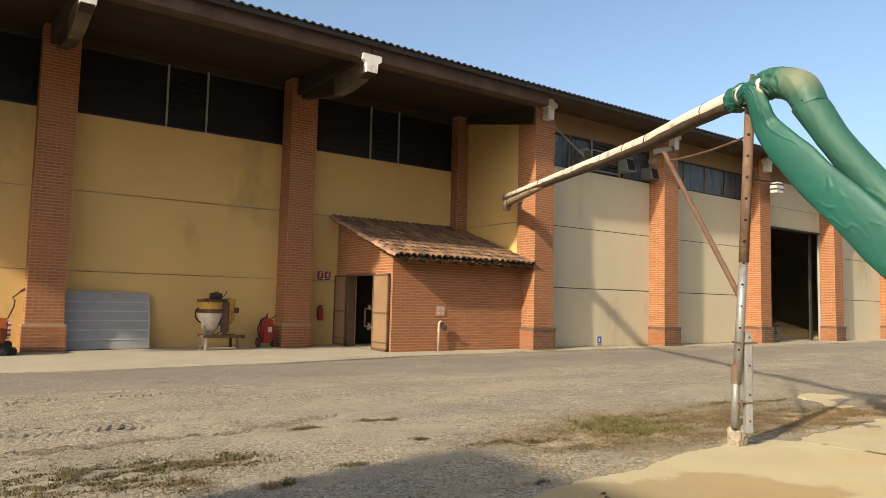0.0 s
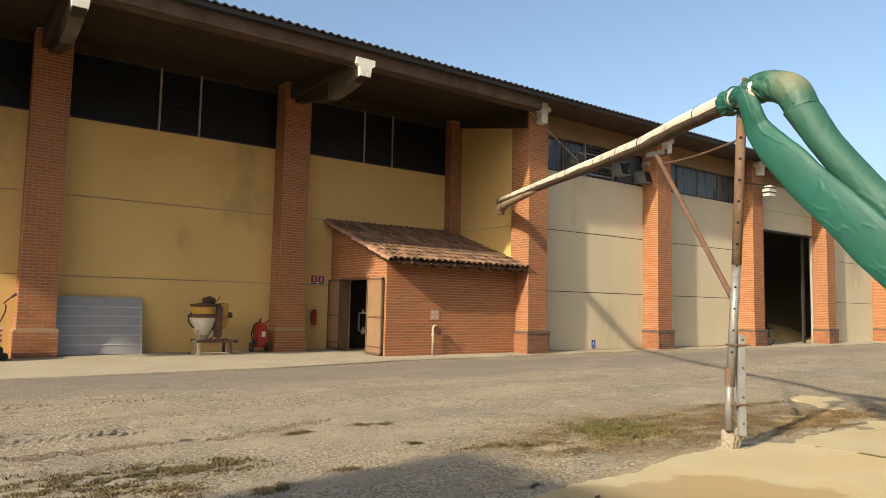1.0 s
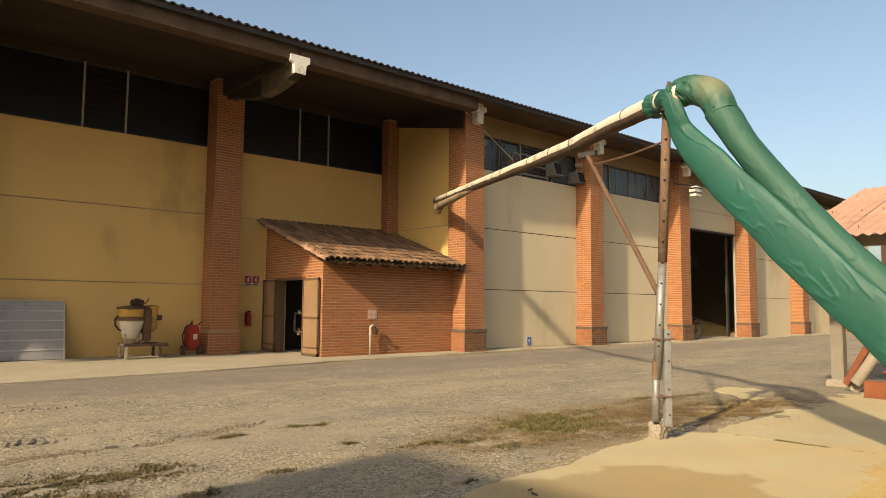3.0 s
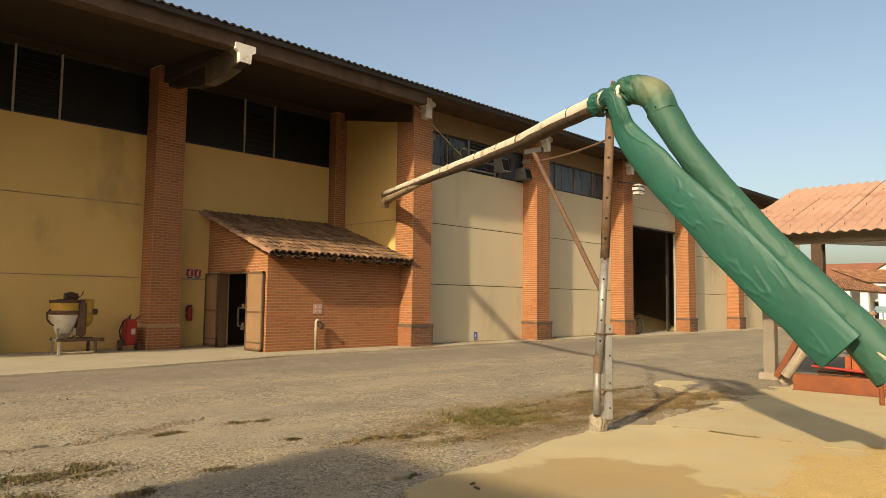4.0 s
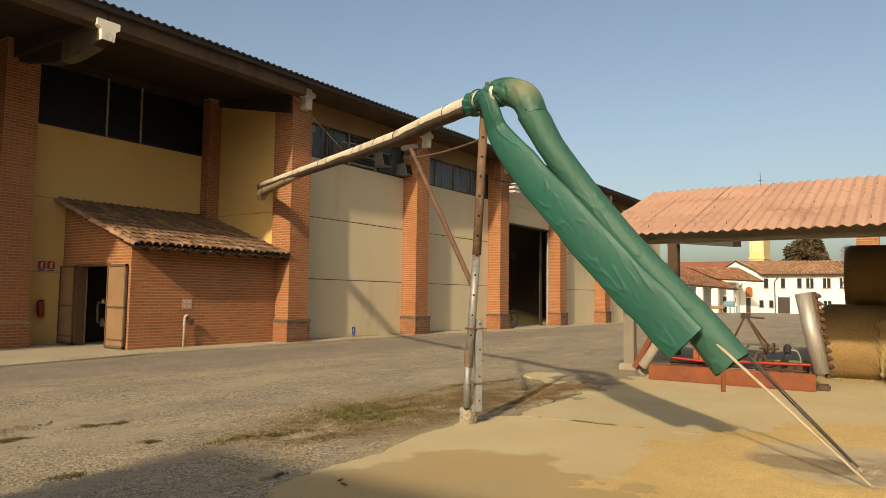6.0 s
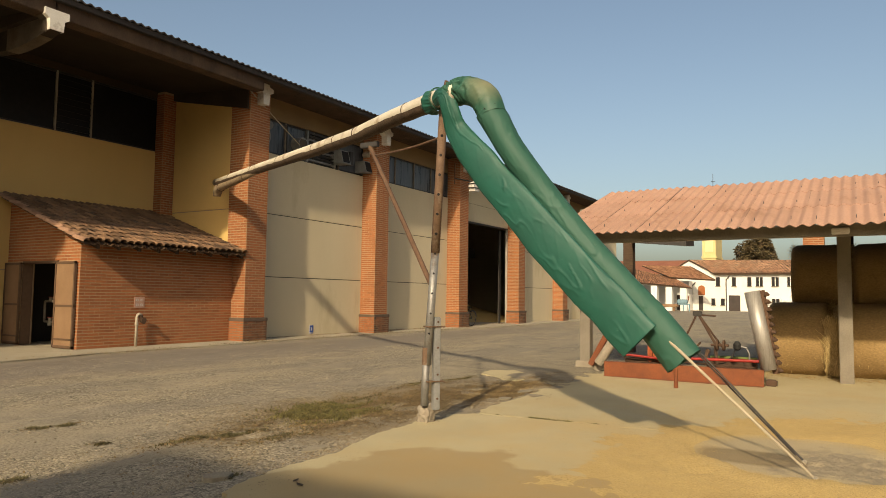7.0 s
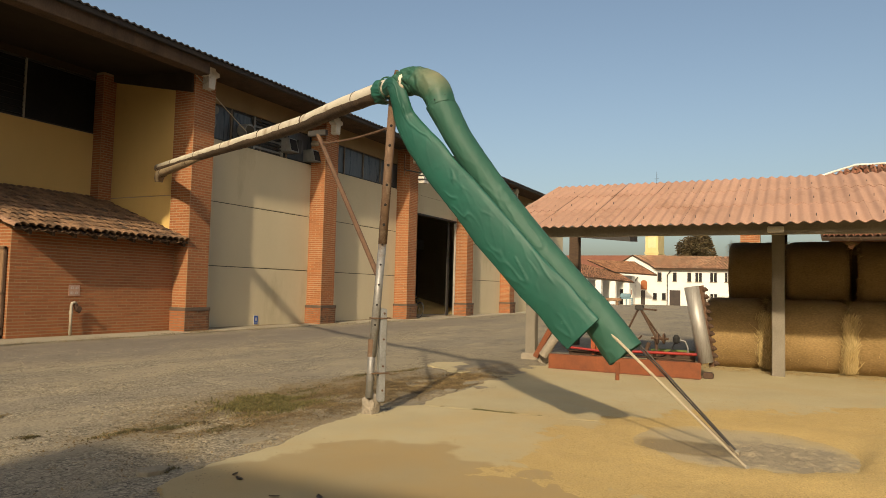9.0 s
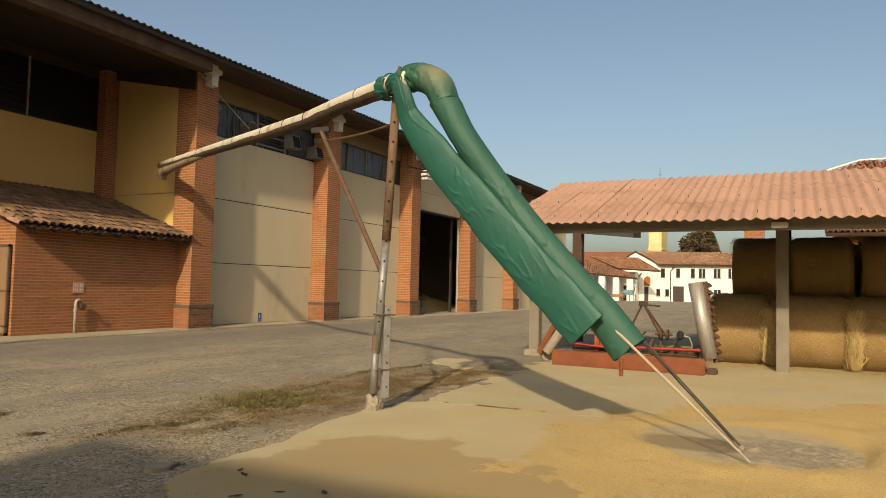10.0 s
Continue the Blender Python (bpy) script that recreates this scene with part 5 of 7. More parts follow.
m_redroof = mat("red_sheet_roof", (0.225, 0.088, 0.05), (0.18, 0.07, 0.042), scale=0.6, rough=0.8)
m_yellow = mat("pale_yellow_plaster", (0.58, 0.475, 0.235), (0.52, 0.42, 0.20), scale=0.5, rough=0.9)
m_yellow_pale = mat("pale_cream_plaster", (0.62, 0.53, 0.31), (0.56, 0.47, 0.27), scale=0.5, rough=0.9)
m_shutter = mat("dark_shutter", (0.0375, 0.03, 0.02625), (0.06, 0.045, 0.0375), scale=2, rough=0.8)


def tile_field(name, corners, parent, cols_, rows_, material=m_oldtile, lift=0.09):
    """A roof slope covered in rows of half-round tiles. corners: eave start, eave end, ridge end, ridge start."""
    e0_, e1_, r1_, r0_ = [Vector(c) for c in corners]
    nrm = (e1_ - e0_).cross(r0_ - e0_).normalized()
    if nrm.z < 0:
        nrm = -nrm
    vs, fs = [], []
    rnd_ = random.Random(len(name) + cols_)
    for c in range(cols_):
        for r in range(rows_):
            f0, f1 = r / rows_, (r + 1.15) / rows_
            u0, u1 = (c + 0.08) / cols_, (c + 0.92) / cols_
            b = len(vs)
            j = rnd_.uniform(-0.15, 0.15) / cols_
            for f, h in ((f0, 0.35), (min(f1, 1.0), 0.0)):
                for u, hh in ((u0 + j, 0.0), ((u0 + u1) / 2 + j, 1.0), (u1 + j, 0.0)):
                    p = e0_.lerp(e1_, u).lerp(r0_.lerp(r1_, u), f)
                    vs.append(p + nrm * lift * (hh * 0.8 + h))
            fs += [(b, b + 1, b + 4, b + 3), (b + 1, b + 2, b + 5, b + 4)]
    ob = link(name, mesh_of(name, vs, fs), material, parent)
    ob["kind"] = "stuff"
    dv, df, nu, nf = [], [], 16, 6
    for drop in (0.03, 0.15):
        for i in range(nu + 1):
            for j in range(nf + 1):
                u, f = i / nu, j / nf
                dv.append(e0_.lerp(e1_, u).lerp(r0_.lerp(r1_, u), f) - nrm * drop)
    half = (nu + 1) * (nf + 1)
    for i in range(nu):
        for j in range(nf):
            a = i * (nf + 1) + j
            df += [(a, a + nf + 1, a + nf + 2, a + 1), (half + a, half + a + 1, half + a + nf + 2, half + a + nf + 1)]
    for i in range(nu):
        for j in (0, nf):
            a, b = i * (nf + 1) + j, (i + 1) * (nf + 1) + j
            df.append((a, b, half + b, half + a))
    for i in (0, nu):
        for j in range(nf):
            a = i * (nf + 1) + j
            df.append((a, a + 1, half + a + 1, half + a))
    link("roof_deck", mesh_of("roof_deck", dv, df), m_wood_dark, parent)


def house_window(parent, x, y, z0, z1, w, door=False):
    win = part("door" if door else "window", boxed(x - 0.02, x + 0.12, y - w / 2, y + w / 2, z0, z1), m_shutter if door else m_glass_dark, parent)
    if not door:
        part("sill", boxed(x - 0.10, x + 0.02, y - w / 2 - 0.08, y + w / 2 + 0.08, z0 - 0.1, z0), m_post, win)
        if w > 0.6:
            part("glazing_bar", boxed(x - 0.035, x - 0.015, y - 0.04, y + 0.04, z0, z1), m_whitepaint, win)
        part("frame", boxed(x - 0.05, x - 0.015, y - w / 2 - 0.02, y - w / 2 + 0.06, z0, z1), m_shutter, win)
        part("frame", boxed(x - 0.05, x - 0.015, y + w / 2 - 0.06, y + w / 2 + 0.02, z0, z1), m_shutter, win)
    return win


HX = 90.0
house = empty("white_farmhouse", "white limewashed two-storey farmhouse with a clay tile roof", "house")
bm = bmesh.new()
box(bm, HX, HX + 8, -6, 15.4, -0.4, 4.62)
part("wall", bm, m_white, house)
bm = bmesh.new()
extrude_poly(bm, [(HX - 0.02, 15.33, -0.4), (HX - 0.02, 22.6, -0.4), (HX - 0.02, 22.6, 3.6), (HX - 0.02, 19.5, 5.45), (HX - 0.02, 18.26, 6.18), (HX - 0.02, 15.33, 4.55)], (5, 0, 0))
part("gable_wall", bm, m_white, house)
tile_field("roof", [(HX - 0.5, 15.4, 4.62), (HX - 0.5, -6, 4.56), (HX + 5, -6, 6.15), (HX + 1.0, 18.4, 6.36)], house, 64, 12)
part("eave_board", boxed(HX - 0.42, HX - 0.3, -6, 15.3, 4.40, 4.56), m_wood_dark, house)
part("verge_board", tubed([(HX - 0.1, 19.9, 5.25), (HX - 0.1, 18.3, 6.28), (HX - 0.1, 15.3, 4.62)], 0.11, 6), m_wood_dark, house)
part("roof_gutter", tubed([(HX - 0.4, 11.6, 4.75), (HX + 4.0, 12.6, 6.2)], 0.10, 6), m_wood_dark, house)
for y, w in ((14.91, 0.46), (13.07, 0.42), (11.33, 0.42), (10.24, 0.72), (8.52, 0.74), (6.9, 0.62), (5.3, 0.72), (3.7, 0.72)):
    house_window(house, HX, y, 3.02, 4.12, w)
house_window(house, HX, 13.03, -0.1, 1.9, 1.3, door=True)
for y in (15.45, 14.37):
    house_window(house, HX - 0.03, y, 0.68, 1.5, 0.42)
house_window(house, HX, 8.49, 0.65, 1.55, 0.75)
house_window(house, HX - 0.03, 16.93, -0.2, 1.8, 0.52, door=True)
arch = bmesh.new()
pts = [(HX - 0.06, 16.83 + 0.40 * math.cos(a), 2.75 + 0.36 * math.sin(a)) for a in np.linspace(0, math.pi, 9)] + [(HX - 0.06, 16.43, 1.9), (HX - 0.06, 17.23, 1.9)]
extrude_poly(arch, pts, (0.1, 0, 0))
part("brick_arch", arch, m_brick_joined, house, "brick arch panel over the door")
for y, top in ((13.95, 4.3), (17.95, 3.5)):
    part("downpipe", tubed([(HX - 0.12, y, -0.2), (HX - 0.12, y, top - 0.5), (HX - 0.35, y - 0.45, top)], 0.06, 8), m_darkframe, house)
porch = empty("porch_wing", "low farmhouse wing with a tiled porch roof on white pillars", "house")
m_porchtile = mat("brown_tile_roof", (0.30, 0.15, 0.082), (0.21, 0.105, 0.062), scale=1.0, rough=0.95, fine=0.35, bump=0.6, bump_scale=5, island=0.3,
                  stain=(0.34, 0.22, 0.14), stain_scale=1.5, stain_at=0.60)
tile_field("roof", [(HX - 7, 27.0, 3.7), (HX - 7, 16.6, 2.70), (HX - 4, 19.3, 3.9), (HX - 3, 27.0, 5.75)], porch, 40, 10, m_porchtile)
tile_field("upper_roof", [(HX - 5, 19.4, 3.95), (HX - 5, 14.45, 3.65), (HX - 3, 17.6, 5.33), (HX - 3, 23.4, 5.54)], porch, 26, 9, m_porchtile)
part("verge_board", tubed([(HX - 3, 17.55, 5.30), (HX - 5, 14.4, 3.62)], 0.10, 6), m_wood_dark, porch)
part("wall", boxed(HX - 2.0, HX - 0.1, 17.9, 27, -0.4, 3.6), m_white, porch)
for y in (17.58, 19.24, 20.96, 22.8):
    part("pillar", boxed(HX - 6.9, HX - 6.1, y - 0.36, y + 0.36, -0.4, 2.62 + (y - 17.58) * 0.09), m_white, porch)
house_window(porch, HX - 2.05, 18.9, -0.3, 1.9, 0.95, door=True)
house_window(porch, HX - 2.05, 22.6, 0.6, 1.8, 0.8)
part("red_box", boxed(HX - 2.2, HX - 2.0, 17.95, 18.25, 1.2, 1.8), m_redroof, porch)
longb = empty("long_red_roofed_barn", "long barn with a plain red roof behind the farmhouse", "barn")
bm = bmesh.new()
extrude_poly(bm, [(HX + 14, 17, 5.0), (HX + 14, 44, 5.0), (HX + 18, 44, 7.1), (HX + 18, 17, 7.1)], (0, 0, 0.15))
part("roof", bm, m_redroof, longb)
part("wall", boxed(HX + 14.3, HX + 20, 17.2, 44, -0.4, 5.0), m_white, longb)
tower = empty("church_tower", "pale yellow church tower with a small lantern and cross", "tower")
TX = 150.0
ty0, ty1 = 25.22, 27.84
part("shaft", boxed(TX, TX + 7.6, ty0, ty1, 0, 21.6, 0.05), m_yellow, tower)
part("cornice", boxed(TX - 0.2, TX + 7.8, ty0 - 0.2, ty1 + 0.2, 9.9, 10.3, 0.05), m_yellow, tower)
part("pilaster", boxed(TX - 0.12, TX, ty0, ty0 + 0.4, 10.3, 17.4), m_yellow, tower)
part("pilaster", boxed(TX - 0.12, TX, ty1 - 0.4, ty1, 10.3, 17.4), m_yellow, tower)
part("clock_panel", boxed(TX - 0.1, TX, (ty0 + ty1) / 2 - 0.8, (ty0 + ty1) / 2 + 0.8, 11.2, 14.4), m_yellow_pale, tower)
tc = (TX + 1.8, 25.9)
bm = bmesh.new()
bmesh.ops.create_cone(bm, cap_ends=True, segments=12, radius1=0.95, radius2=0.95, depth=2.4, matrix=Matrix.Translation((*tc, 22.8)))
part("lantern", bm, m_yellow, tower)
bm = bmesh.new()
bmesh.ops.create_cone(bm, cap_ends=True, segments=16, radius1=1.2, radius2=0.15, depth=1.3, matrix=Matrix.Translation((*tc, 24.6)))
part("cap", bm, m_redroof, tower)
part("cross", tubed([(*tc, 25.2), (*tc, 27.8)], 0.05, 6), m_darkframe, tower)
part("cross_arm", tubed([(tc[0], tc[1] - 0.45, 26.2), (tc[0], tc[1] + 0.45, 26.2)], 0.05, 6), m_darkframe, tower)

m_leaf = mat("dry_green_leaves", (0.05625, 0.045, 0.0165), (0.0825, 0.0525, 0.0225), scale=0.8, rough=0.8, island=0.45)
m_bark = mat("bark", (0.0675, 0.04875, 0.03375), rough=0.95, bump=0.6)


def tree(name, base, height, spread, trunk_h, leaves, leaf, material, seed, label):
    rnd_ = random.Random(seed)
    ob = empty(name, label, "tree", at=base)
    bm = bmesh.new()
    tube(bm, [(0, 0, -0.1), (0.05, 0, trunk_h * 0.5), (0, 0.05, trunk_h), (0.1, 0, trunk_h + (height - trunk_h) * 0.6)], 0.2, 10,
         radii=[height * 0.035, height * 0.028, height * 0.022, height * 0.006])
    clumps = []
    for i in range(60):
        a, u = rnd_.uniform(0, 6.283), rnd_.uniform(-0.85, 1)
        rr = math.sqrt(1 - u * u) * spread * rnd_.uniform(0.45, 0.95)
        c = Vector((math.cos(a) * rr, math.sin(a) * rr, (trunk_h + height) / 2 + u * (height - trunk_h) * 0.45 * rnd_.uniform(0.7, 1)))
        clumps.append((c, spread * rnd_.uniform(0.2, 0.38)))
        tube(bm, [(0.03, 0, trunk_h * rnd_.uniform(0.7, 1.2)), c * 0.5 + Vector((0, 0, trunk_h * 0.45)), c], 0.05, 5, radii=[height * 0.012, height * 0.007, height * 0.002])
    bmesh.ops.recalc_face_normals(bm, faces=bm.faces)
    part("trunk", bm, m_bark, ob)
    vs, fs = [], []
    for i in range(leaves):
        c, r = rnd_.choice(clumps)
        v = Vector((rnd_.gauss(0, 1), rnd_.gauss(0, 1), rnd_.gauss(0, 1))).normalized() * r * rnd_.uniform(0.5, 1.0) ** 0.5
        p = c + v
        a = Vector((rnd_.uniform(-1, 1), rnd_.uniform(-1, 1), rnd_.uniform(-0.6, 0.6))).normalized() * leaf * rnd_.uniform(0.6, 1.2)
        b_ = a.cross(Vector((rnd_.uniform(-1, 1), rnd_.uniform(-1, 1), rnd_.uniform(-1, 1)))).normalized() * leaf * 0.45
        n0 = len(vs)
        vs += [p - a, p + b_, p + a, p - b_]
        fs.append((n0, n0 + 1, n0 + 2, n0 + 3))
    link("crown", mesh_of("crown", vs, fs), material, ob)
    return ob


tree("round_tree", (125, 14.65, 0), 12.0, 3.4, 4.0, 11000, 0.27, m_leaf, 3, "round brownish-green tree behind the farmhouse roof")

# tiled brick building behind the barn
bb = empty("tiled_brick_building", "brick building with a hipped clay tile roof behind the barn", "building")
part("wall", boxed(28.2, 36, -22, -1.3, -0.2, 3.5), m_mortar, bb)
brick_face(bb, (28.2, -1.3, 0), (0, -1, 0), (-1, 0, 0), 5.0, 2.2, 3.45)
m_redtile = mat("red_brown_tile_roof", (0.29, 0.125, 0.070), (0.20, 0.088, 0.052), scale=1.2, rough=0.95, fine=0.35, bump=0.5, bump_scale=6, island=0.35,
                stain=(0.13, 0.07, 0.045), stain_scale=1.3, stain_at=0.58)
tile_field("roof", [(27.8, -2.34, 3.50), (27.8, -22, 3.50), (31.6, -22, 6.60), (31.6, -2.34, 6.60)], bb, 88, 16, m_redtile, lift=0.12)
tile_field("roof_end", [(27.8, -1.0, 3.50), (27.8, -2.36, 3.50), (31.6, -2.36, 6.60), (30.8, -0.68, 5.94)], bb, 7, 16, m_redtile, lift=0.12)
tile_field("roof_back", [(35.4, -22, 3.50), (35.4, -2.34, 3.50), (31.6, -2.34, 6.60), (31.6, -22, 6.60)], bb, 60, 8, m_redtile, lift=0.12)
part("gable_wall", extrude_poly(bmesh.new(), [(28.2, -2.6, 3.45), (31.6, -2.6, 6.42), (35.0, -2.6, 3.45)], (0, 0.2, 0)), m_mortar, bb)
part("ridge", tubed([(30.8, -0.68, 6.02), (31.2, -1.5, 6.37), (31.6, -2.34, 6.68), (31.6, -22, 6.72)], 0.045, 8), m_whitepaint, bb, "pale mortared ridge")
PILLAR_Y = 1.57
part("brick_pillar", boxed(26.2, 26.9, PILLAR_Y - 0.63, PILLAR_Y, -0.1, 3.9), m_mortar, bb)
brick_face(bb, (26.2, PILLAR_Y, 0), (0, -1, 0), (-1, 0, 0), 0.63, 2.0, 3.9)

# the open shelter behind the viewer, whose scalloped roof edge shades the near ground
HUT_X, HUT_Y, HUT_Z = -3.33, 3.30, 4.17
hut = empty("open_shelter", "open farm shelter on wooden posts with a single-pitch clay tile roof", "shelter")
for x in (HUT_X - 0.25, -8.2):
    for y in (-1.4, 0.85, HUT_Y - 0.25):
        part("post", boxed(x - 0.09, x + 0.09, y - 0.09, y + 0.09, -0.05, HUT_Z - 0.1 + 0.368 * (x - HUT_X), 0.01), m_wood_dark, hut)
part("front_beam", boxed(HUT_X - 0.35, HUT_X - 0.12, -1.6, HUT_Y - 0.05, HUT_Z - 0.36, HUT_Z - 0.16, 0.01), m_wood_dark, hut)
part("roof", extrude_poly(bmesh.new(), [(HUT_X, -1.7, HUT_Z - 0.08), (HUT_X, -1.7, HUT_Z), (-8.6, -1.7, HUT_Z - 1.95), (-8.6, -1.7, HUT_Z - 2.03)], (0, HUT_Y + 1.7, 0)), m_tile, hut)
bm = bmesh.new()
for i in range(26):
    y = HUT_Y - 0.08 - 0.19 * i
    tube(bm, [(HUT_X - 0.9, y, HUT_Z - 0.335), (HUT_X + 0.03 + 0.02 * math.sin(i * 2.3), y, HUT_Z - 0.01)], 0.075, 8)
bmesh.ops.recalc_face_normals(bm, faces=bm.faces)
edge_tiles = part("edge_tiles", bm, m_tile, hut)
edge_tiles["kind"] = "stuff"

# unseen ranges added across the yard and at its end: they close the place behind the viewer and block low sky light
def farm_range(x0, x1, y0, y1, eave, ridge, along_x):
    ob = empty("farm_range", "unseen plain brick range with a tiled roof, added to block low sky light", "building", "farm ranges round the yard")
    part("wall", boxed(x0, x1, y0, y1, -0.1, eave), m_mortar, ob)
    if along_x:
        c = (y0 + y1) / 2
        bm = extrude_poly(bmesh.new(), [(x0 - 0.5, y1 + 0.6, eave - 0.2), (x0 - 0.5, c, ridge), (x0 - 0.5, y0 - 0.6, eave - 0.2)], (x1 - x0 + 1, 0, 0))
    else:
        c = (x0 + x1) / 2
        bm = extrude_poly(bmesh.new(), [(x1 + 0.6, y0 - 0.5, eave - 0.2), (c, y0 - 0.5, ridge), (x0 - 0.6, y0 - 0.5, eave - 0.2)], (0, y1 - y0 + 1, 0))
    part("roof", bm, m_tile, ob)


farm_range(-34, 34, -27, -15, 8.0, 11.6, True)
farm_range(-38, -26, -12, 34, 8.2, 11.8, False)

# ---- things along the set-back wall ----
m_sheet = mat("grey_galvanised_sheet", (0.315, 0.305, 0.295), (0.27, 0.262, 0.255), scale=2, rough=0.55, metal=0.2, stain=(0.23, 0.225, 0.22), stain_scale=3, stain_at=0.58)
m_sheet_rib = mat("pale_sheet_rib", (0.465, 0.465, 0.4575), rough=0.5)
m_red = mat("worn_red_paint", (0.315, 0.0225, 0.015), (0.2475, 0.01875, 0.0135), scale=5, rough=0.45)
m_black = mat("black_rubber", (0.015, 0.015, 0.015), rough=0.7)
m_tyre = mat("dusty_grey_tyre", (0.075, 0.07125, 0.06375), rough=0.9)
m_signwhite = mat("sign_white", (0.54, 0.51, 0.465), rough=0.6)
m_signred = mat("sign_red", (0.375, 0.0375, 0.0225), rough=0.6)
m_signpink = mat("faded_pink_sign", (0.435, 0.27, 0.2025), (0.39, 0.225, 0.165), scale=12, rough=0.7)
m_signblue = mat("sign_blue", (0.03, 0.09, 0.3375), rough=0.6)
m_cream = mat("dirty_cream_paint", (0.39, 0.345, 0.27), (0.285, 0.2325, 0.165), scale=6, rough=0.7, stain=(0.225, 0.15, 0.09), stain_scale=5, stain_at=0.6)
m_yelpaint = mat("worn_yellow_paint", (0.47, 0.285, 0.04), (0.37, 0.205, 0.035), scale=6, rough=0.65, stain=(0.1275, 0.0675, 0.0375), stain_scale=7, stain_at=0.54)
m_orange = mat("worn_orange_paint", (0.3375, 0.0825, 0.0225), (0.27, 0.06375, 0.0225), scale=5, rough=0.6, stain=(0.12, 0.0525, 0.03), stain_scale=6, stain_at=0.6)
m_brownmetal = mat("brown_rusty_metal", (0.09, 0.048, 0.027), (0.055, 0.031, 0.02), scale=8, rough=0.8, bump=0.3)

m_conewhite = mat("dirty_white_paint", (0.60, 0.555, 0.46), (0.47, 0.42, 0.33), scale=7, rough=0.7, stain=(0.25, 0.17, 0.10), stain_scale=5, stain_at=0.62)
sheets = empty("metal_sheet", "grey ribbed metal sheet leaning against the ochre wall", "metal sheet")
lean = Matrix.Translation((2.02, 17.93, 0.03)) @ Euler((-0.20, 0, 0)).to_matrix().to_4x4()
for i in range(6):
    part("panel", boxed(0, 1.90, -0.012 - 0.002 * (i % 2), 0.012, i * 0.226, i * 0.226 + 0.222, 0.003, lean), m_sheet, sheets)
    if i:
        part("rib", boxed(0, 1.90, -0.026, -0.016, i * 0.226 - 0.017, i * 0.226 + 0.017, 0.003, lean), m_sheet_rib, sheets)
part("edge", boxed(1.885, 1.915, -0.02, 0.016, 0, 1.36, 0.002, lean), m_sheet_rib, sheets)
part("edge", boxed(0, 1.9, -0.02, 0.016, 1.355, 1.375, 0.002, lean), m_sheet_rib, sheets)


def ring_solid(profile, centre, sides=24):
    """A turned solid: profile of (radius, height)."""
    bm = bmesh.new()
    rings = [[bm.verts.new((centre[0] + math.cos(2 * math.pi * k / sides) * r, centre[1] + math.sin(2 * math.pi * k / sides) * r, centre[2] + z))
              for k in range(sides)] for r, z in profile]
    for a, b in zip(rings, rings[1:]):
        for k in range(sides):
            bm.faces.new((a[k], a[(k + 1) % sides], b[(k + 1) % sides], b[k]))
    bm.faces.new(rings[0][::-1])
    bm.faces.new(rings[-1])
    bmesh.ops.recalc_face_normals(bm, faces=bm.faces)
    return bm


MX, MY = 5.16, 17.25
mixer = empty("feed_mixer", "old yellow and cream hopper mixer on a rusty steel stand", "mixer", at=(MX, MY, 0.022))


def mx(name, bm, material, label="", sm=False):
    return part(name, bm, material, mixer, label, sm)


mx("hopper_cone", ring_solid([(0.15, 0.48), (0.17, 0.50), (0.30, 0.86), (0.31, 0.90)], (0, 0, 0)), m_conewhite, "dirty cream hopper cone", True)
mx("drum", ring_solid([(0.31, 0.90), (0.325, 0.93), (0.325, 0.97), (0.305, 0.98), (0.30, 1.17), (0.285, 1.19)], (0, 0, 0)), m_yelpaint, "worn yellow drum", False)
mx("drum_rim", ring_solid([(0.30, 1.17), (0.315, 1.18), (0.315, 1.215), (0.26, 1.235), (0.10, 1.26)], (0, 0, 0)), m_brownmetal)
mx("outlet", ring_solid([(0.06, 0.36), (0.09, 0.38), (0.15, 0.48)], (0, 0, 0)), m_cream)
mx("gear_column", boxed(0.25, 0.40, -0.12, 0.12, 0.44, 1.24, 0.02), m_brownmetal, "rusty gear column")
for y in (-0.135, 0.135):
    mx("side_plate", boxed(0.22, 0.43, y - 0.012, y + 0.012, 0.50, 1.18, 0.008), m_rust)
mx("second_drum", ring_solid([(0.07, 0.62), (0.15, 0.70), (0.16, 0.74), (0.16, 1.20), (0.175, 1.21), (0.175, 1.25), (0.10, 1.27)], (0.47, 0.06, 0)), m_yelpaint, "worn yellow-brown second drum")
for z, r in ((0.66, 0.10), (0.86, 0.07), (1.10, 0.085)):
    mx("sprocket", tubed([(0.31, -0.15, z), (0.31, -0.19, z)], r, 14), m_brownmetal)
mx("chain_guard", extrude_poly(bmesh.new(), [(0.24, -0.20, 0.60), (0.38, -0.20, 0.60), (0.40, -0.20, 0.80), (0.36, -0.20, 1.16), (0.27, -0.20, 1.16), (0.23, -0.20, 0.80)], (0, 0.012, 0)), m_rust)
for k in range(9):
    a = 0.35 + k * 0.7
    mx("rim_bolt", tubed([(0.318 * math.cos(a), 0.318 * math.sin(a), 1.17), (0.318 * math.cos(a), 0.318 * math.sin(a), 1.235)], 0.014, 6), m_brownmetal)
mx("rust_band", ring_solid([(0.327, 0.91), (0.333, 0.93), (0.333, 0.985), (0.31, 1.0)], (0, 0, 0)), m_rust, "flaking rusty band round the drum's foot")
mx("terminal_box", boxed(0.05, 0.15, -0.11, -0.02, 1.36, 1.43, 0.008), m_brownmetal)
for x in (0.0, 0.05, 0.10, 0.15, 0.20):
    mx("motor_fin", tubed([(x, 0, 1.32), (x + 0.012, 0, 1.32)], 0.088, 14), m_brownmetal)
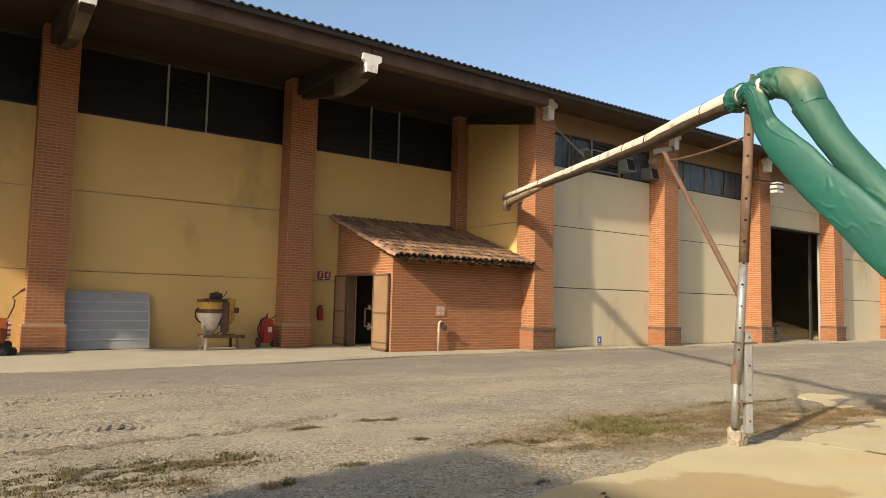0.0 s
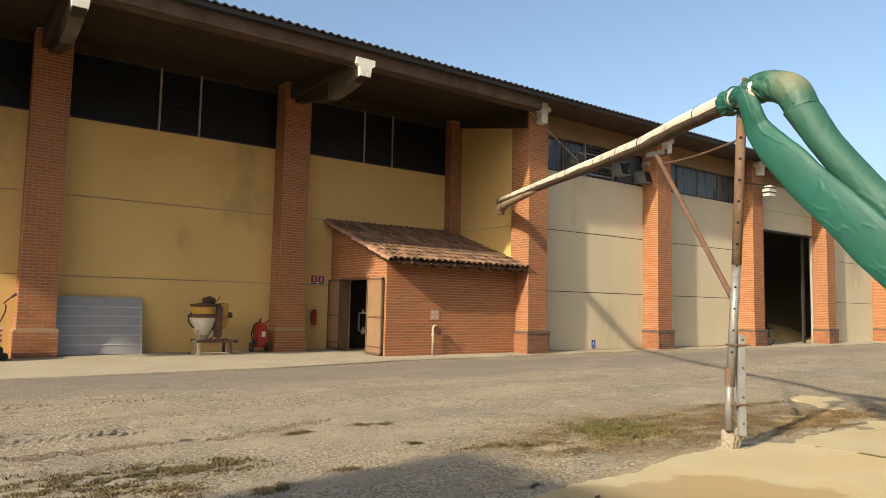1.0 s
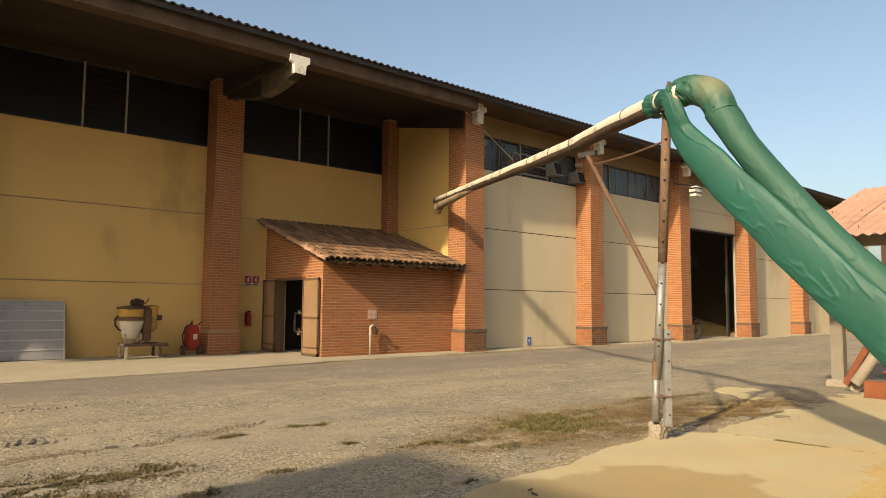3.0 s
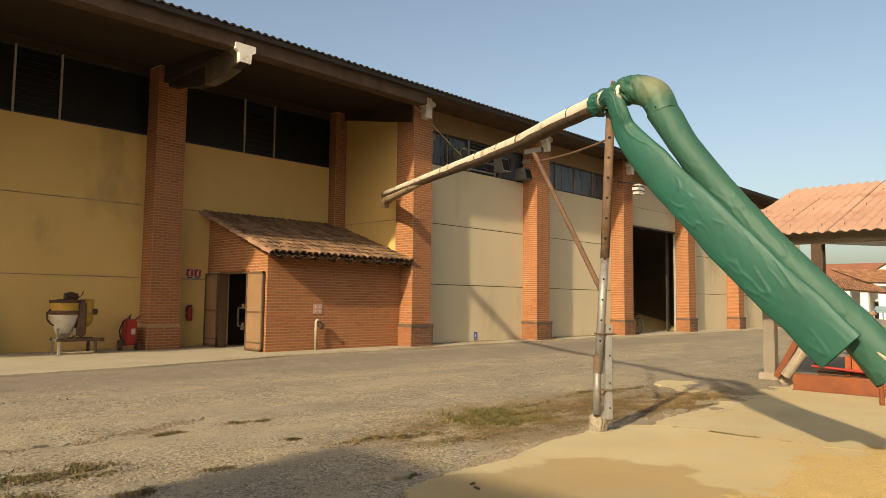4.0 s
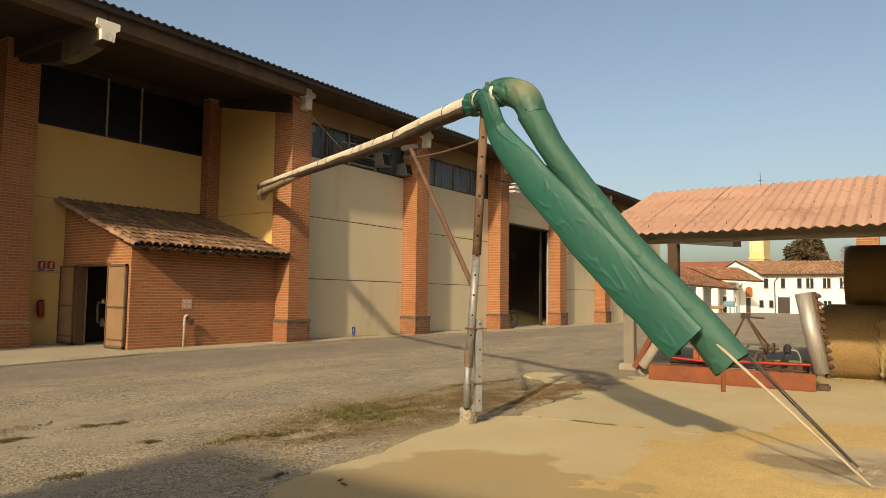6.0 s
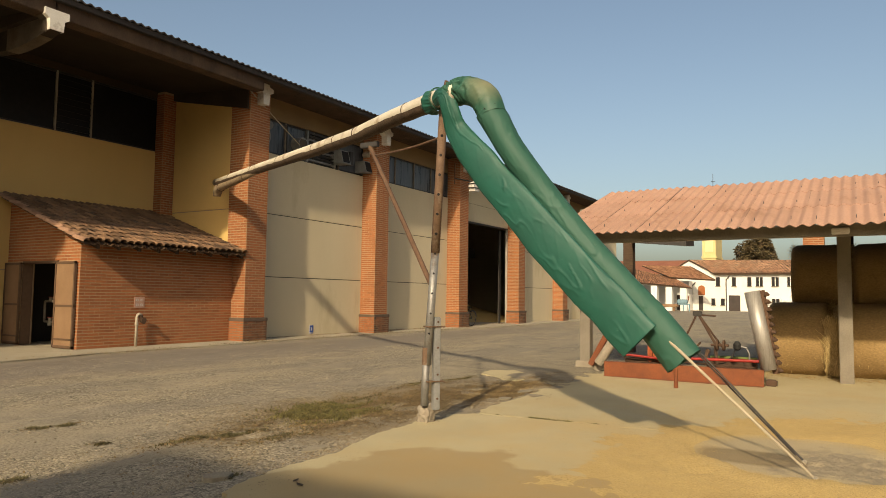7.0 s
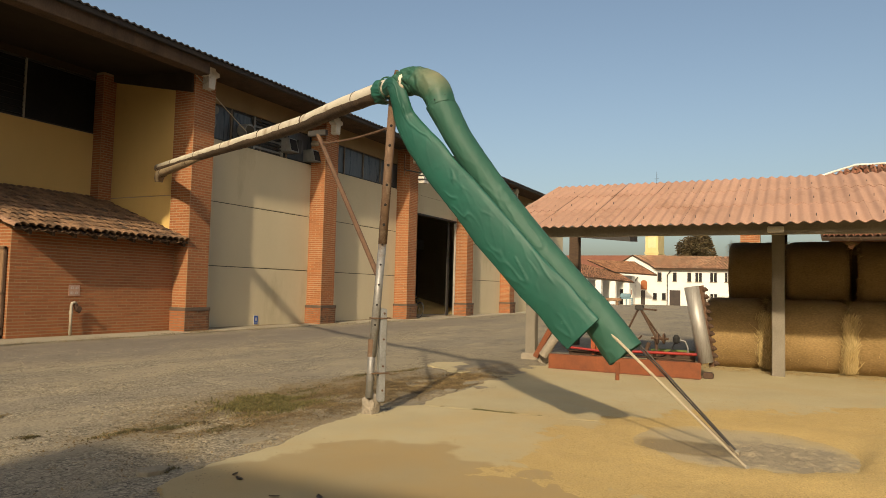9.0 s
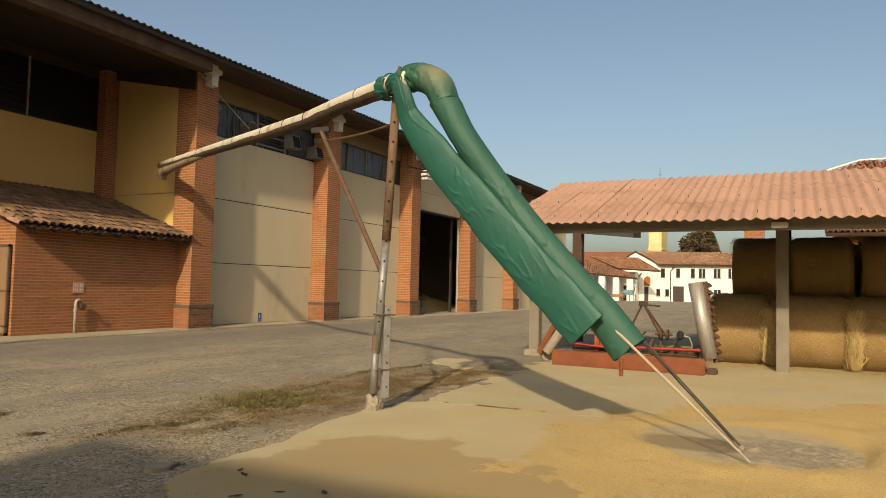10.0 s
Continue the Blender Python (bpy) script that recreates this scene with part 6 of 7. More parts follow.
mx("lever", tubed([(0.22, -0.14, 1.28), (0.30, -0.17, 1.36), (0.33, -0.17, 1.45)], 0.013, 6), m_brownmetal)
mx("strut", tubed([(-0.15, -0.24, 0.05), (0.62, -0.24, 0.05)], 0.018, 8), m_cream)
mx("strut", tubed([(0.10, -0.20, 0.36), (0.30, -0.16, 0.52)], 0.022, 8), m_brownmetal)
mx("gear_wheel", tubed([(0.58, 0, 0.97), (0.70, 0, 0.97)], 0.07, 16), m_brownmetal)
mx("crank_disc", tubed([(0.30, -0.19, 0.50), (0.30, -0.25, 0.50)], 0.10, 16), m_brownmetal)
mx("motor", tubed([(-0.02, 0, 1.32), (0.26, 0, 1.32)], 0.075, 14), m_brownmetal)
mx("motor_feet", boxed(-0.02, 0.24, -0.06, 0.06, 1.20, 1.27, 0.008), m_brownmetal)
mx("cable", tubed([(-0.30, -0.05, 1.02), (-0.38, -0.06, 0.95), (-0.37, -0.06, 0.80), (-0.29, -0.05, 0.70), (-0.22, -0.05, 0.66)], 0.018, 8), m_black)
for x, y in ((-0.15, -0.24), (-0.15, 0.24), (0.62, -0.24), (0.62, 0.24)):
    mx("leg", boxed(x - 0.03, x + 0.03, y - 0.03, y + 0.03, 0.0, 0.34, 0.006), m_brownmetal if x > 0 else m_cream)
    mx("foot", boxed(x - 0.06, x + 0.06, y - 0.05, y + 0.05, 0.0, 0.025, 0.004), m_cream)
for y in (-0.24, 0.24):
    mx("frame_rail", boxed(-0.20, 0.72, y - 0.035, y + 0.035, 0.30, 0.37, 0.008), m_brownmetal)
mx("cross_rail", boxed(-0.18, -0.12, -0.24, 0.24, 0.30, 0.36, 0.006), m_cream)
mx("cross_rail", boxed(0.59, 0.65, -0.24, 0.24, 0.30, 0.36, 0.006), m_brownmetal)
for x in (-0.17, 0.18):
    mx("support", boxed(x - 0.025, x + 0.025, -0.20, -0.15, 0.36, 0.60, 0.005), m_cream)
mx("tow_knob", tubed([(0.72, -0.24, 0.33), (0.80, -0.24, 0.33)], 0.045, 12), m_brownmetal)

EX, EY = 6.80, 17.72
ext = empty("wheeled_fire_extinguisher", "large red wheeled fire extinguisher with black hose beside a brick pier", "fire extinguisher", at=(EX, EY, 0.022))
part("cylinder", boxed(-0.155, 0.155, -0.15, 0.12, 0.13, 0.77, 0.045), m_red, ext, "boxy red pressure body")
part("label_plate", boxed(-0.005, 0.095, -0.158, -0.150, 0.40, 0.54, 0.002), m_signwhite, ext, "small white label")
part("valve", tubed([(0, 0, 0.75), (0, 0, 0.86)], 0.025, 10), m_brownmetal, ext)
part("lever", tubed([(0, 0, 0.84), (0.02, -0.06, 0.90)], 0.012, 8), m_black, ext)
part("handle", tubed([(0.10, 0.05, 0.70), (0.28, 0.10, 0.83), (0.33, 0.10, 0.85)], 0.016, 8), m_darkframe, ext)
part("hose", tubed([(-0.02, -0.02, 0.80), (-0.18, -0.08, 0.72), (-0.27, -0.10, 0.50), (-0.24, -0.12, 0.30), (-0.14, -0.14, 0.22)], 0.018, 8), m_black, ext)
for x in (-0.21, 0.21):
    wh = part("wheel", tubed([(x - 0.028, 0.0, 0.13), (x + 0.028, 0.0, 0.13)], 0.13, 20), m_tyre, ext, "grey rubber wheel")
    part("hub", tubed([(x - 0.034, 0.0, 0.13), (x + 0.034, 0.0, 0.13)], 0.06, 14), m_red, wh)
part("axle", tubed([(-0.21, 0, 0.13), (0.21, 0, 0.13)], 0.014, 8), m_darkframe, ext)

fe = empty("fire_extinguisher", "red fire extinguisher hung on the ochre wall beside the lean-to", "fire extinguisher", at=(8.57, 18.18, 0.72))
part("cylinder", ring_solid([(0.06, 0.0), (0.075, 0.02), (0.075, 0.34), (0.03, 0.39)], (0, 0, 0), 18), m_red, fe, smooth=True)
part("valve", boxed(-0.05, 0.06, -0.025, 0.025, 0.385, 0.43, 0.006), m_black, fe)
part("hose", tubed([(-0.03, 0, 0.41), (-0.10, -0.01, 0.36), (-0.105, -0.01, 0.18), (-0.08, -0.01, 0.06)], 0.012, 8), m_black, fe)
part("hook_plate", boxed(-0.03, 0.03, 0.06, 0.12, 0.18, 0.40, 0.004), m_darkframe, fe)

s1 = empty("hose_sign", "two red and white fire equipment pictograms on the ochre wall", "sign", at=(8.69, 18.285, 2.01))
for x in (-0.115, 0.115):
    pl_ = part("plate", boxed(x - 0.108, x + 0.108, -0.004, 0.012, -0.14, 0.14, 0.002), m_signwhite, s1)
    part("red_field", boxed(x - 0.095, x + 0.095, -0.009, -0.005, -0.075, 0.125, 0.001), m_signred, pl_)
    part("pictogram", boxed(x - 0.028, x + 0.03, -0.014, -0.010, -0.045, 0.07, 0.001), m_signwhite, pl_)
    part("pictogram_tip", boxed(x + 0.0, x + 0.05, -0.014, -0.010, 0.07, 0.095, 0.001), m_signwhite, pl_)
    part("text_bar", boxed(x - 0.08, x + 0.08, -0.008, -0.005, -0.125, -0.095, 0.001), m_darkframe, pl_)
s2 = empty("hydrant_sign", "faded pink square sign on the brick lean-to", "sign", at=(10.66, SY - 0.012, 1.09))
part("plate", boxed(-0.14, 0.14, -0.006, 0.008, -0.13, 0.13, 0.002), m_signpink, s2)
for i, (x, z) in enumerate(((-0.06, 0.06), (0.06, 0.06), (-0.06, -0.06), (0.06, -0.06))):
    part("symbol_bar", boxed(x - 0.035, x + 0.035, -0.010, -0.007, z - 0.03, z + 0.03, 0.001), m_signwhite, s2)
    part("symbol_core", boxed(x - 0.012, x + 0.016, -0.013, -0.0105, z - 0.02, z + 0.02, 0.001), m_signpink, s2)
s3 = empty("small_blue_sign", "small blue and white sign at the foot of the beige wall", "sign", at=(17.02, RY_WALL - 0.008, 0.22))
part("plate", boxed(-0.10, 0.10, -0.006, 0.006, -0.15, 0.13, 0.002), m_signwhite, s3)
part("blue_field", boxed(-0.085, 0.085, -0.010, -0.007, -0.10, 0.115, 0.001), m_signblue, s3)
part("symbol", boxed(-0.03, 0.03, -0.014, -0.011, -0.05, 0.06, 0.001), m_signwhite, s3)
part("text_bar", boxed(-0.08, 0.08, -0.010, -0.007, -0.14, -0.115, 0.001), m_signblue, s3)

stand = empty("standpipe", "pale water standpipe with a valve in front of the brick lean-to", "standpipe", at=(10.52, 15.02, 0.02))
part("pipe", tubed([(0, 0, 0), (0, 0, 0.72), (0.02, 0, 0.77), (0.07, 0, 0.79), (0.12, 0, 0.76)], 0.035, 12), m_cream, stand, smooth=True)
part("collar", tubed([(0, 0, 0.52), (0, 0, 0.58)], 0.046, 12), m_cream, stand)
part("valve_body", tubed([(0.10, 0, 0.74), (0.16, 0, 0.60)], 0.05, 12), m_brownmetal, stand)
part("valve_wheel", tubed([(0.15, -0.07, 0.64), (0.15, -0.085, 0.64)], 0.065, 14), m_brownmetal, stand)
part("coupling", tubed([(0.16, 0, 0.60), (0.22, 0, 0.57)], 0.042, 12), m_brownmetal, stand)

mani = empty("pipe_manifold", "pale pipe loop with valves inside the dark lean-to", "pipework", at=(9.9, 17.7, 0))
part("pipe", tubed([(0, -0.28, 1.08), (0, 0.22, 1.08), (0, 0.25, 1.04), (0, 0.25, 0.60), (0, 0.22, 0.56), (0, -0.28, 0.56)], 0.03, 10), m_cream, mani)
part("riser", tubed([(0, -0.27, 0.03), (0, -0.27, 1.4)], 0.035, 10), m_cream, mani)
for z in (1.08, 0.56):
    part("valve", tubed([(-0.02, -0.05, z), (-0.02, -0.05, z + 0.10)], 0.04, 10), m_cream, mani)
    part("handwheel", tubed([(-0.02, -0.05, z + 0.10), (-0.02, -0.05, z + 0.115)], 0.065, 12), m_red, mani)
part("pump_foot", ring_solid([(0.05, 0.46), (0.06, 0.48), (0.06, 0.56), (0.04, 0.60)], (0, -0.02, 0), 14), m_cream, mani)

RMX, RMY = 0.55, 17.05
rm = empty("orange_power_sweeper", "orange machine with a tall handle parked beside a brick pier", "machine", at=(RMX, RMY, 0.022))
part("hood", boxed(-0.45, 0.40, -0.30, 0.30, 0.28, 0.76, 0.06), m_orange, rm)
part("body", ring_solid([(0.10, 0), (0.20, 0.02), (0.22, 0.30), (0.18, 0.34)], (0.12, -0.22, 0.24)), m_orange, rm, smooth=True)
part("chassis", boxed(-0.5, 0.46, -0.28, 0.28, 0.10, 0.28, 0.02), m_black, rm)
part("stripe_plate", boxed(0.36, 0.42, -0.306, -0.30, 0.36, 0.70, 0.002), m_signwhite, rm)
for i in range(3):
    part("stripe", boxed(0.36, 0.42, -0.311, -0.307, 0.40 + i * 0.10, 0.45 + i * 0.10, 0.001), m_signred, rm)
for y in (-0.27, 0.27):
    w_ = part("wheel", tubed([(0.28, y - 0.05, 0.12), (0.28, y + 0.05, 0.12)], 0.125, 18), m_black, rm)
    part("hub", tubed([(0.28, y - 0.055, 0.12), (0.28, y + 0.055, 0.12)], 0.05, 10), m_brownmetal, w_)
part("skirt", boxed(0.38, 0.56, -0.25, 0.25, 0.02, 0.14, 0.02), m_black, rm)
part("handle", tubed([(0.36, 0, 0.74), (0.46, -0.02, 1.00), (0.47, -0.02, 1.14), (0.42, -0.03, 1.18), (0.58, -0.03, 1.34)], 0.016, 8), m_brownmetal, rm)
part("grip", tubed([(0.56, -0.03, 1.32), (0.64, -0.03, 1.38)], 0.028, 8), m_brownmetal, rm)

# ---- ducts and fans in the first front window ----
m_duct = mat("grey_duct_metal", (0.23, 0.23, 0.22), (0.175, 0.175, 0.168), scale=4, rough=0.5, metal=0.3)
louvre = empty("window_louvre", "dark slatted vent panel in the strip window", "vent")
for i in range(9):
    z = 5.72 + i * 0.11
    part("slat", boxed(16.65, 17.95, RY_WALL + 0.0, RY_WALL + 0.07, z, z + 0.05, 0.0, None), m_darkframe if i % 3 else m_duct, louvre)
part("frame", boxed(16.58, 16.65, RY_WALL - 0.02, RY_WALL + 0.08, 5.66, 6.70), m_duct, louvre)
part("frame", boxed(17.95, 18.02, RY_WALL - 0.02, RY_WALL + 0.08, 5.66, 6.70), m_duct, louvre)
duct = empty("round_duct", "grey round vent duct with a dark mouth in the window", "duct")
part("duct_body", tubed([(16.05, RY_WALL + 0.1, 6.12), (16.05, RY_WALL - 0.35, 6.10)], 0.20, 20), m_duct, duct)
# a dark disc closes the duct end, its inner shade put into the colour
part("mouth", tubed([(16.05, RY_WALL - 0.35, 6.10), (16.05, RY_WALL - 0.356, 6.10)], 0.175, 20), m_joint, duct)
part("backplate", boxed(15.70, 16.45, RY_WALL + 0.0, RY_WALL + 0.06, 5.70, 6.62), m_glass_blue, duct)
fan = empty("window_fan", "pale round fan housing at the window end", "fan")
part("housing", tubed([(14.58, RY_WALL + 0.1, 6.10), (14.58, RY_WALL - 0.12, 6.08)], 0.30, 20), m_duct, fan)
part("grille", tubed([(14.58, RY_WALL - 0.12, 6.08), (14.58, RY_WALL - 0.13, 6.08)], 0.25, 20), m_darkframe, fan)
part("upper_cowl", tubed([(14.82, RY_WALL + 0.1, 6.50), (14.78, RY_WALL - 0.16, 6.44)], 0.13, 16), m_duct, fan)
for x, z, w, h in ((18.35, 6.05, 0.42, 0.46), (19.72, 5.92, 0.50, 0.42)):
    cowl = empty("square_duct", "grey square duct cowl standing out of the window", "duct", "square duct cowls")
    bm = bmesh.new()
    extrude_poly(bm, [(x - w, RY_WALL + 0.1, z - h / 2), (x - w, RY_WALL + 0.1, z + h / 2), (x - w, RY_WALL - 0.30, z + h / 2), (x - w, RY_WALL - 0.42, z - h / 2)], (w, 0, 0))
    part("cowl", bm, m_duct, cowl)
    # a near-black plate on the closed cowl, coloured like the shade inside
    bm = bmesh.new()
    e_ = 0.035
    extrude_poly(bm, [(x - w + e_, RY_WALL - 0.308, z + h / 2 - e_), (x - e_, RY_WALL - 0.308, z + h / 2 - e_), (x - e_, RY_WALL - 0.412, z - h / 2 + e_), (x - w + e_, RY_WALL - 0.412, z - h / 2 + e_)], (0, -0.008, 0))
    part("opening", bm, m_black_hole, cowl, "dark plate over the cowl front, the mouth's inner shade in its colour")
    part("mouth", boxed(x, x + 0.16, RY_WALL - 0.40, RY_WALL + 0.05, z - h / 2, z + h / 2, 0.01), m_darkframe, cowl)
part("pipe_stub", tubed([(19.6, RY_WALL, 6.42), (19.6, RY_WALL - 0.3, 6.40)], 0.10, 14), m_cream, cowl)
flood = empty("floodlight", "small white floodlight on a dark arm at a brick pier", "floodlight")
part("arm", tubed([(25.0, 14.55, 6.34), (26.05, 14.25, 6.34)], 0.03, 8), m_darkframe, flood)
part("upright", tubed([(25.0, 14.58, 6.1), (25.0, 14.58, 7.0)], 0.025, 8), m_rust, flood)
bm = bmesh.new()
half = [(0.12, 0.22), (0.12, 0.12), (0.24, 0.08), (0.24, -0.02), (0.20, -0.08), (0.20, -0.20)]
extrude_poly(bm, [(26.0 - a, 14.05, 6.09 + b) for a, b in half] + [(26.0 + a, 14.05, 6.09 + b) for a, b in half[::-1]], (0, 0.28, 0))
part("lamp_body", bm, m_signwhite, flood, "white stepped lamp body")
for z in (6.02, 6.20):
    part("strap", boxed(25.74, 26.26, 14.03, 14.36, z, z + 0.035, 0.004), m_darkframe, flood)


def wire(name, a, b, sag, r, label, material=m_darkframe):
    a, b = Vector(a), Vector(b)
    pts = [a.lerp(b, i / 12) - Vector((0, 0, sag * 4 * (i / 12) * (1 - i / 12))) for i in range(13)]
    return tagged(part(name, tubed(pts, r, 6), material), label, "wire")


wire("stay_wire", (13.2, 14.5, 7.18), (16.1, 14.95, 5.95), 0.02, 0.016, "thin pale stay rope from the roof edge to the window duct", m_white_rod)
wire("stay_rope", Vector(b0).lerp(Vector(b1), 0.92), (PX + 0.02, PY - 0.085, 3.05), 0.03, 0.012, "slack rusty tie between brace and prop", m_rust)

# ---- in the large doorway ----
pile = bmesh.new()
bmesh.ops.create_grid(pile, x_segments=60, y_segments=60, size=1)
for v in pile.verts:
    x, y = v.co.x, v.co.y
    r = math.hypot(x, y)
    v.co = Vector((34.2 + x * 4.2, 20.3 + y * 4.2, max(0.0, 1.15 * (1 - r) + 0.06 * noise.noise((x * 6, y * 6, 0))) - 0.01))
tagged(part("grain_pile", pile, m_grain, smooth=True), "pale heap of yellow grain on the hall floor", "grain heap", kind="stuff")
cab = empty("wall_cabinet", "pale cabinet high up in the dark hall", "cabinet", at=(34.8, 19.2, 3.87))
part("body", boxed(-0.55, 0.55, 0, 0.4, -0.28, 0.28, 0.02), m_duct, cab)
part("bracket", boxed(-0.08, 0.08, 0.1, 0.3, -3.87, -0.28), m_darkframe, cab)


def bicycle(at, turn):
    bk = empty("bicycle", "dark bicycle leaning beside the large doorway", "bicycle")
    m = Matrix.Translation(at) @ Euler((radians(7), 0, turn)).to_matrix().to_4x4()
    for x in (0.0, 1.02):
        ring = [m @ Vector((x + 0.33 * math.cos(a), 0, 0.34 + 0.33 * math.sin(a))) for a in np.linspace(0, 2 * math.pi, 25)]
        w_ = part("wheel", tubed(ring, 0.016, 6), m_black, bk)
        for k in range(8):
            a = math.pi * k / 8
            part("spoke", tubed([m @ Vector((x + 0.32 * math.cos(a), 0, 0.34 + 0.32 * math.sin(a))), m @ Vector((x - 0.32 * math.cos(a), 0, 0.34 - 0.32 * math.sin(a)))], 0.003, 4), m_galv, w_)
    for a, b in (((0.0, 0, 0.34), (0.42, 0, 0.32)), ((0.42, 0, 0.32), (0.30, 0, 0.80)), ((0.0, 0, 0.34), (0.32, 0, 0.72)), ((0.42, 0, 0.32), (0.84, 0, 0.72)), ((0.32, 0, 0.74), (0.82, 0, 0.80)), ((1.02, 0, 0.34), (0.80, 0, 0.92))):
        part("frame_tube", tubed([m @ Vector(a), m @ Vector(b)], 0.016, 8), m_darkframe, bk)
    part("saddle", boxed(0.18, 0.42, -0.07, 0.07, 0.82, 0.87, 0.02, m), m_black, bk)
    part("handlebar", tubed([m @ Vector((0.70, -0.26, 1.0)), m @ Vector((0.80, -0.1, 0.98)), m @ Vector((0.80, 0.1, 0.98)), m @ Vector((0.70, 0.26, 1.0))], 0.013, 6), m_galv, bk)
    part("mudguard", tubed([m @ Vector((0.36 * math.cos(a), 0, 0.34 + 0.36 * math.sin(a))) for a in np.linspace(0.3, 2.9, 10)], 0.02, 6), m_darkframe, bk)


bicycle((27.35, 15.02, 0.02), radians(62))

# ---- implement under the barn roof ----
imp = empty("farm_implement", "rust-red farm implement with a polished steel roller under the barn roof", "implement")
m_redrust = mat("rust_red_paint", (0.225, 0.064, 0.021), (0.135, 0.042, 0.018), scale=4, rough=0.75, stain=(0.1275, 0.0525, 0.03), stain_scale=3, stain_at=0.56, bump=0.2)
m_steel = mat("polished_steel", (0.44, 0.42, 0.39), (0.29, 0.27, 0.245), scale=4, rough=0.55, metal=0.5, stretch=(6, 6, 0.5), stain=(0.1875, 0.15, 0.1125), stain_scale=5, stain_at=0.62)
bm = bmesh.new()
extrude_poly(bm, [(11.66, 3.74, 0.0), (11.80, 3.74, 0.0), (11.80, 3.74, 0.03), (11.70, 3.74, 0.05), (11.70, 3.74, 0.21), (11.80, 3.74, 0.23), (11.80, 3.74, 0.26), (11.66, 3.74, 0.26)],
             (0.10, -2.49, 0))
part("channel_beam", bm, m_redrust, imp, "long rust-red channel beam on the ground")
part("beam_lip", boxed(11.60, 11.72, 1.25, 3.74, -0.01, 0.02, 0.0, None), m_redrust, imp)
part("roller", tubed([(11.93, 1.19, 0.26), (11.93, 1.42, 1.48)], 0.115, 24), m_steel, imp, "polished steel roller tube leaning upright", True)
part("roller_back", tubed([(12.02, 1.10, 0.20), (12.02, 1.29, 1.50)], 0.05, 10), m_rust, imp)
for i in range(11):
    f = i / 10
    c = Vector((11.98, 1.07, 0.26)).lerp(Vector((11.98, 1.245, 1.44)), f)
    part("nub", tubed([c, c + Vector((0, -0.03, 0.0)), c + Vector((0, -0.075, -0.01))], 0.03, 8, radii=[0.035, 0.042, 0.012]), m_brownmetal, imp)
for a, b, r in (((12.25, 2.32, 1.10), (12.35, 2.72, 0.30), 0.018), ((12.25, 2.30, 1.10), (12.15, 2.02, 0.62), 0.022), ((12.15, 2.02, 0.62), (12.1, 1.98, 0.26), 0.026),
                ((12.25, 2.30, 1.10), (12.45, 1.96, 0.55), 0.018)):
    part("tripod_leg", tubed([a, b], r, 8), m_brownmetal, imp)
part("tripod_head", boxed(12.20, 12.30, 2.24, 2.38, 1.06, 1.15, 0.01), m_darkframe, imp)
part("head_arm", tubed([(12.25, 2.36, 1.09), (12.25, 2.02, 1.07)], 0.014, 8), m_brownmetal, imp)
for y in (1.86, 1.96):
    part("coupling_disc", tubed([(12.1, y, 0.60), (12.1, y + 0.03, 0.60)], 0.09, 14), m_brownmetal, imp)
part("coupling_shaft", tubed([(12.1, 1.80, 0.60), (12.1, 2.08, 0.60)], 0.02, 8), m_brownmetal, imp)
part("pto_joint", tubed([(12.1, 2.10, 0.22), (12.1, 2.16, 0.40), (12.12, 2.12, 0.52)], 0.035, 8), m_brownmetal, imp)
part("lever", tubed([(12.0, 2.38, 0.55), (12.0, 2.28, 0.57), (12.0, 2.22, 0.64)], 0.016, 8), m_brownmetal, imp)
part("red_bar", tubed([(11.90, 2.35, 0.37), (11.90, 1.33, 0.385)], 0.024, 8), m_red, imp, "bright red bar")
part("red_bar", tubed([(11.95, 3.55, 0.38), (11.95, 2.75, 0.33)], 0.022, 8), m_red, imp)
part("cross_bar", tubed([(12.0, 3.50, 0.32), (12.0, 1.40, 0.27)], 0.014, 8), m_brownmetal, imp)
part("gearbox", boxed(12.0, 12.2, 2.80, 3.00, 0.28, 0.60, 0.02), m_orange, imp, "orange gearbox")
part("gearbox_side", boxed(12.02, 12.25, 3.02, 3.10, 0.26, 0.56, 0.02), m_orange, imp)
part("tool_bar", boxed(12.05, 12.15, 2.6, 3.5, 0.24, 0.30, 0.01), m_brownmetal, imp)
part("knob", ring_solid([(0.02, 0.50), (0.055, 0.53), (0.06, 0.60), (0.03, 0.65)], (12.0, 1.66, 0.03), 14), m_black, imp)
part("feed_hose", tubed([(12.0, 1.62, 0.60), (12.0, 1.52, 0.58), (12.0, 1.48, 0.48), (12.0, 1.48, 0.36)], 0.014, 8), m_galv, imp)
part("feed_hose", tubed([(12.0, 1.68, 0.56), (12.0, 1.74, 0.42), (12.0, 1.86, 0.32), (12.0, 2.0, 0.28)], 0.012, 8), m_black, imp)
part("side_plate", boxed(12.45, 12.50, 1.42, 2.15, 0.05, 0.36, 0.01), m_brownmetal, imp)
part("green_guard", boxed(12.42, 12.52, 1.42, 2.15, 0.36, 0.40, 0.01), mat("faded_green_paint", (0.15, 0.195, 0.06), rough=0.8), imp)
part("red_leg", boxed(-0.04, 0.04, -0.05, 0.05, 0.0, 0.85, 0.01, Matrix.Translation((12.35, 4.22, 0.12)) @ Euler((0.50, 0, 0)).to_matrix().to_4x4()), m_redrust, imp)
part("pale_roller", tubed([(12.28, 4.05, 0.16), (12.28, 3.68, 0.72)], 0.085, 16), m_block, imp)
part("wheel", tubed([(12.42, 4.10, 0.13), (12.52, 4.10, 0.13)], 0.13, 18), m_block, imp)
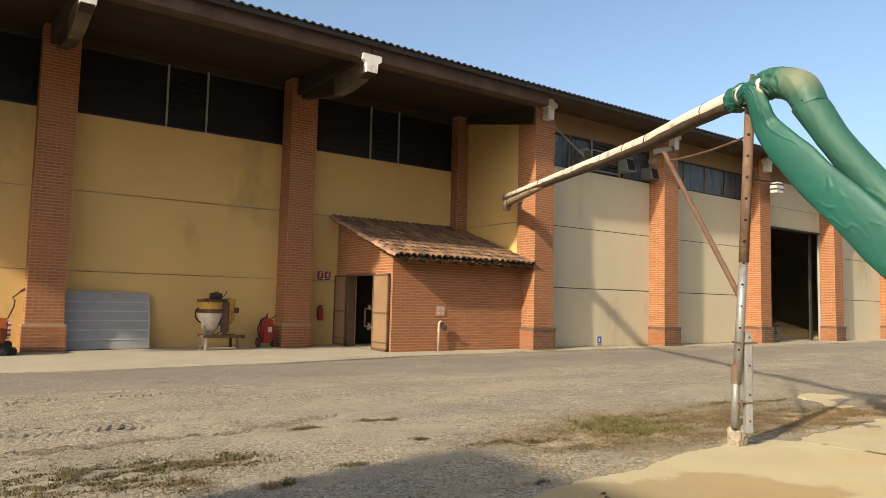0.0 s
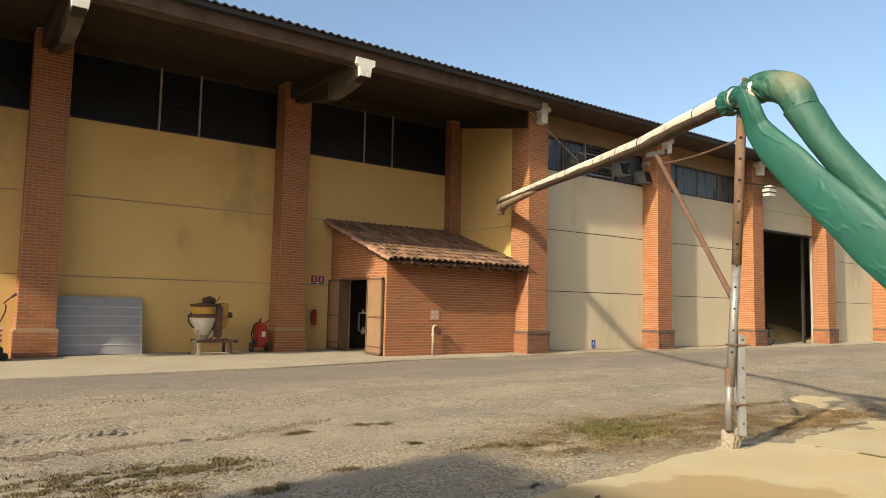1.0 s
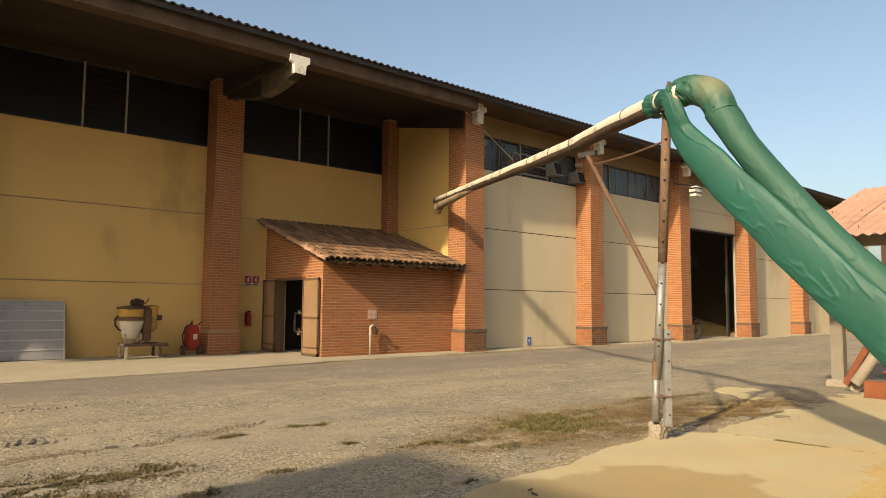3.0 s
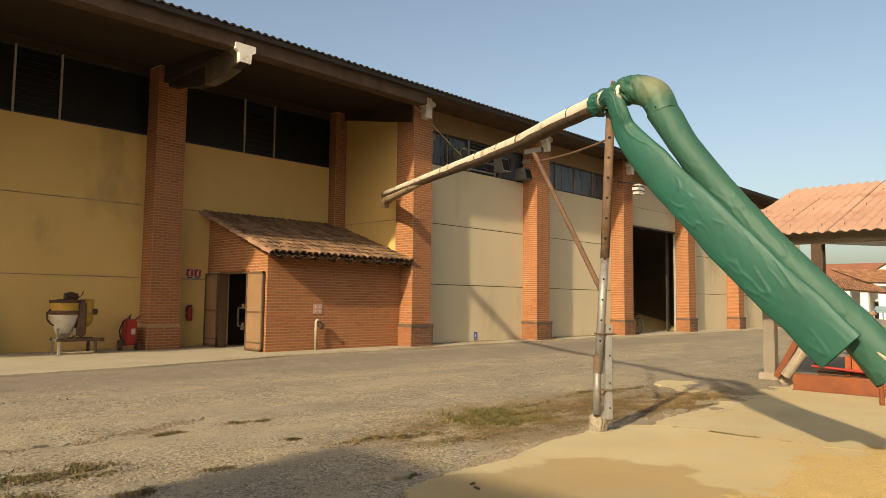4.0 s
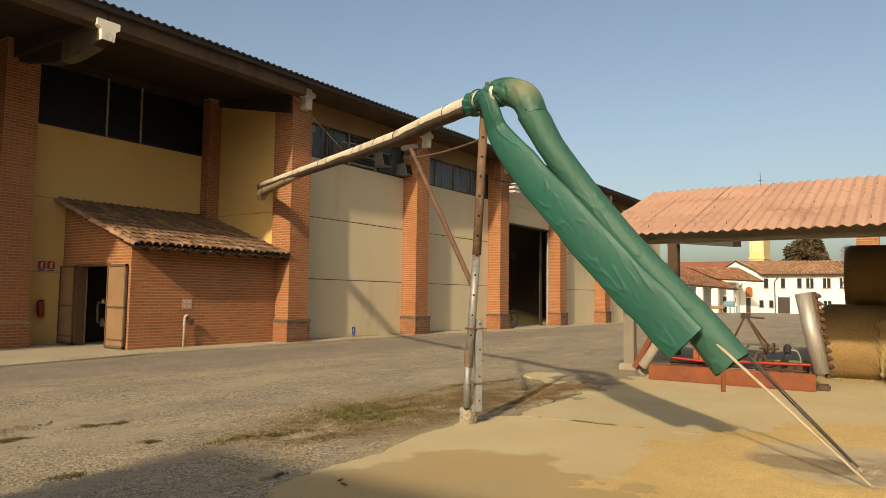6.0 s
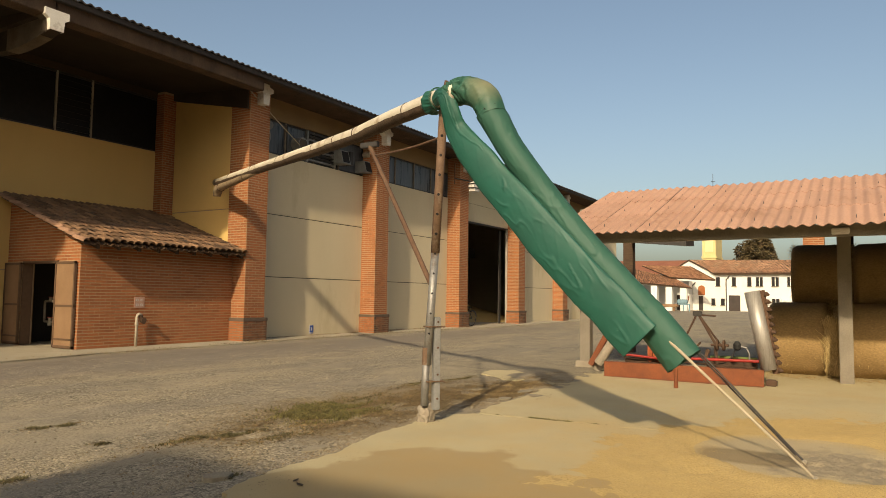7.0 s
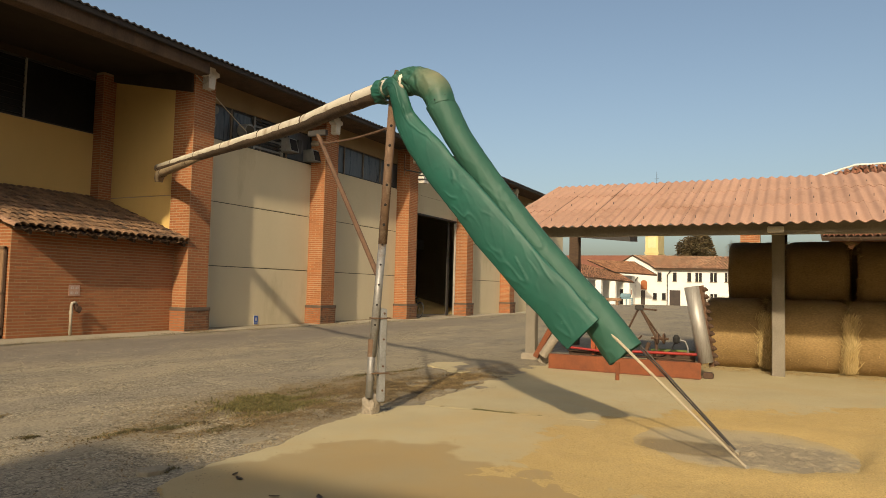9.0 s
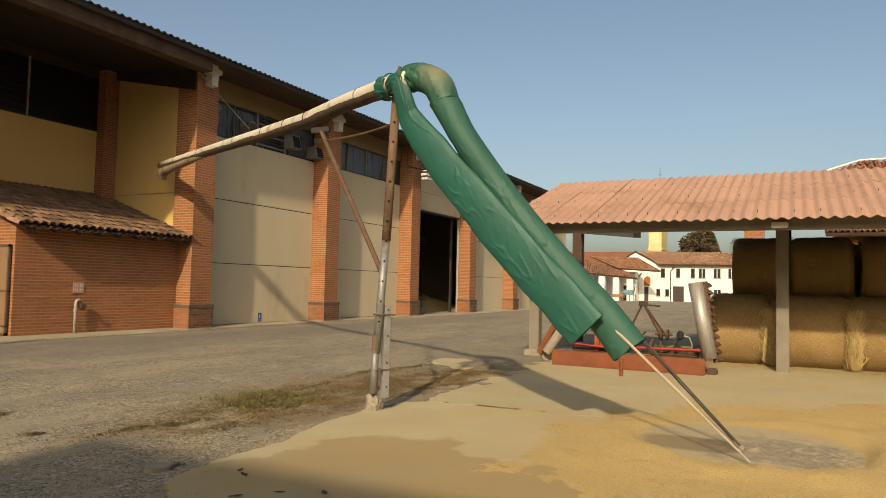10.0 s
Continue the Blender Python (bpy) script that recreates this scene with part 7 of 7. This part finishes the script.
part("skid", boxed(11.88, 12.02, 1.08, 1.24, 0.0, 0.11, 0.02), m_brownmetal, imp)
tagged(part("ground_stake", tubed([(10.74, 2.34, -0.02), (10.74, 2.34, 0.30)], 0.032, 10), m_redrust), "short rusty red stake in the slab", "stake")

# ---- small machines in front of the far house ----
blue = empty("blue_trailer_machine", "small light blue machine standing by the white porch", "machine", at=(80, 17.1, 0))
m_blue = mat("light_blue_paint", (0.15, 0.255, 0.3), rough=0.6)
part("frame", boxed(0, 0.3, -0.85, 0.85, 0.70, 0.82), m_blue, blue)
part("tank", boxed(0, 0.8, -0.55, 0.55, 0.82, 1.35, 0.1), m_blue, blue)
for y in (-0.8, -0.15, 0.8):
    part("leg", boxed(0.05, 0.2, y - 0.06, y + 0.06, 0, 0.72), m_blue, blue)
trough = empty("timber_trough", "low timber trough in front of the white porch", "trough", at=(79, 19.0, 0))
part("trough_body", boxed(0, 0.8, -1.6, 1.4, 0.45, 0.8, 0.05), m_door_panel, trough)
for y in (-1.2, 1.0):
    part("leg", boxed(0.2, 0.6, y - 0.1, y + 0.1, 0, 0.46), m_door_panel, trough)

# ---- loose stuff on the ground ----
def scatter(name, count, spot, make, material, label, category, seed):
    rnd_ = random.Random(seed)
    vs, fs = [], []
    for _ in range(count):
        s_ = spot(rnd_)
        if s_ is None:
            continue
        make(rnd_, s_, vs, fs)
    return tagged(link(name, mesh_of(name, vs, fs), material), label, category, kind="stuff")


def pebble(rnd_, s_, vs, fs):
    x, y, r = s_
    b = len(vs)
    z = ground_h(x, y) if not (x > 2.2 and y < 3.6) else 0.02
    a = rnd_.uniform(0, 6.3)
    k = rnd_.uniform(0.55, 1.0)
    for dx, dy, dz in ((1, 0, 0), (0, k, 0), (-1, 0, 0), (0, -k, 0), (0.1, 0.1, 0.55), (0, 0, -0.4)):
        dx, dy = dx * math.cos(a) - dy * math.sin(a), dx * math.sin(a) + dy * math.cos(a)
        vs.append((x + dx * r * rnd_.uniform(0.8, 1.2), y + dy * r * rnd_.uniform(0.8, 1.2), z + dz * r * rnd_.uniform(0.7, 1.2)))
    fs.extend((b + i, b + (i + 1) % 4, b + 4) for i in range(4))
    fs.extend((b + (i + 1) % 4, b + i, b + 5) for i in range(4))


def gravel_spot(rnd_):
    u = rnd_.random()
    y = 4.0 + 9.3 * u ** 1.6
    x = rnd_.uniform(-0.4, 1.25) * y + rnd_.uniform(-0.6, 0.6)
    if noise.noise((x * 0.55, y * 0.9, 12)) < rnd_.uniform(-0.05, 0.25) or (x > 5 and y < 4.3):
        return None
    return x, y, rnd_.choice((0.005, 0.006, 0.008, 0.010, 0.015)) * rnd_.uniform(0.8, 1.2)


m_pebble = mat("pale_gravel", (0.275, 0.228, 0.152), (0.21, 0.175, 0.118), scale=5, rough=0.95, island=0.25)
scatter("gravel_stones", 80000, gravel_spot, pebble, m_pebble, "loose pale gravel stones on the yard", "gravel", 21)
def stone_spot(rnd_):
    u = rnd_.random()
    y = 3.9 + 6.5 * u ** 1.5
    x = rnd_.uniform(-0.35, 1.2) * y + rnd_.uniform(-0.5, 0.5)
    if noise.noise((x * 0.55, y * 0.9, 12)) < rnd_.uniform(-0.12, 0.25) or (x > 3.2 and y < 4.3):
        return None
    return x, y, rnd_.choice((0.009, 0.011, 0.014, 0.018, 0.022)) * rnd_.uniform(0.8, 1.2)


m_stone = mat("mixed_grey_stones", (0.235, 0.205, 0.152), (0.155, 0.132, 0.098), scale=14, rough=0.95, island=0.4, bump=0.3)
scatter("larger_stones", 9000, stone_spot, pebble, m_stone, "mixed grey and beige stones lying on the yard", "stones", 26)
m_tread = mat("pressed_dry_mud", (0.20, 0.168, 0.118), (0.165, 0.138, 0.098), scale=4, rough=0.97, bump=0.5, bump_scale=50, fine=0.3)
m_clod = mat("dark_earth_clods", (0.125, 0.095, 0.062), (0.155, 0.118, 0.078), scale=5, rough=0.98, island=0.3)


def track_y(x):
    """The line of the near tyre track."""
    return 7.05 + 0.17 * max(0.0, x - 1.9) ** 1.5


def clod_spot(rnd_):
    if rnd_.random() < 0.45:
        x = rnd_.uniform(-1.5, 3.9)
        y = track_y(x) + rnd_.gauss(0, 0.06) - max(0.0, 1.3 - x) * rnd_.uniform(0, 0.5)
        if noise.noise((x * 2.2, y, 6)) < -0.05:
            return None
        return x, y, rnd_.uniform(0.008, 0.03)
    if rnd_.random() < 0.08:
        x, y = rnd_.gauss(21.5, 1.6), rnd_.gauss(9.5, 0.8)
    else:
        y = rnd_.uniform(4.2, 13)
        x = rnd_.uniform(-0.4, 1.25) * y
    if noise.noise((x * 0.8, y * 1.1, 30)) < rnd_.uniform(-0.3, 0.5):
        return None
    return x, y, rnd_.uniform(0.005, 0.017)


scatter("earth_clods", 7000, clod_spot, pebble, m_clod, "dark dry clods of earth along the tyre tracks", "earth", 22)


SLAB_EDGE = [(2.6, 2.75), (3.25, 3.66), (3.9, 3.83), (4.5, 3.80), (5.05, 3.92), (5.55, 4.03), (6.6, 4.06), (7.6, 3.9), (8.5, 3.9), (9.3, 3.98), (10.05, 4.1), (10.45, 4.48), (11.6, 4.56)]


def rubble_spot(rnd_):
    i = rnd_.randrange(len(SLAB_EDGE) - 1)
    (x0, y0), (x1, y1) = SLAB_EDGE[i], SLAB_EDGE[i + 1]
    f = rnd_.random()
    x, y = x0 + (x1 - x0) * f + rnd_.gauss(0, 0.05), y0 + (y1 - y0) * f + abs(rnd_.gauss(0, 0.10)) - 0.03
    if noise.noise((x * 1.7, y * 2.0, 50)) < rnd_.uniform(-0.3, 0.4):
        return None
    return x, y, rnd_.choice((0.006, 0.008, 0.010, 0.014, 0.022)) * rnd_.uniform(0.8, 1.3)


def edge_spot(rnd_):
    i = rnd_.randrange(len(SLAB_EDGE) - 1)
    (x0, y0), (x1, y1) = SLAB_EDGE[i], SLAB_EDGE[i + 1]
    f = rnd_.random()
    x, y = x0 + (x1 - x0) * f + rnd_.gauss(0, 0.10), y0 + (y1 - y0) * f - 0.06 + rnd_.gauss(0, 0.13)
    if noise.noise((x * 2.5, y * 3.0, 70)) < rnd_.uniform(-0.3, 0.3):
        return None
    return x, y, rnd_.uniform(0.004, 0.011)


m_soil = mat("dry_brown_soil", (0.19, 0.14, 0.08), (0.24, 0.18, 0.105), scale=6, rough=0.98, island=0.3)
scatter("edge_soil", 9000, edge_spot, pebble, m_soil, "dry soil crumbs spread over the slab's edge", "soil", 25)
m_chunk = mat("grey_broken_concrete", (0.285, 0.24, 0.165), (0.225, 0.19, 0.13), scale=4, rough=0.95, bump=0.5, bump_scale=50)
scatter("slab_crumbs", 1800, rubble_spot, pebble, m_chunk, "crumbled pale concrete along the slab's broken edge", "rubble", 24)
chunk_at = ((4.62, 4.02, 0.15, 0.05), (5.25, 4.2, 0.11, 0.04), (3.55, 4.0, 0.14, 0.05), (7.35, 4.15, 0.10, 0.04), (9.05, 4.05, 0.16, 0.05), (8.3, 3.98, 0.12, 0.04), (2.95, 3.42, 0.13, 0.05))
for x, y, r, hgt in chunk_at:
    bm = bmesh.new()
    rnd = random.Random(int(x * 100))
    ring = [(x + math.cos(a) * r * rnd.uniform(0.6, 1.2), y + math.sin(a) * r * rnd.uniform(0.4, 0.8), -0.03) for a in np.linspace(0, 5.6, 8)]
    extrude_poly(bm, ring, (0.01, 0.0, 0.035 + hgt * 0.3))
    tagged(part("concrete_chunk", bm, m_chunk), "broken flat concrete chunk at the slab's edge", "concrete chunk", "chunks at the slab edge")


def tread(rnd_, s_, vs, fs):
    x, y, a = s_
    x, y, a = x + rnd_.gauss(0, 0.012), y + rnd_.gauss(0, 0.02), a + rnd_.gauss(0, 0.12)
    z = ground_h(x, y)
    b = len(vs)
    l, w, h = rnd_.uniform(0.06, 0.13), rnd_.uniform(0.03, 0.045), rnd_.uniform(0.012, 0.022)
    d, n_ = Vector((math.cos(a), math.sin(a), 0)), Vector((-math.sin(a), math.cos(a), 0))
    c = Vector((x, y, z - 0.003))
    for i in range(7):
        f = i / 3 - 1
        t_ = 1 - f * f
        q = c + d * l * f
        vs.extend([q - n_ * w * (0.4 + 0.6 * t_), q + Vector((0, 0, 0.003 + h * t_ * rnd_.uniform(0.6, 1.2))), q + n_ * w * (0.4 + 0.6 * t_)])
    for i in range(6):
        k = b + 3 * i
        fs += [(k, k + 3, k + 4, k + 1), (k + 1, k + 4, k + 5, k + 2)]


tread_list = []
for y0, x1, way in ((10.15, 3.2, 1.25), (10.55, 3.2, -1.25), (7.75, 1.9, 1.1), (8.05, 1.9, -1.1)):
    tread_list += [(-3 + 0.105 * i, y0 - 0.02 * (-3 + 0.105 * i), way) for i in range(int((x1 + 3) / 0.105))]
tread_list += [(-1.5 + 0.10 * i, track_y(-1.5 + 0.10 * i) + 0.05 * (i % 2), 0.7) for i in range(53)]
it = iter(tread_list)
scatter("tyre_tread_marks", len(tread_list), lambda r_: (lambda q: q if noise.noise((q[0] * 1.3, q[1], 40)) > -0.25 and r_.random() > 0.12 else None)(next(it)), tread, m_tread,
        "raised tyre tread marks pressed in dry mud", "tyre marks", 23)


def blade(rnd_, s_, vs, fs):
    x, y, l = s_
    z = ground_h(x, y) if not (x > 2.2 and y < 3.5) else 0.018
    a = rnd_.uniform(0, 6.3)
    tip = Vector((math.cos(a), math.sin(a), 0)) * l * rnd_.uniform(0.3, 1.1)
    w = Vector((-math.sin(a), math.cos(a), 0)) * 0.0055
    p = Vector((x, y, z - 0.005))
    b = len(vs)
    m_ = p + tip * 0.4 + Vector((0, 0, l * 0.55))
    e = p + tip + Vector((0, 0, l * rnd_.uniform(0.3, 0.75)))
    vs += [p - w, p + w, m_ + w * 0.8, m_ - w * 0.8, e]
    fs += [(b, b + 1, b + 2, b + 3), (b + 3, b + 2, b + 4)]


def lying_blade(rnd_, s_, vs, fs):
    x, y, l = s_
    z = ground_h(x, y) + 0.004
    a = rnd_.uniform(0, 6.3)
    d, w = Vector((math.cos(a), math.sin(a), 0)) * l * rnd_.uniform(0.8, 1.8), Vector((-math.sin(a), math.cos(a), 0)) * 0.0065
    p = Vector((x, y, z))
    m_ = p + d * 0.5 + Vector((0, 0, l * rnd_.uniform(0.05, 0.35)))
    e = p + d + Vector((0, 0, l * rnd_.uniform(0.0, 0.2)))
    b = len(vs)
    vs += [p - w, p + w, m_ + w, m_ - w, e]
    fs += [(b, b + 1, b + 2, b + 3), (b + 3, b + 2, b + 4)]


TUFTS = [(1.86, 5.75, 0.24, 0.13), (1.38, 5.80, 0.20, 0.10), (0.95, 5.70, 0.28, 0.20), (0.45, 5.55, 0.35, 0.22), (1.36, 5.14, 0.13, 0.09), (-0.3, 5.9, 0.5, 0.25),
         (1.05, 5.3, 0.12, 0.05), (1.94, 4.88, 0.07, 0.04), (2.72, 5.10, 0.10, 0.03), (4.38, 5.28, 0.22, 0.05), (4.80, 5.12, 0.20, 0.05), (3.78, 5.76, 0.08, 0.03),
         (8.9, 5.75, 0.45, 0.07), (9.9, 5.6, 0.4, 0.06), (7.2, 5.6, 0.5, 0.10), (5.0, 4.6, 0.4, 0.08), (3.86, 6.98, 0.08, 0.04), (4.15, 6.96, 0.06, 0.03), (3.65, 3.98, 0.07, 0.04), (3.04, 6.85, 0.10, 0.03)]


def tuft_spot(rnd_):
    cx_, cy_, sx_, sy_ = rnd_.choice(TUFTS + TUFTS[:4] * 2 + TUFTS[9:11])
    x, y = rnd_.gauss(cx_, sx_ * 0.7), rnd_.gauss(cy_, sy_)
    if noise.noise((x * 5, y * 8, 15)) < -0.08:
        return None
    return x, y, rnd_.uniform(0.012, 0.042)


def green_spot(rnd_):
    if rnd_.random() < 0.86:
        x, y = rnd_.gauss(6.25, 0.30), rnd_.gauss(5.24, 0.22)
        if noise.noise((x * 3, y * 5, 15)) < rnd_.uniform(-0.4, 0.3):
            return None
    else:
        f = rnd_.random()
        x, y = 7.06 + 0.1 * f + rnd_.gauss(0, 0.022), 3.72 - 1.35 * f ** 1.3 + rnd_.gauss(0, 0.05)
        if noise.noise((x * 5, y * 9, 3)) < rnd_.uniform(-0.1, 0.35):
            return None
        return x, y, rnd_.uniform(0.008, 0.022)
    return x, y, rnd_.uniform(0.015, 0.065)


def dry_spot(rnd_):
    if rnd_.random() < 0.6:
        x, y = rnd_.gauss(6.9, 1.25), rnd_.gauss(4.95, 0.42)
    elif rnd_.random() < 0.72:
        x = rnd_.gauss(9.1, 0.75)
        y = rnd_.gauss(4.32 + 0.05 * (x - 9.1), 0.24)
    else:
        cx_, cy_, sx_, sy_ = rnd_.choice(TUFTS)
        x, y = rnd_.gauss(cx_, sx_), rnd_.gauss(cy_, sy_)
    if y < (3.9 if x > 7.3 else 4.05) and x > 3.4:
        return None
    if noise.noise((x * 2.4, y * 3.4, 8)) < rnd_.uniform(-0.30, 0.20):
        return None
    return x, y, rnd_.uniform(0.010, 0.042)


def litter_spot(rnd_):
    if rnd_.random() < 0.6:
        x = rnd_.uniform(13.4, 31)
        y = RY_WALL - 0.03 - abs(rnd_.gauss(0, 0.10))
        if any(RX + k * BAY - 0.1 < x < RX + k * BAY + PW + 0.1 for k in range(4)):
            y -= RY_WALL - RY_PLINTH
    else:
        x = rnd_.uniform(7, 31)
        y = (13.95 if x < 12 else 14.15 if x < 25 else 13.85) + rnd_.gauss(0, 0.10)
    if noise.noise((x * 0.9, y * 1.2, 61)) < rnd_.uniform(-0.5, 0.4):
        return None
    return x, y, rnd_.uniform(0.012, 0.05)


def wisp(rnd_, s_, vs, fs):
    x, y, l = s_
    a = rnd_.uniform(0, 6.3)
    d, w = Vector((math.cos(a), math.sin(a), rnd_.uniform(0.0, 0.9))) * l, Vector((-math.sin(a), math.cos(a), 0)) * 0.006
    p = Vector((x, y, 0.024 if y > 14.0 else 0.004))
    b = len(vs)
    vs += [p - w, p + w, p + d + w * 0.5, p + d - w * 0.5]
    fs.append((b, b + 1, b + 2, b + 3))


m_grass = mat("green_weeds", (0.100, 0.090, 0.027), (0.175, 0.140, 0.050), scale=4, rough=0.8, island=0.4)
m_dry = mat("dry_grass", (0.235, 0.158, 0.070), (0.115, 0.078, 0.036), scale=3, rough=0.9, island=0.4)
scatter("wall_foot_litter", 9000, litter_spot, wisp, m_dry, "dry grass and dirt gathered along the foot of the walls", "dry grass", 33)


def golden_spot(rnd_):
    x = rnd_.gauss(9.2, 0.6)
    y = rnd_.gauss(4.4 + 0.06 * (x - 9.1), 0.19)
    if y < 3.95 or noise.noise((x * 1.8, y * 2.4, 19)) < rnd_.uniform(-0.4, 0.2):
        return None
    return x, y, rnd_.uniform(0.012, 0.034)


m_gold = mat("golden_grass", (0.37, 0.26, 0.115), (0.27, 0.185, 0.08), scale=3, rough=0.9, island=0.35)
scatter("golden_grass", 5200, golden_spot, blade, m_gold, "sun-dried golden grass along the slab's broken edge", "grass", 35)
m_tuft = mat("olive_weed_tufts", (0.078, 0.068, 0.024), (0.125, 0.098, 0.043), scale=4, rough=0.85, island=0.45)
scatter("weed_tufts", 20000, tuft_spot, blade, m_tuft, "scattered olive-brown weed tufts in the gravel", "weeds", 34)
scatter("green_weeds", 17000, green_spot, blade, m_grass, "low green weeds in the gravel and slab joint", "weeds", 31)
scatter("dry_grass", 42000, dry_spot, lying_blade, m_dry, "trampled dry brown grass round the prop's foot", "grass", 32)


def grain_spot(rnd_):
    x, y = rnd_.uniform(3.2, 9.8), rnd_.uniform(-2.4, 3.2)
    h = grain_h(x, y)
    r = bare_r(x, y)
    if h < -0.004:
        if r < 1.25:
            keep = 0.30 * smooth(0.55, 1.1, r + 0.25 * noise.noise((x * 4, y * 4, 1)))
        else:
            keep = 0.10 * math.exp(-max(0.0, y - 1.9) * 3.0 - max(0.0, 4.7 - x) * 5.0)
        if rnd_.random() > keep:
            return None
    return x, y, h


def kernel(rnd_, s_, vs, fs):
    x, y, h = s_
    b = len(vs)
    a, r = rnd_.uniform(0, 6.3), rnd_.uniform(0.0035, 0.006)
    z = 0.024 + max(h, 0.0)
    for dx, dy, dz in ((1.3, 0, 0), (0, 0.6, 0), (-1.3, 0, 0), (0, -0.6, 0), (0, 0, 0.7)):
        vs.append((x + (dx * math.cos(a) - dy * math.sin(a)) * r, y + (dx * math.sin(a) + dy * math.cos(a)) * r, z + dz * r))
    fs += [(b + i, b + (i + 1) % 4, b + 4) for i in range(4)]


m_kernel = mat("grain_kernels", (0.37, 0.262, 0.108), (0.31, 0.218, 0.088), scale=8, rough=0.85, island=0.12)
scatter("loose_grain", 64000, grain_spot, kernel, m_kernel, "loose yellow kernels lying on the grain layer", "grain", 41)


# fallen leaves on the slab
m_deadleaf = mat("dark_dead_leaf", (0.055, 0.035, 0.02), (0.08, 0.05, 0.028), scale=20, rough=0.8)
for x, y, turn, size in ((3.75, 3.40, 0.3, 0.04), (3.68, 3.30, 1.2, 0.048), (3.5, 2.84, 2.0, 0.035), (3.63, 2.59, 0.8, 0.05), (3.3, 3.01, 2.6, 0.045)):
    vs, fs = [], []
    for i in range(7):
        u = i / 6
        w = 0.42 * math.sin(math.pi * u ** 0.8)
        for v in (-1, 0, 1):
            p = Vector(((u - 0.5) * 2 * size, v * w * size, 0.003 + size * (0.10 * abs(v) + 0.25 * (u - 0.5) ** 2)))
            vs.append(Matrix.Rotation(turn, 4, "Z") @ p + Vector((x, y, 0.022)))
    for i in range(6):
        for v in range(2):
            a = i * 3 + v
            fs.append((a, a + 3, a + 4, a + 1))
    tagged(link("fallen_leaf", mesh_of("fallen_leaf", vs, fs), m_deadleaf), "dry dark fallen leaf on the slab", "leaf", "fallen leaves")


# the scraped bare spot in the grain
m_bare = mat("scraped_grey_concrete", (0.49, 0.36, 0.165), (0.43, 0.315, 0.145), scale=2.5, rough=0.95, bump=0.5, bump_scale=40, fine=0.2)
dusted(m_bare, (6.62, 0.36, 0), (0.95, 0.97, 8.0), (0.40, 0.32, 0.19), 0.95, 0.75, 1.05, 0.2, 2.2)
dusted(m_bare, (6.5, 0.03, 0), (0.66, 0.72, 8.0), (0.235, 0.192, 0.130), 0.85, 0.55, 1.0, 0.6, 4.5)
# dark wedge inside the left rim: rim shade and damp put into the colour
darkened(m_bare, (6.40, 0.80, 0), (0.30, 0.42, 50.0), (0.62, 0.58, 0.52), start=0.8, end=1.1)
vs, fs, n_ = [], [], 100
for i in range(n_ + 1):
    for j in range(n_ + 1):
        u, v = i / n_ * 2 - 1, j / n_ * 2 - 1
        r = math.hypot(u, v)
        x, y = 6.62 + u * 1.12, 0.36 + v * 1.12
        mud = smooth(0.85, 0.35, math.hypot((x - 6.5) / 0.75, (y - 0.0) / 0.75))
        h = 0.006 * abs(noise.noise((x * 7, y * 4, 1))) + mud * (0.05 * max(0.0, noise.noise((x * 17, y * 13, 4)) - 0.1) + 0.035 * max(0.0, noise.noise((x * 33, y * 29, 8))))
        vs.append((x, y, 0.0225 + h * smooth(1.0, 0.8, r) - 0.008 * smooth(0.80, 1.0, r + 0.22 * noise.noise((x * 3, y * 3, 2)) + 0.12 * noise.noise((x * 9, y * 9, 5)))))
for i in range(n_):
    for j in range(n_):
        a = i * (n_ + 1) + j
        fs.append((a, a + n_ + 1, a + n_ + 2, a + 1))
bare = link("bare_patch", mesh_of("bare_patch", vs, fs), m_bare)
bare.data.polygons.foreach_set("use_smooth", [True] * len(fs))
tagged(bare, "scraped grey concrete with dry mud ridges amid the grain", "ground patch", kind="stuff")
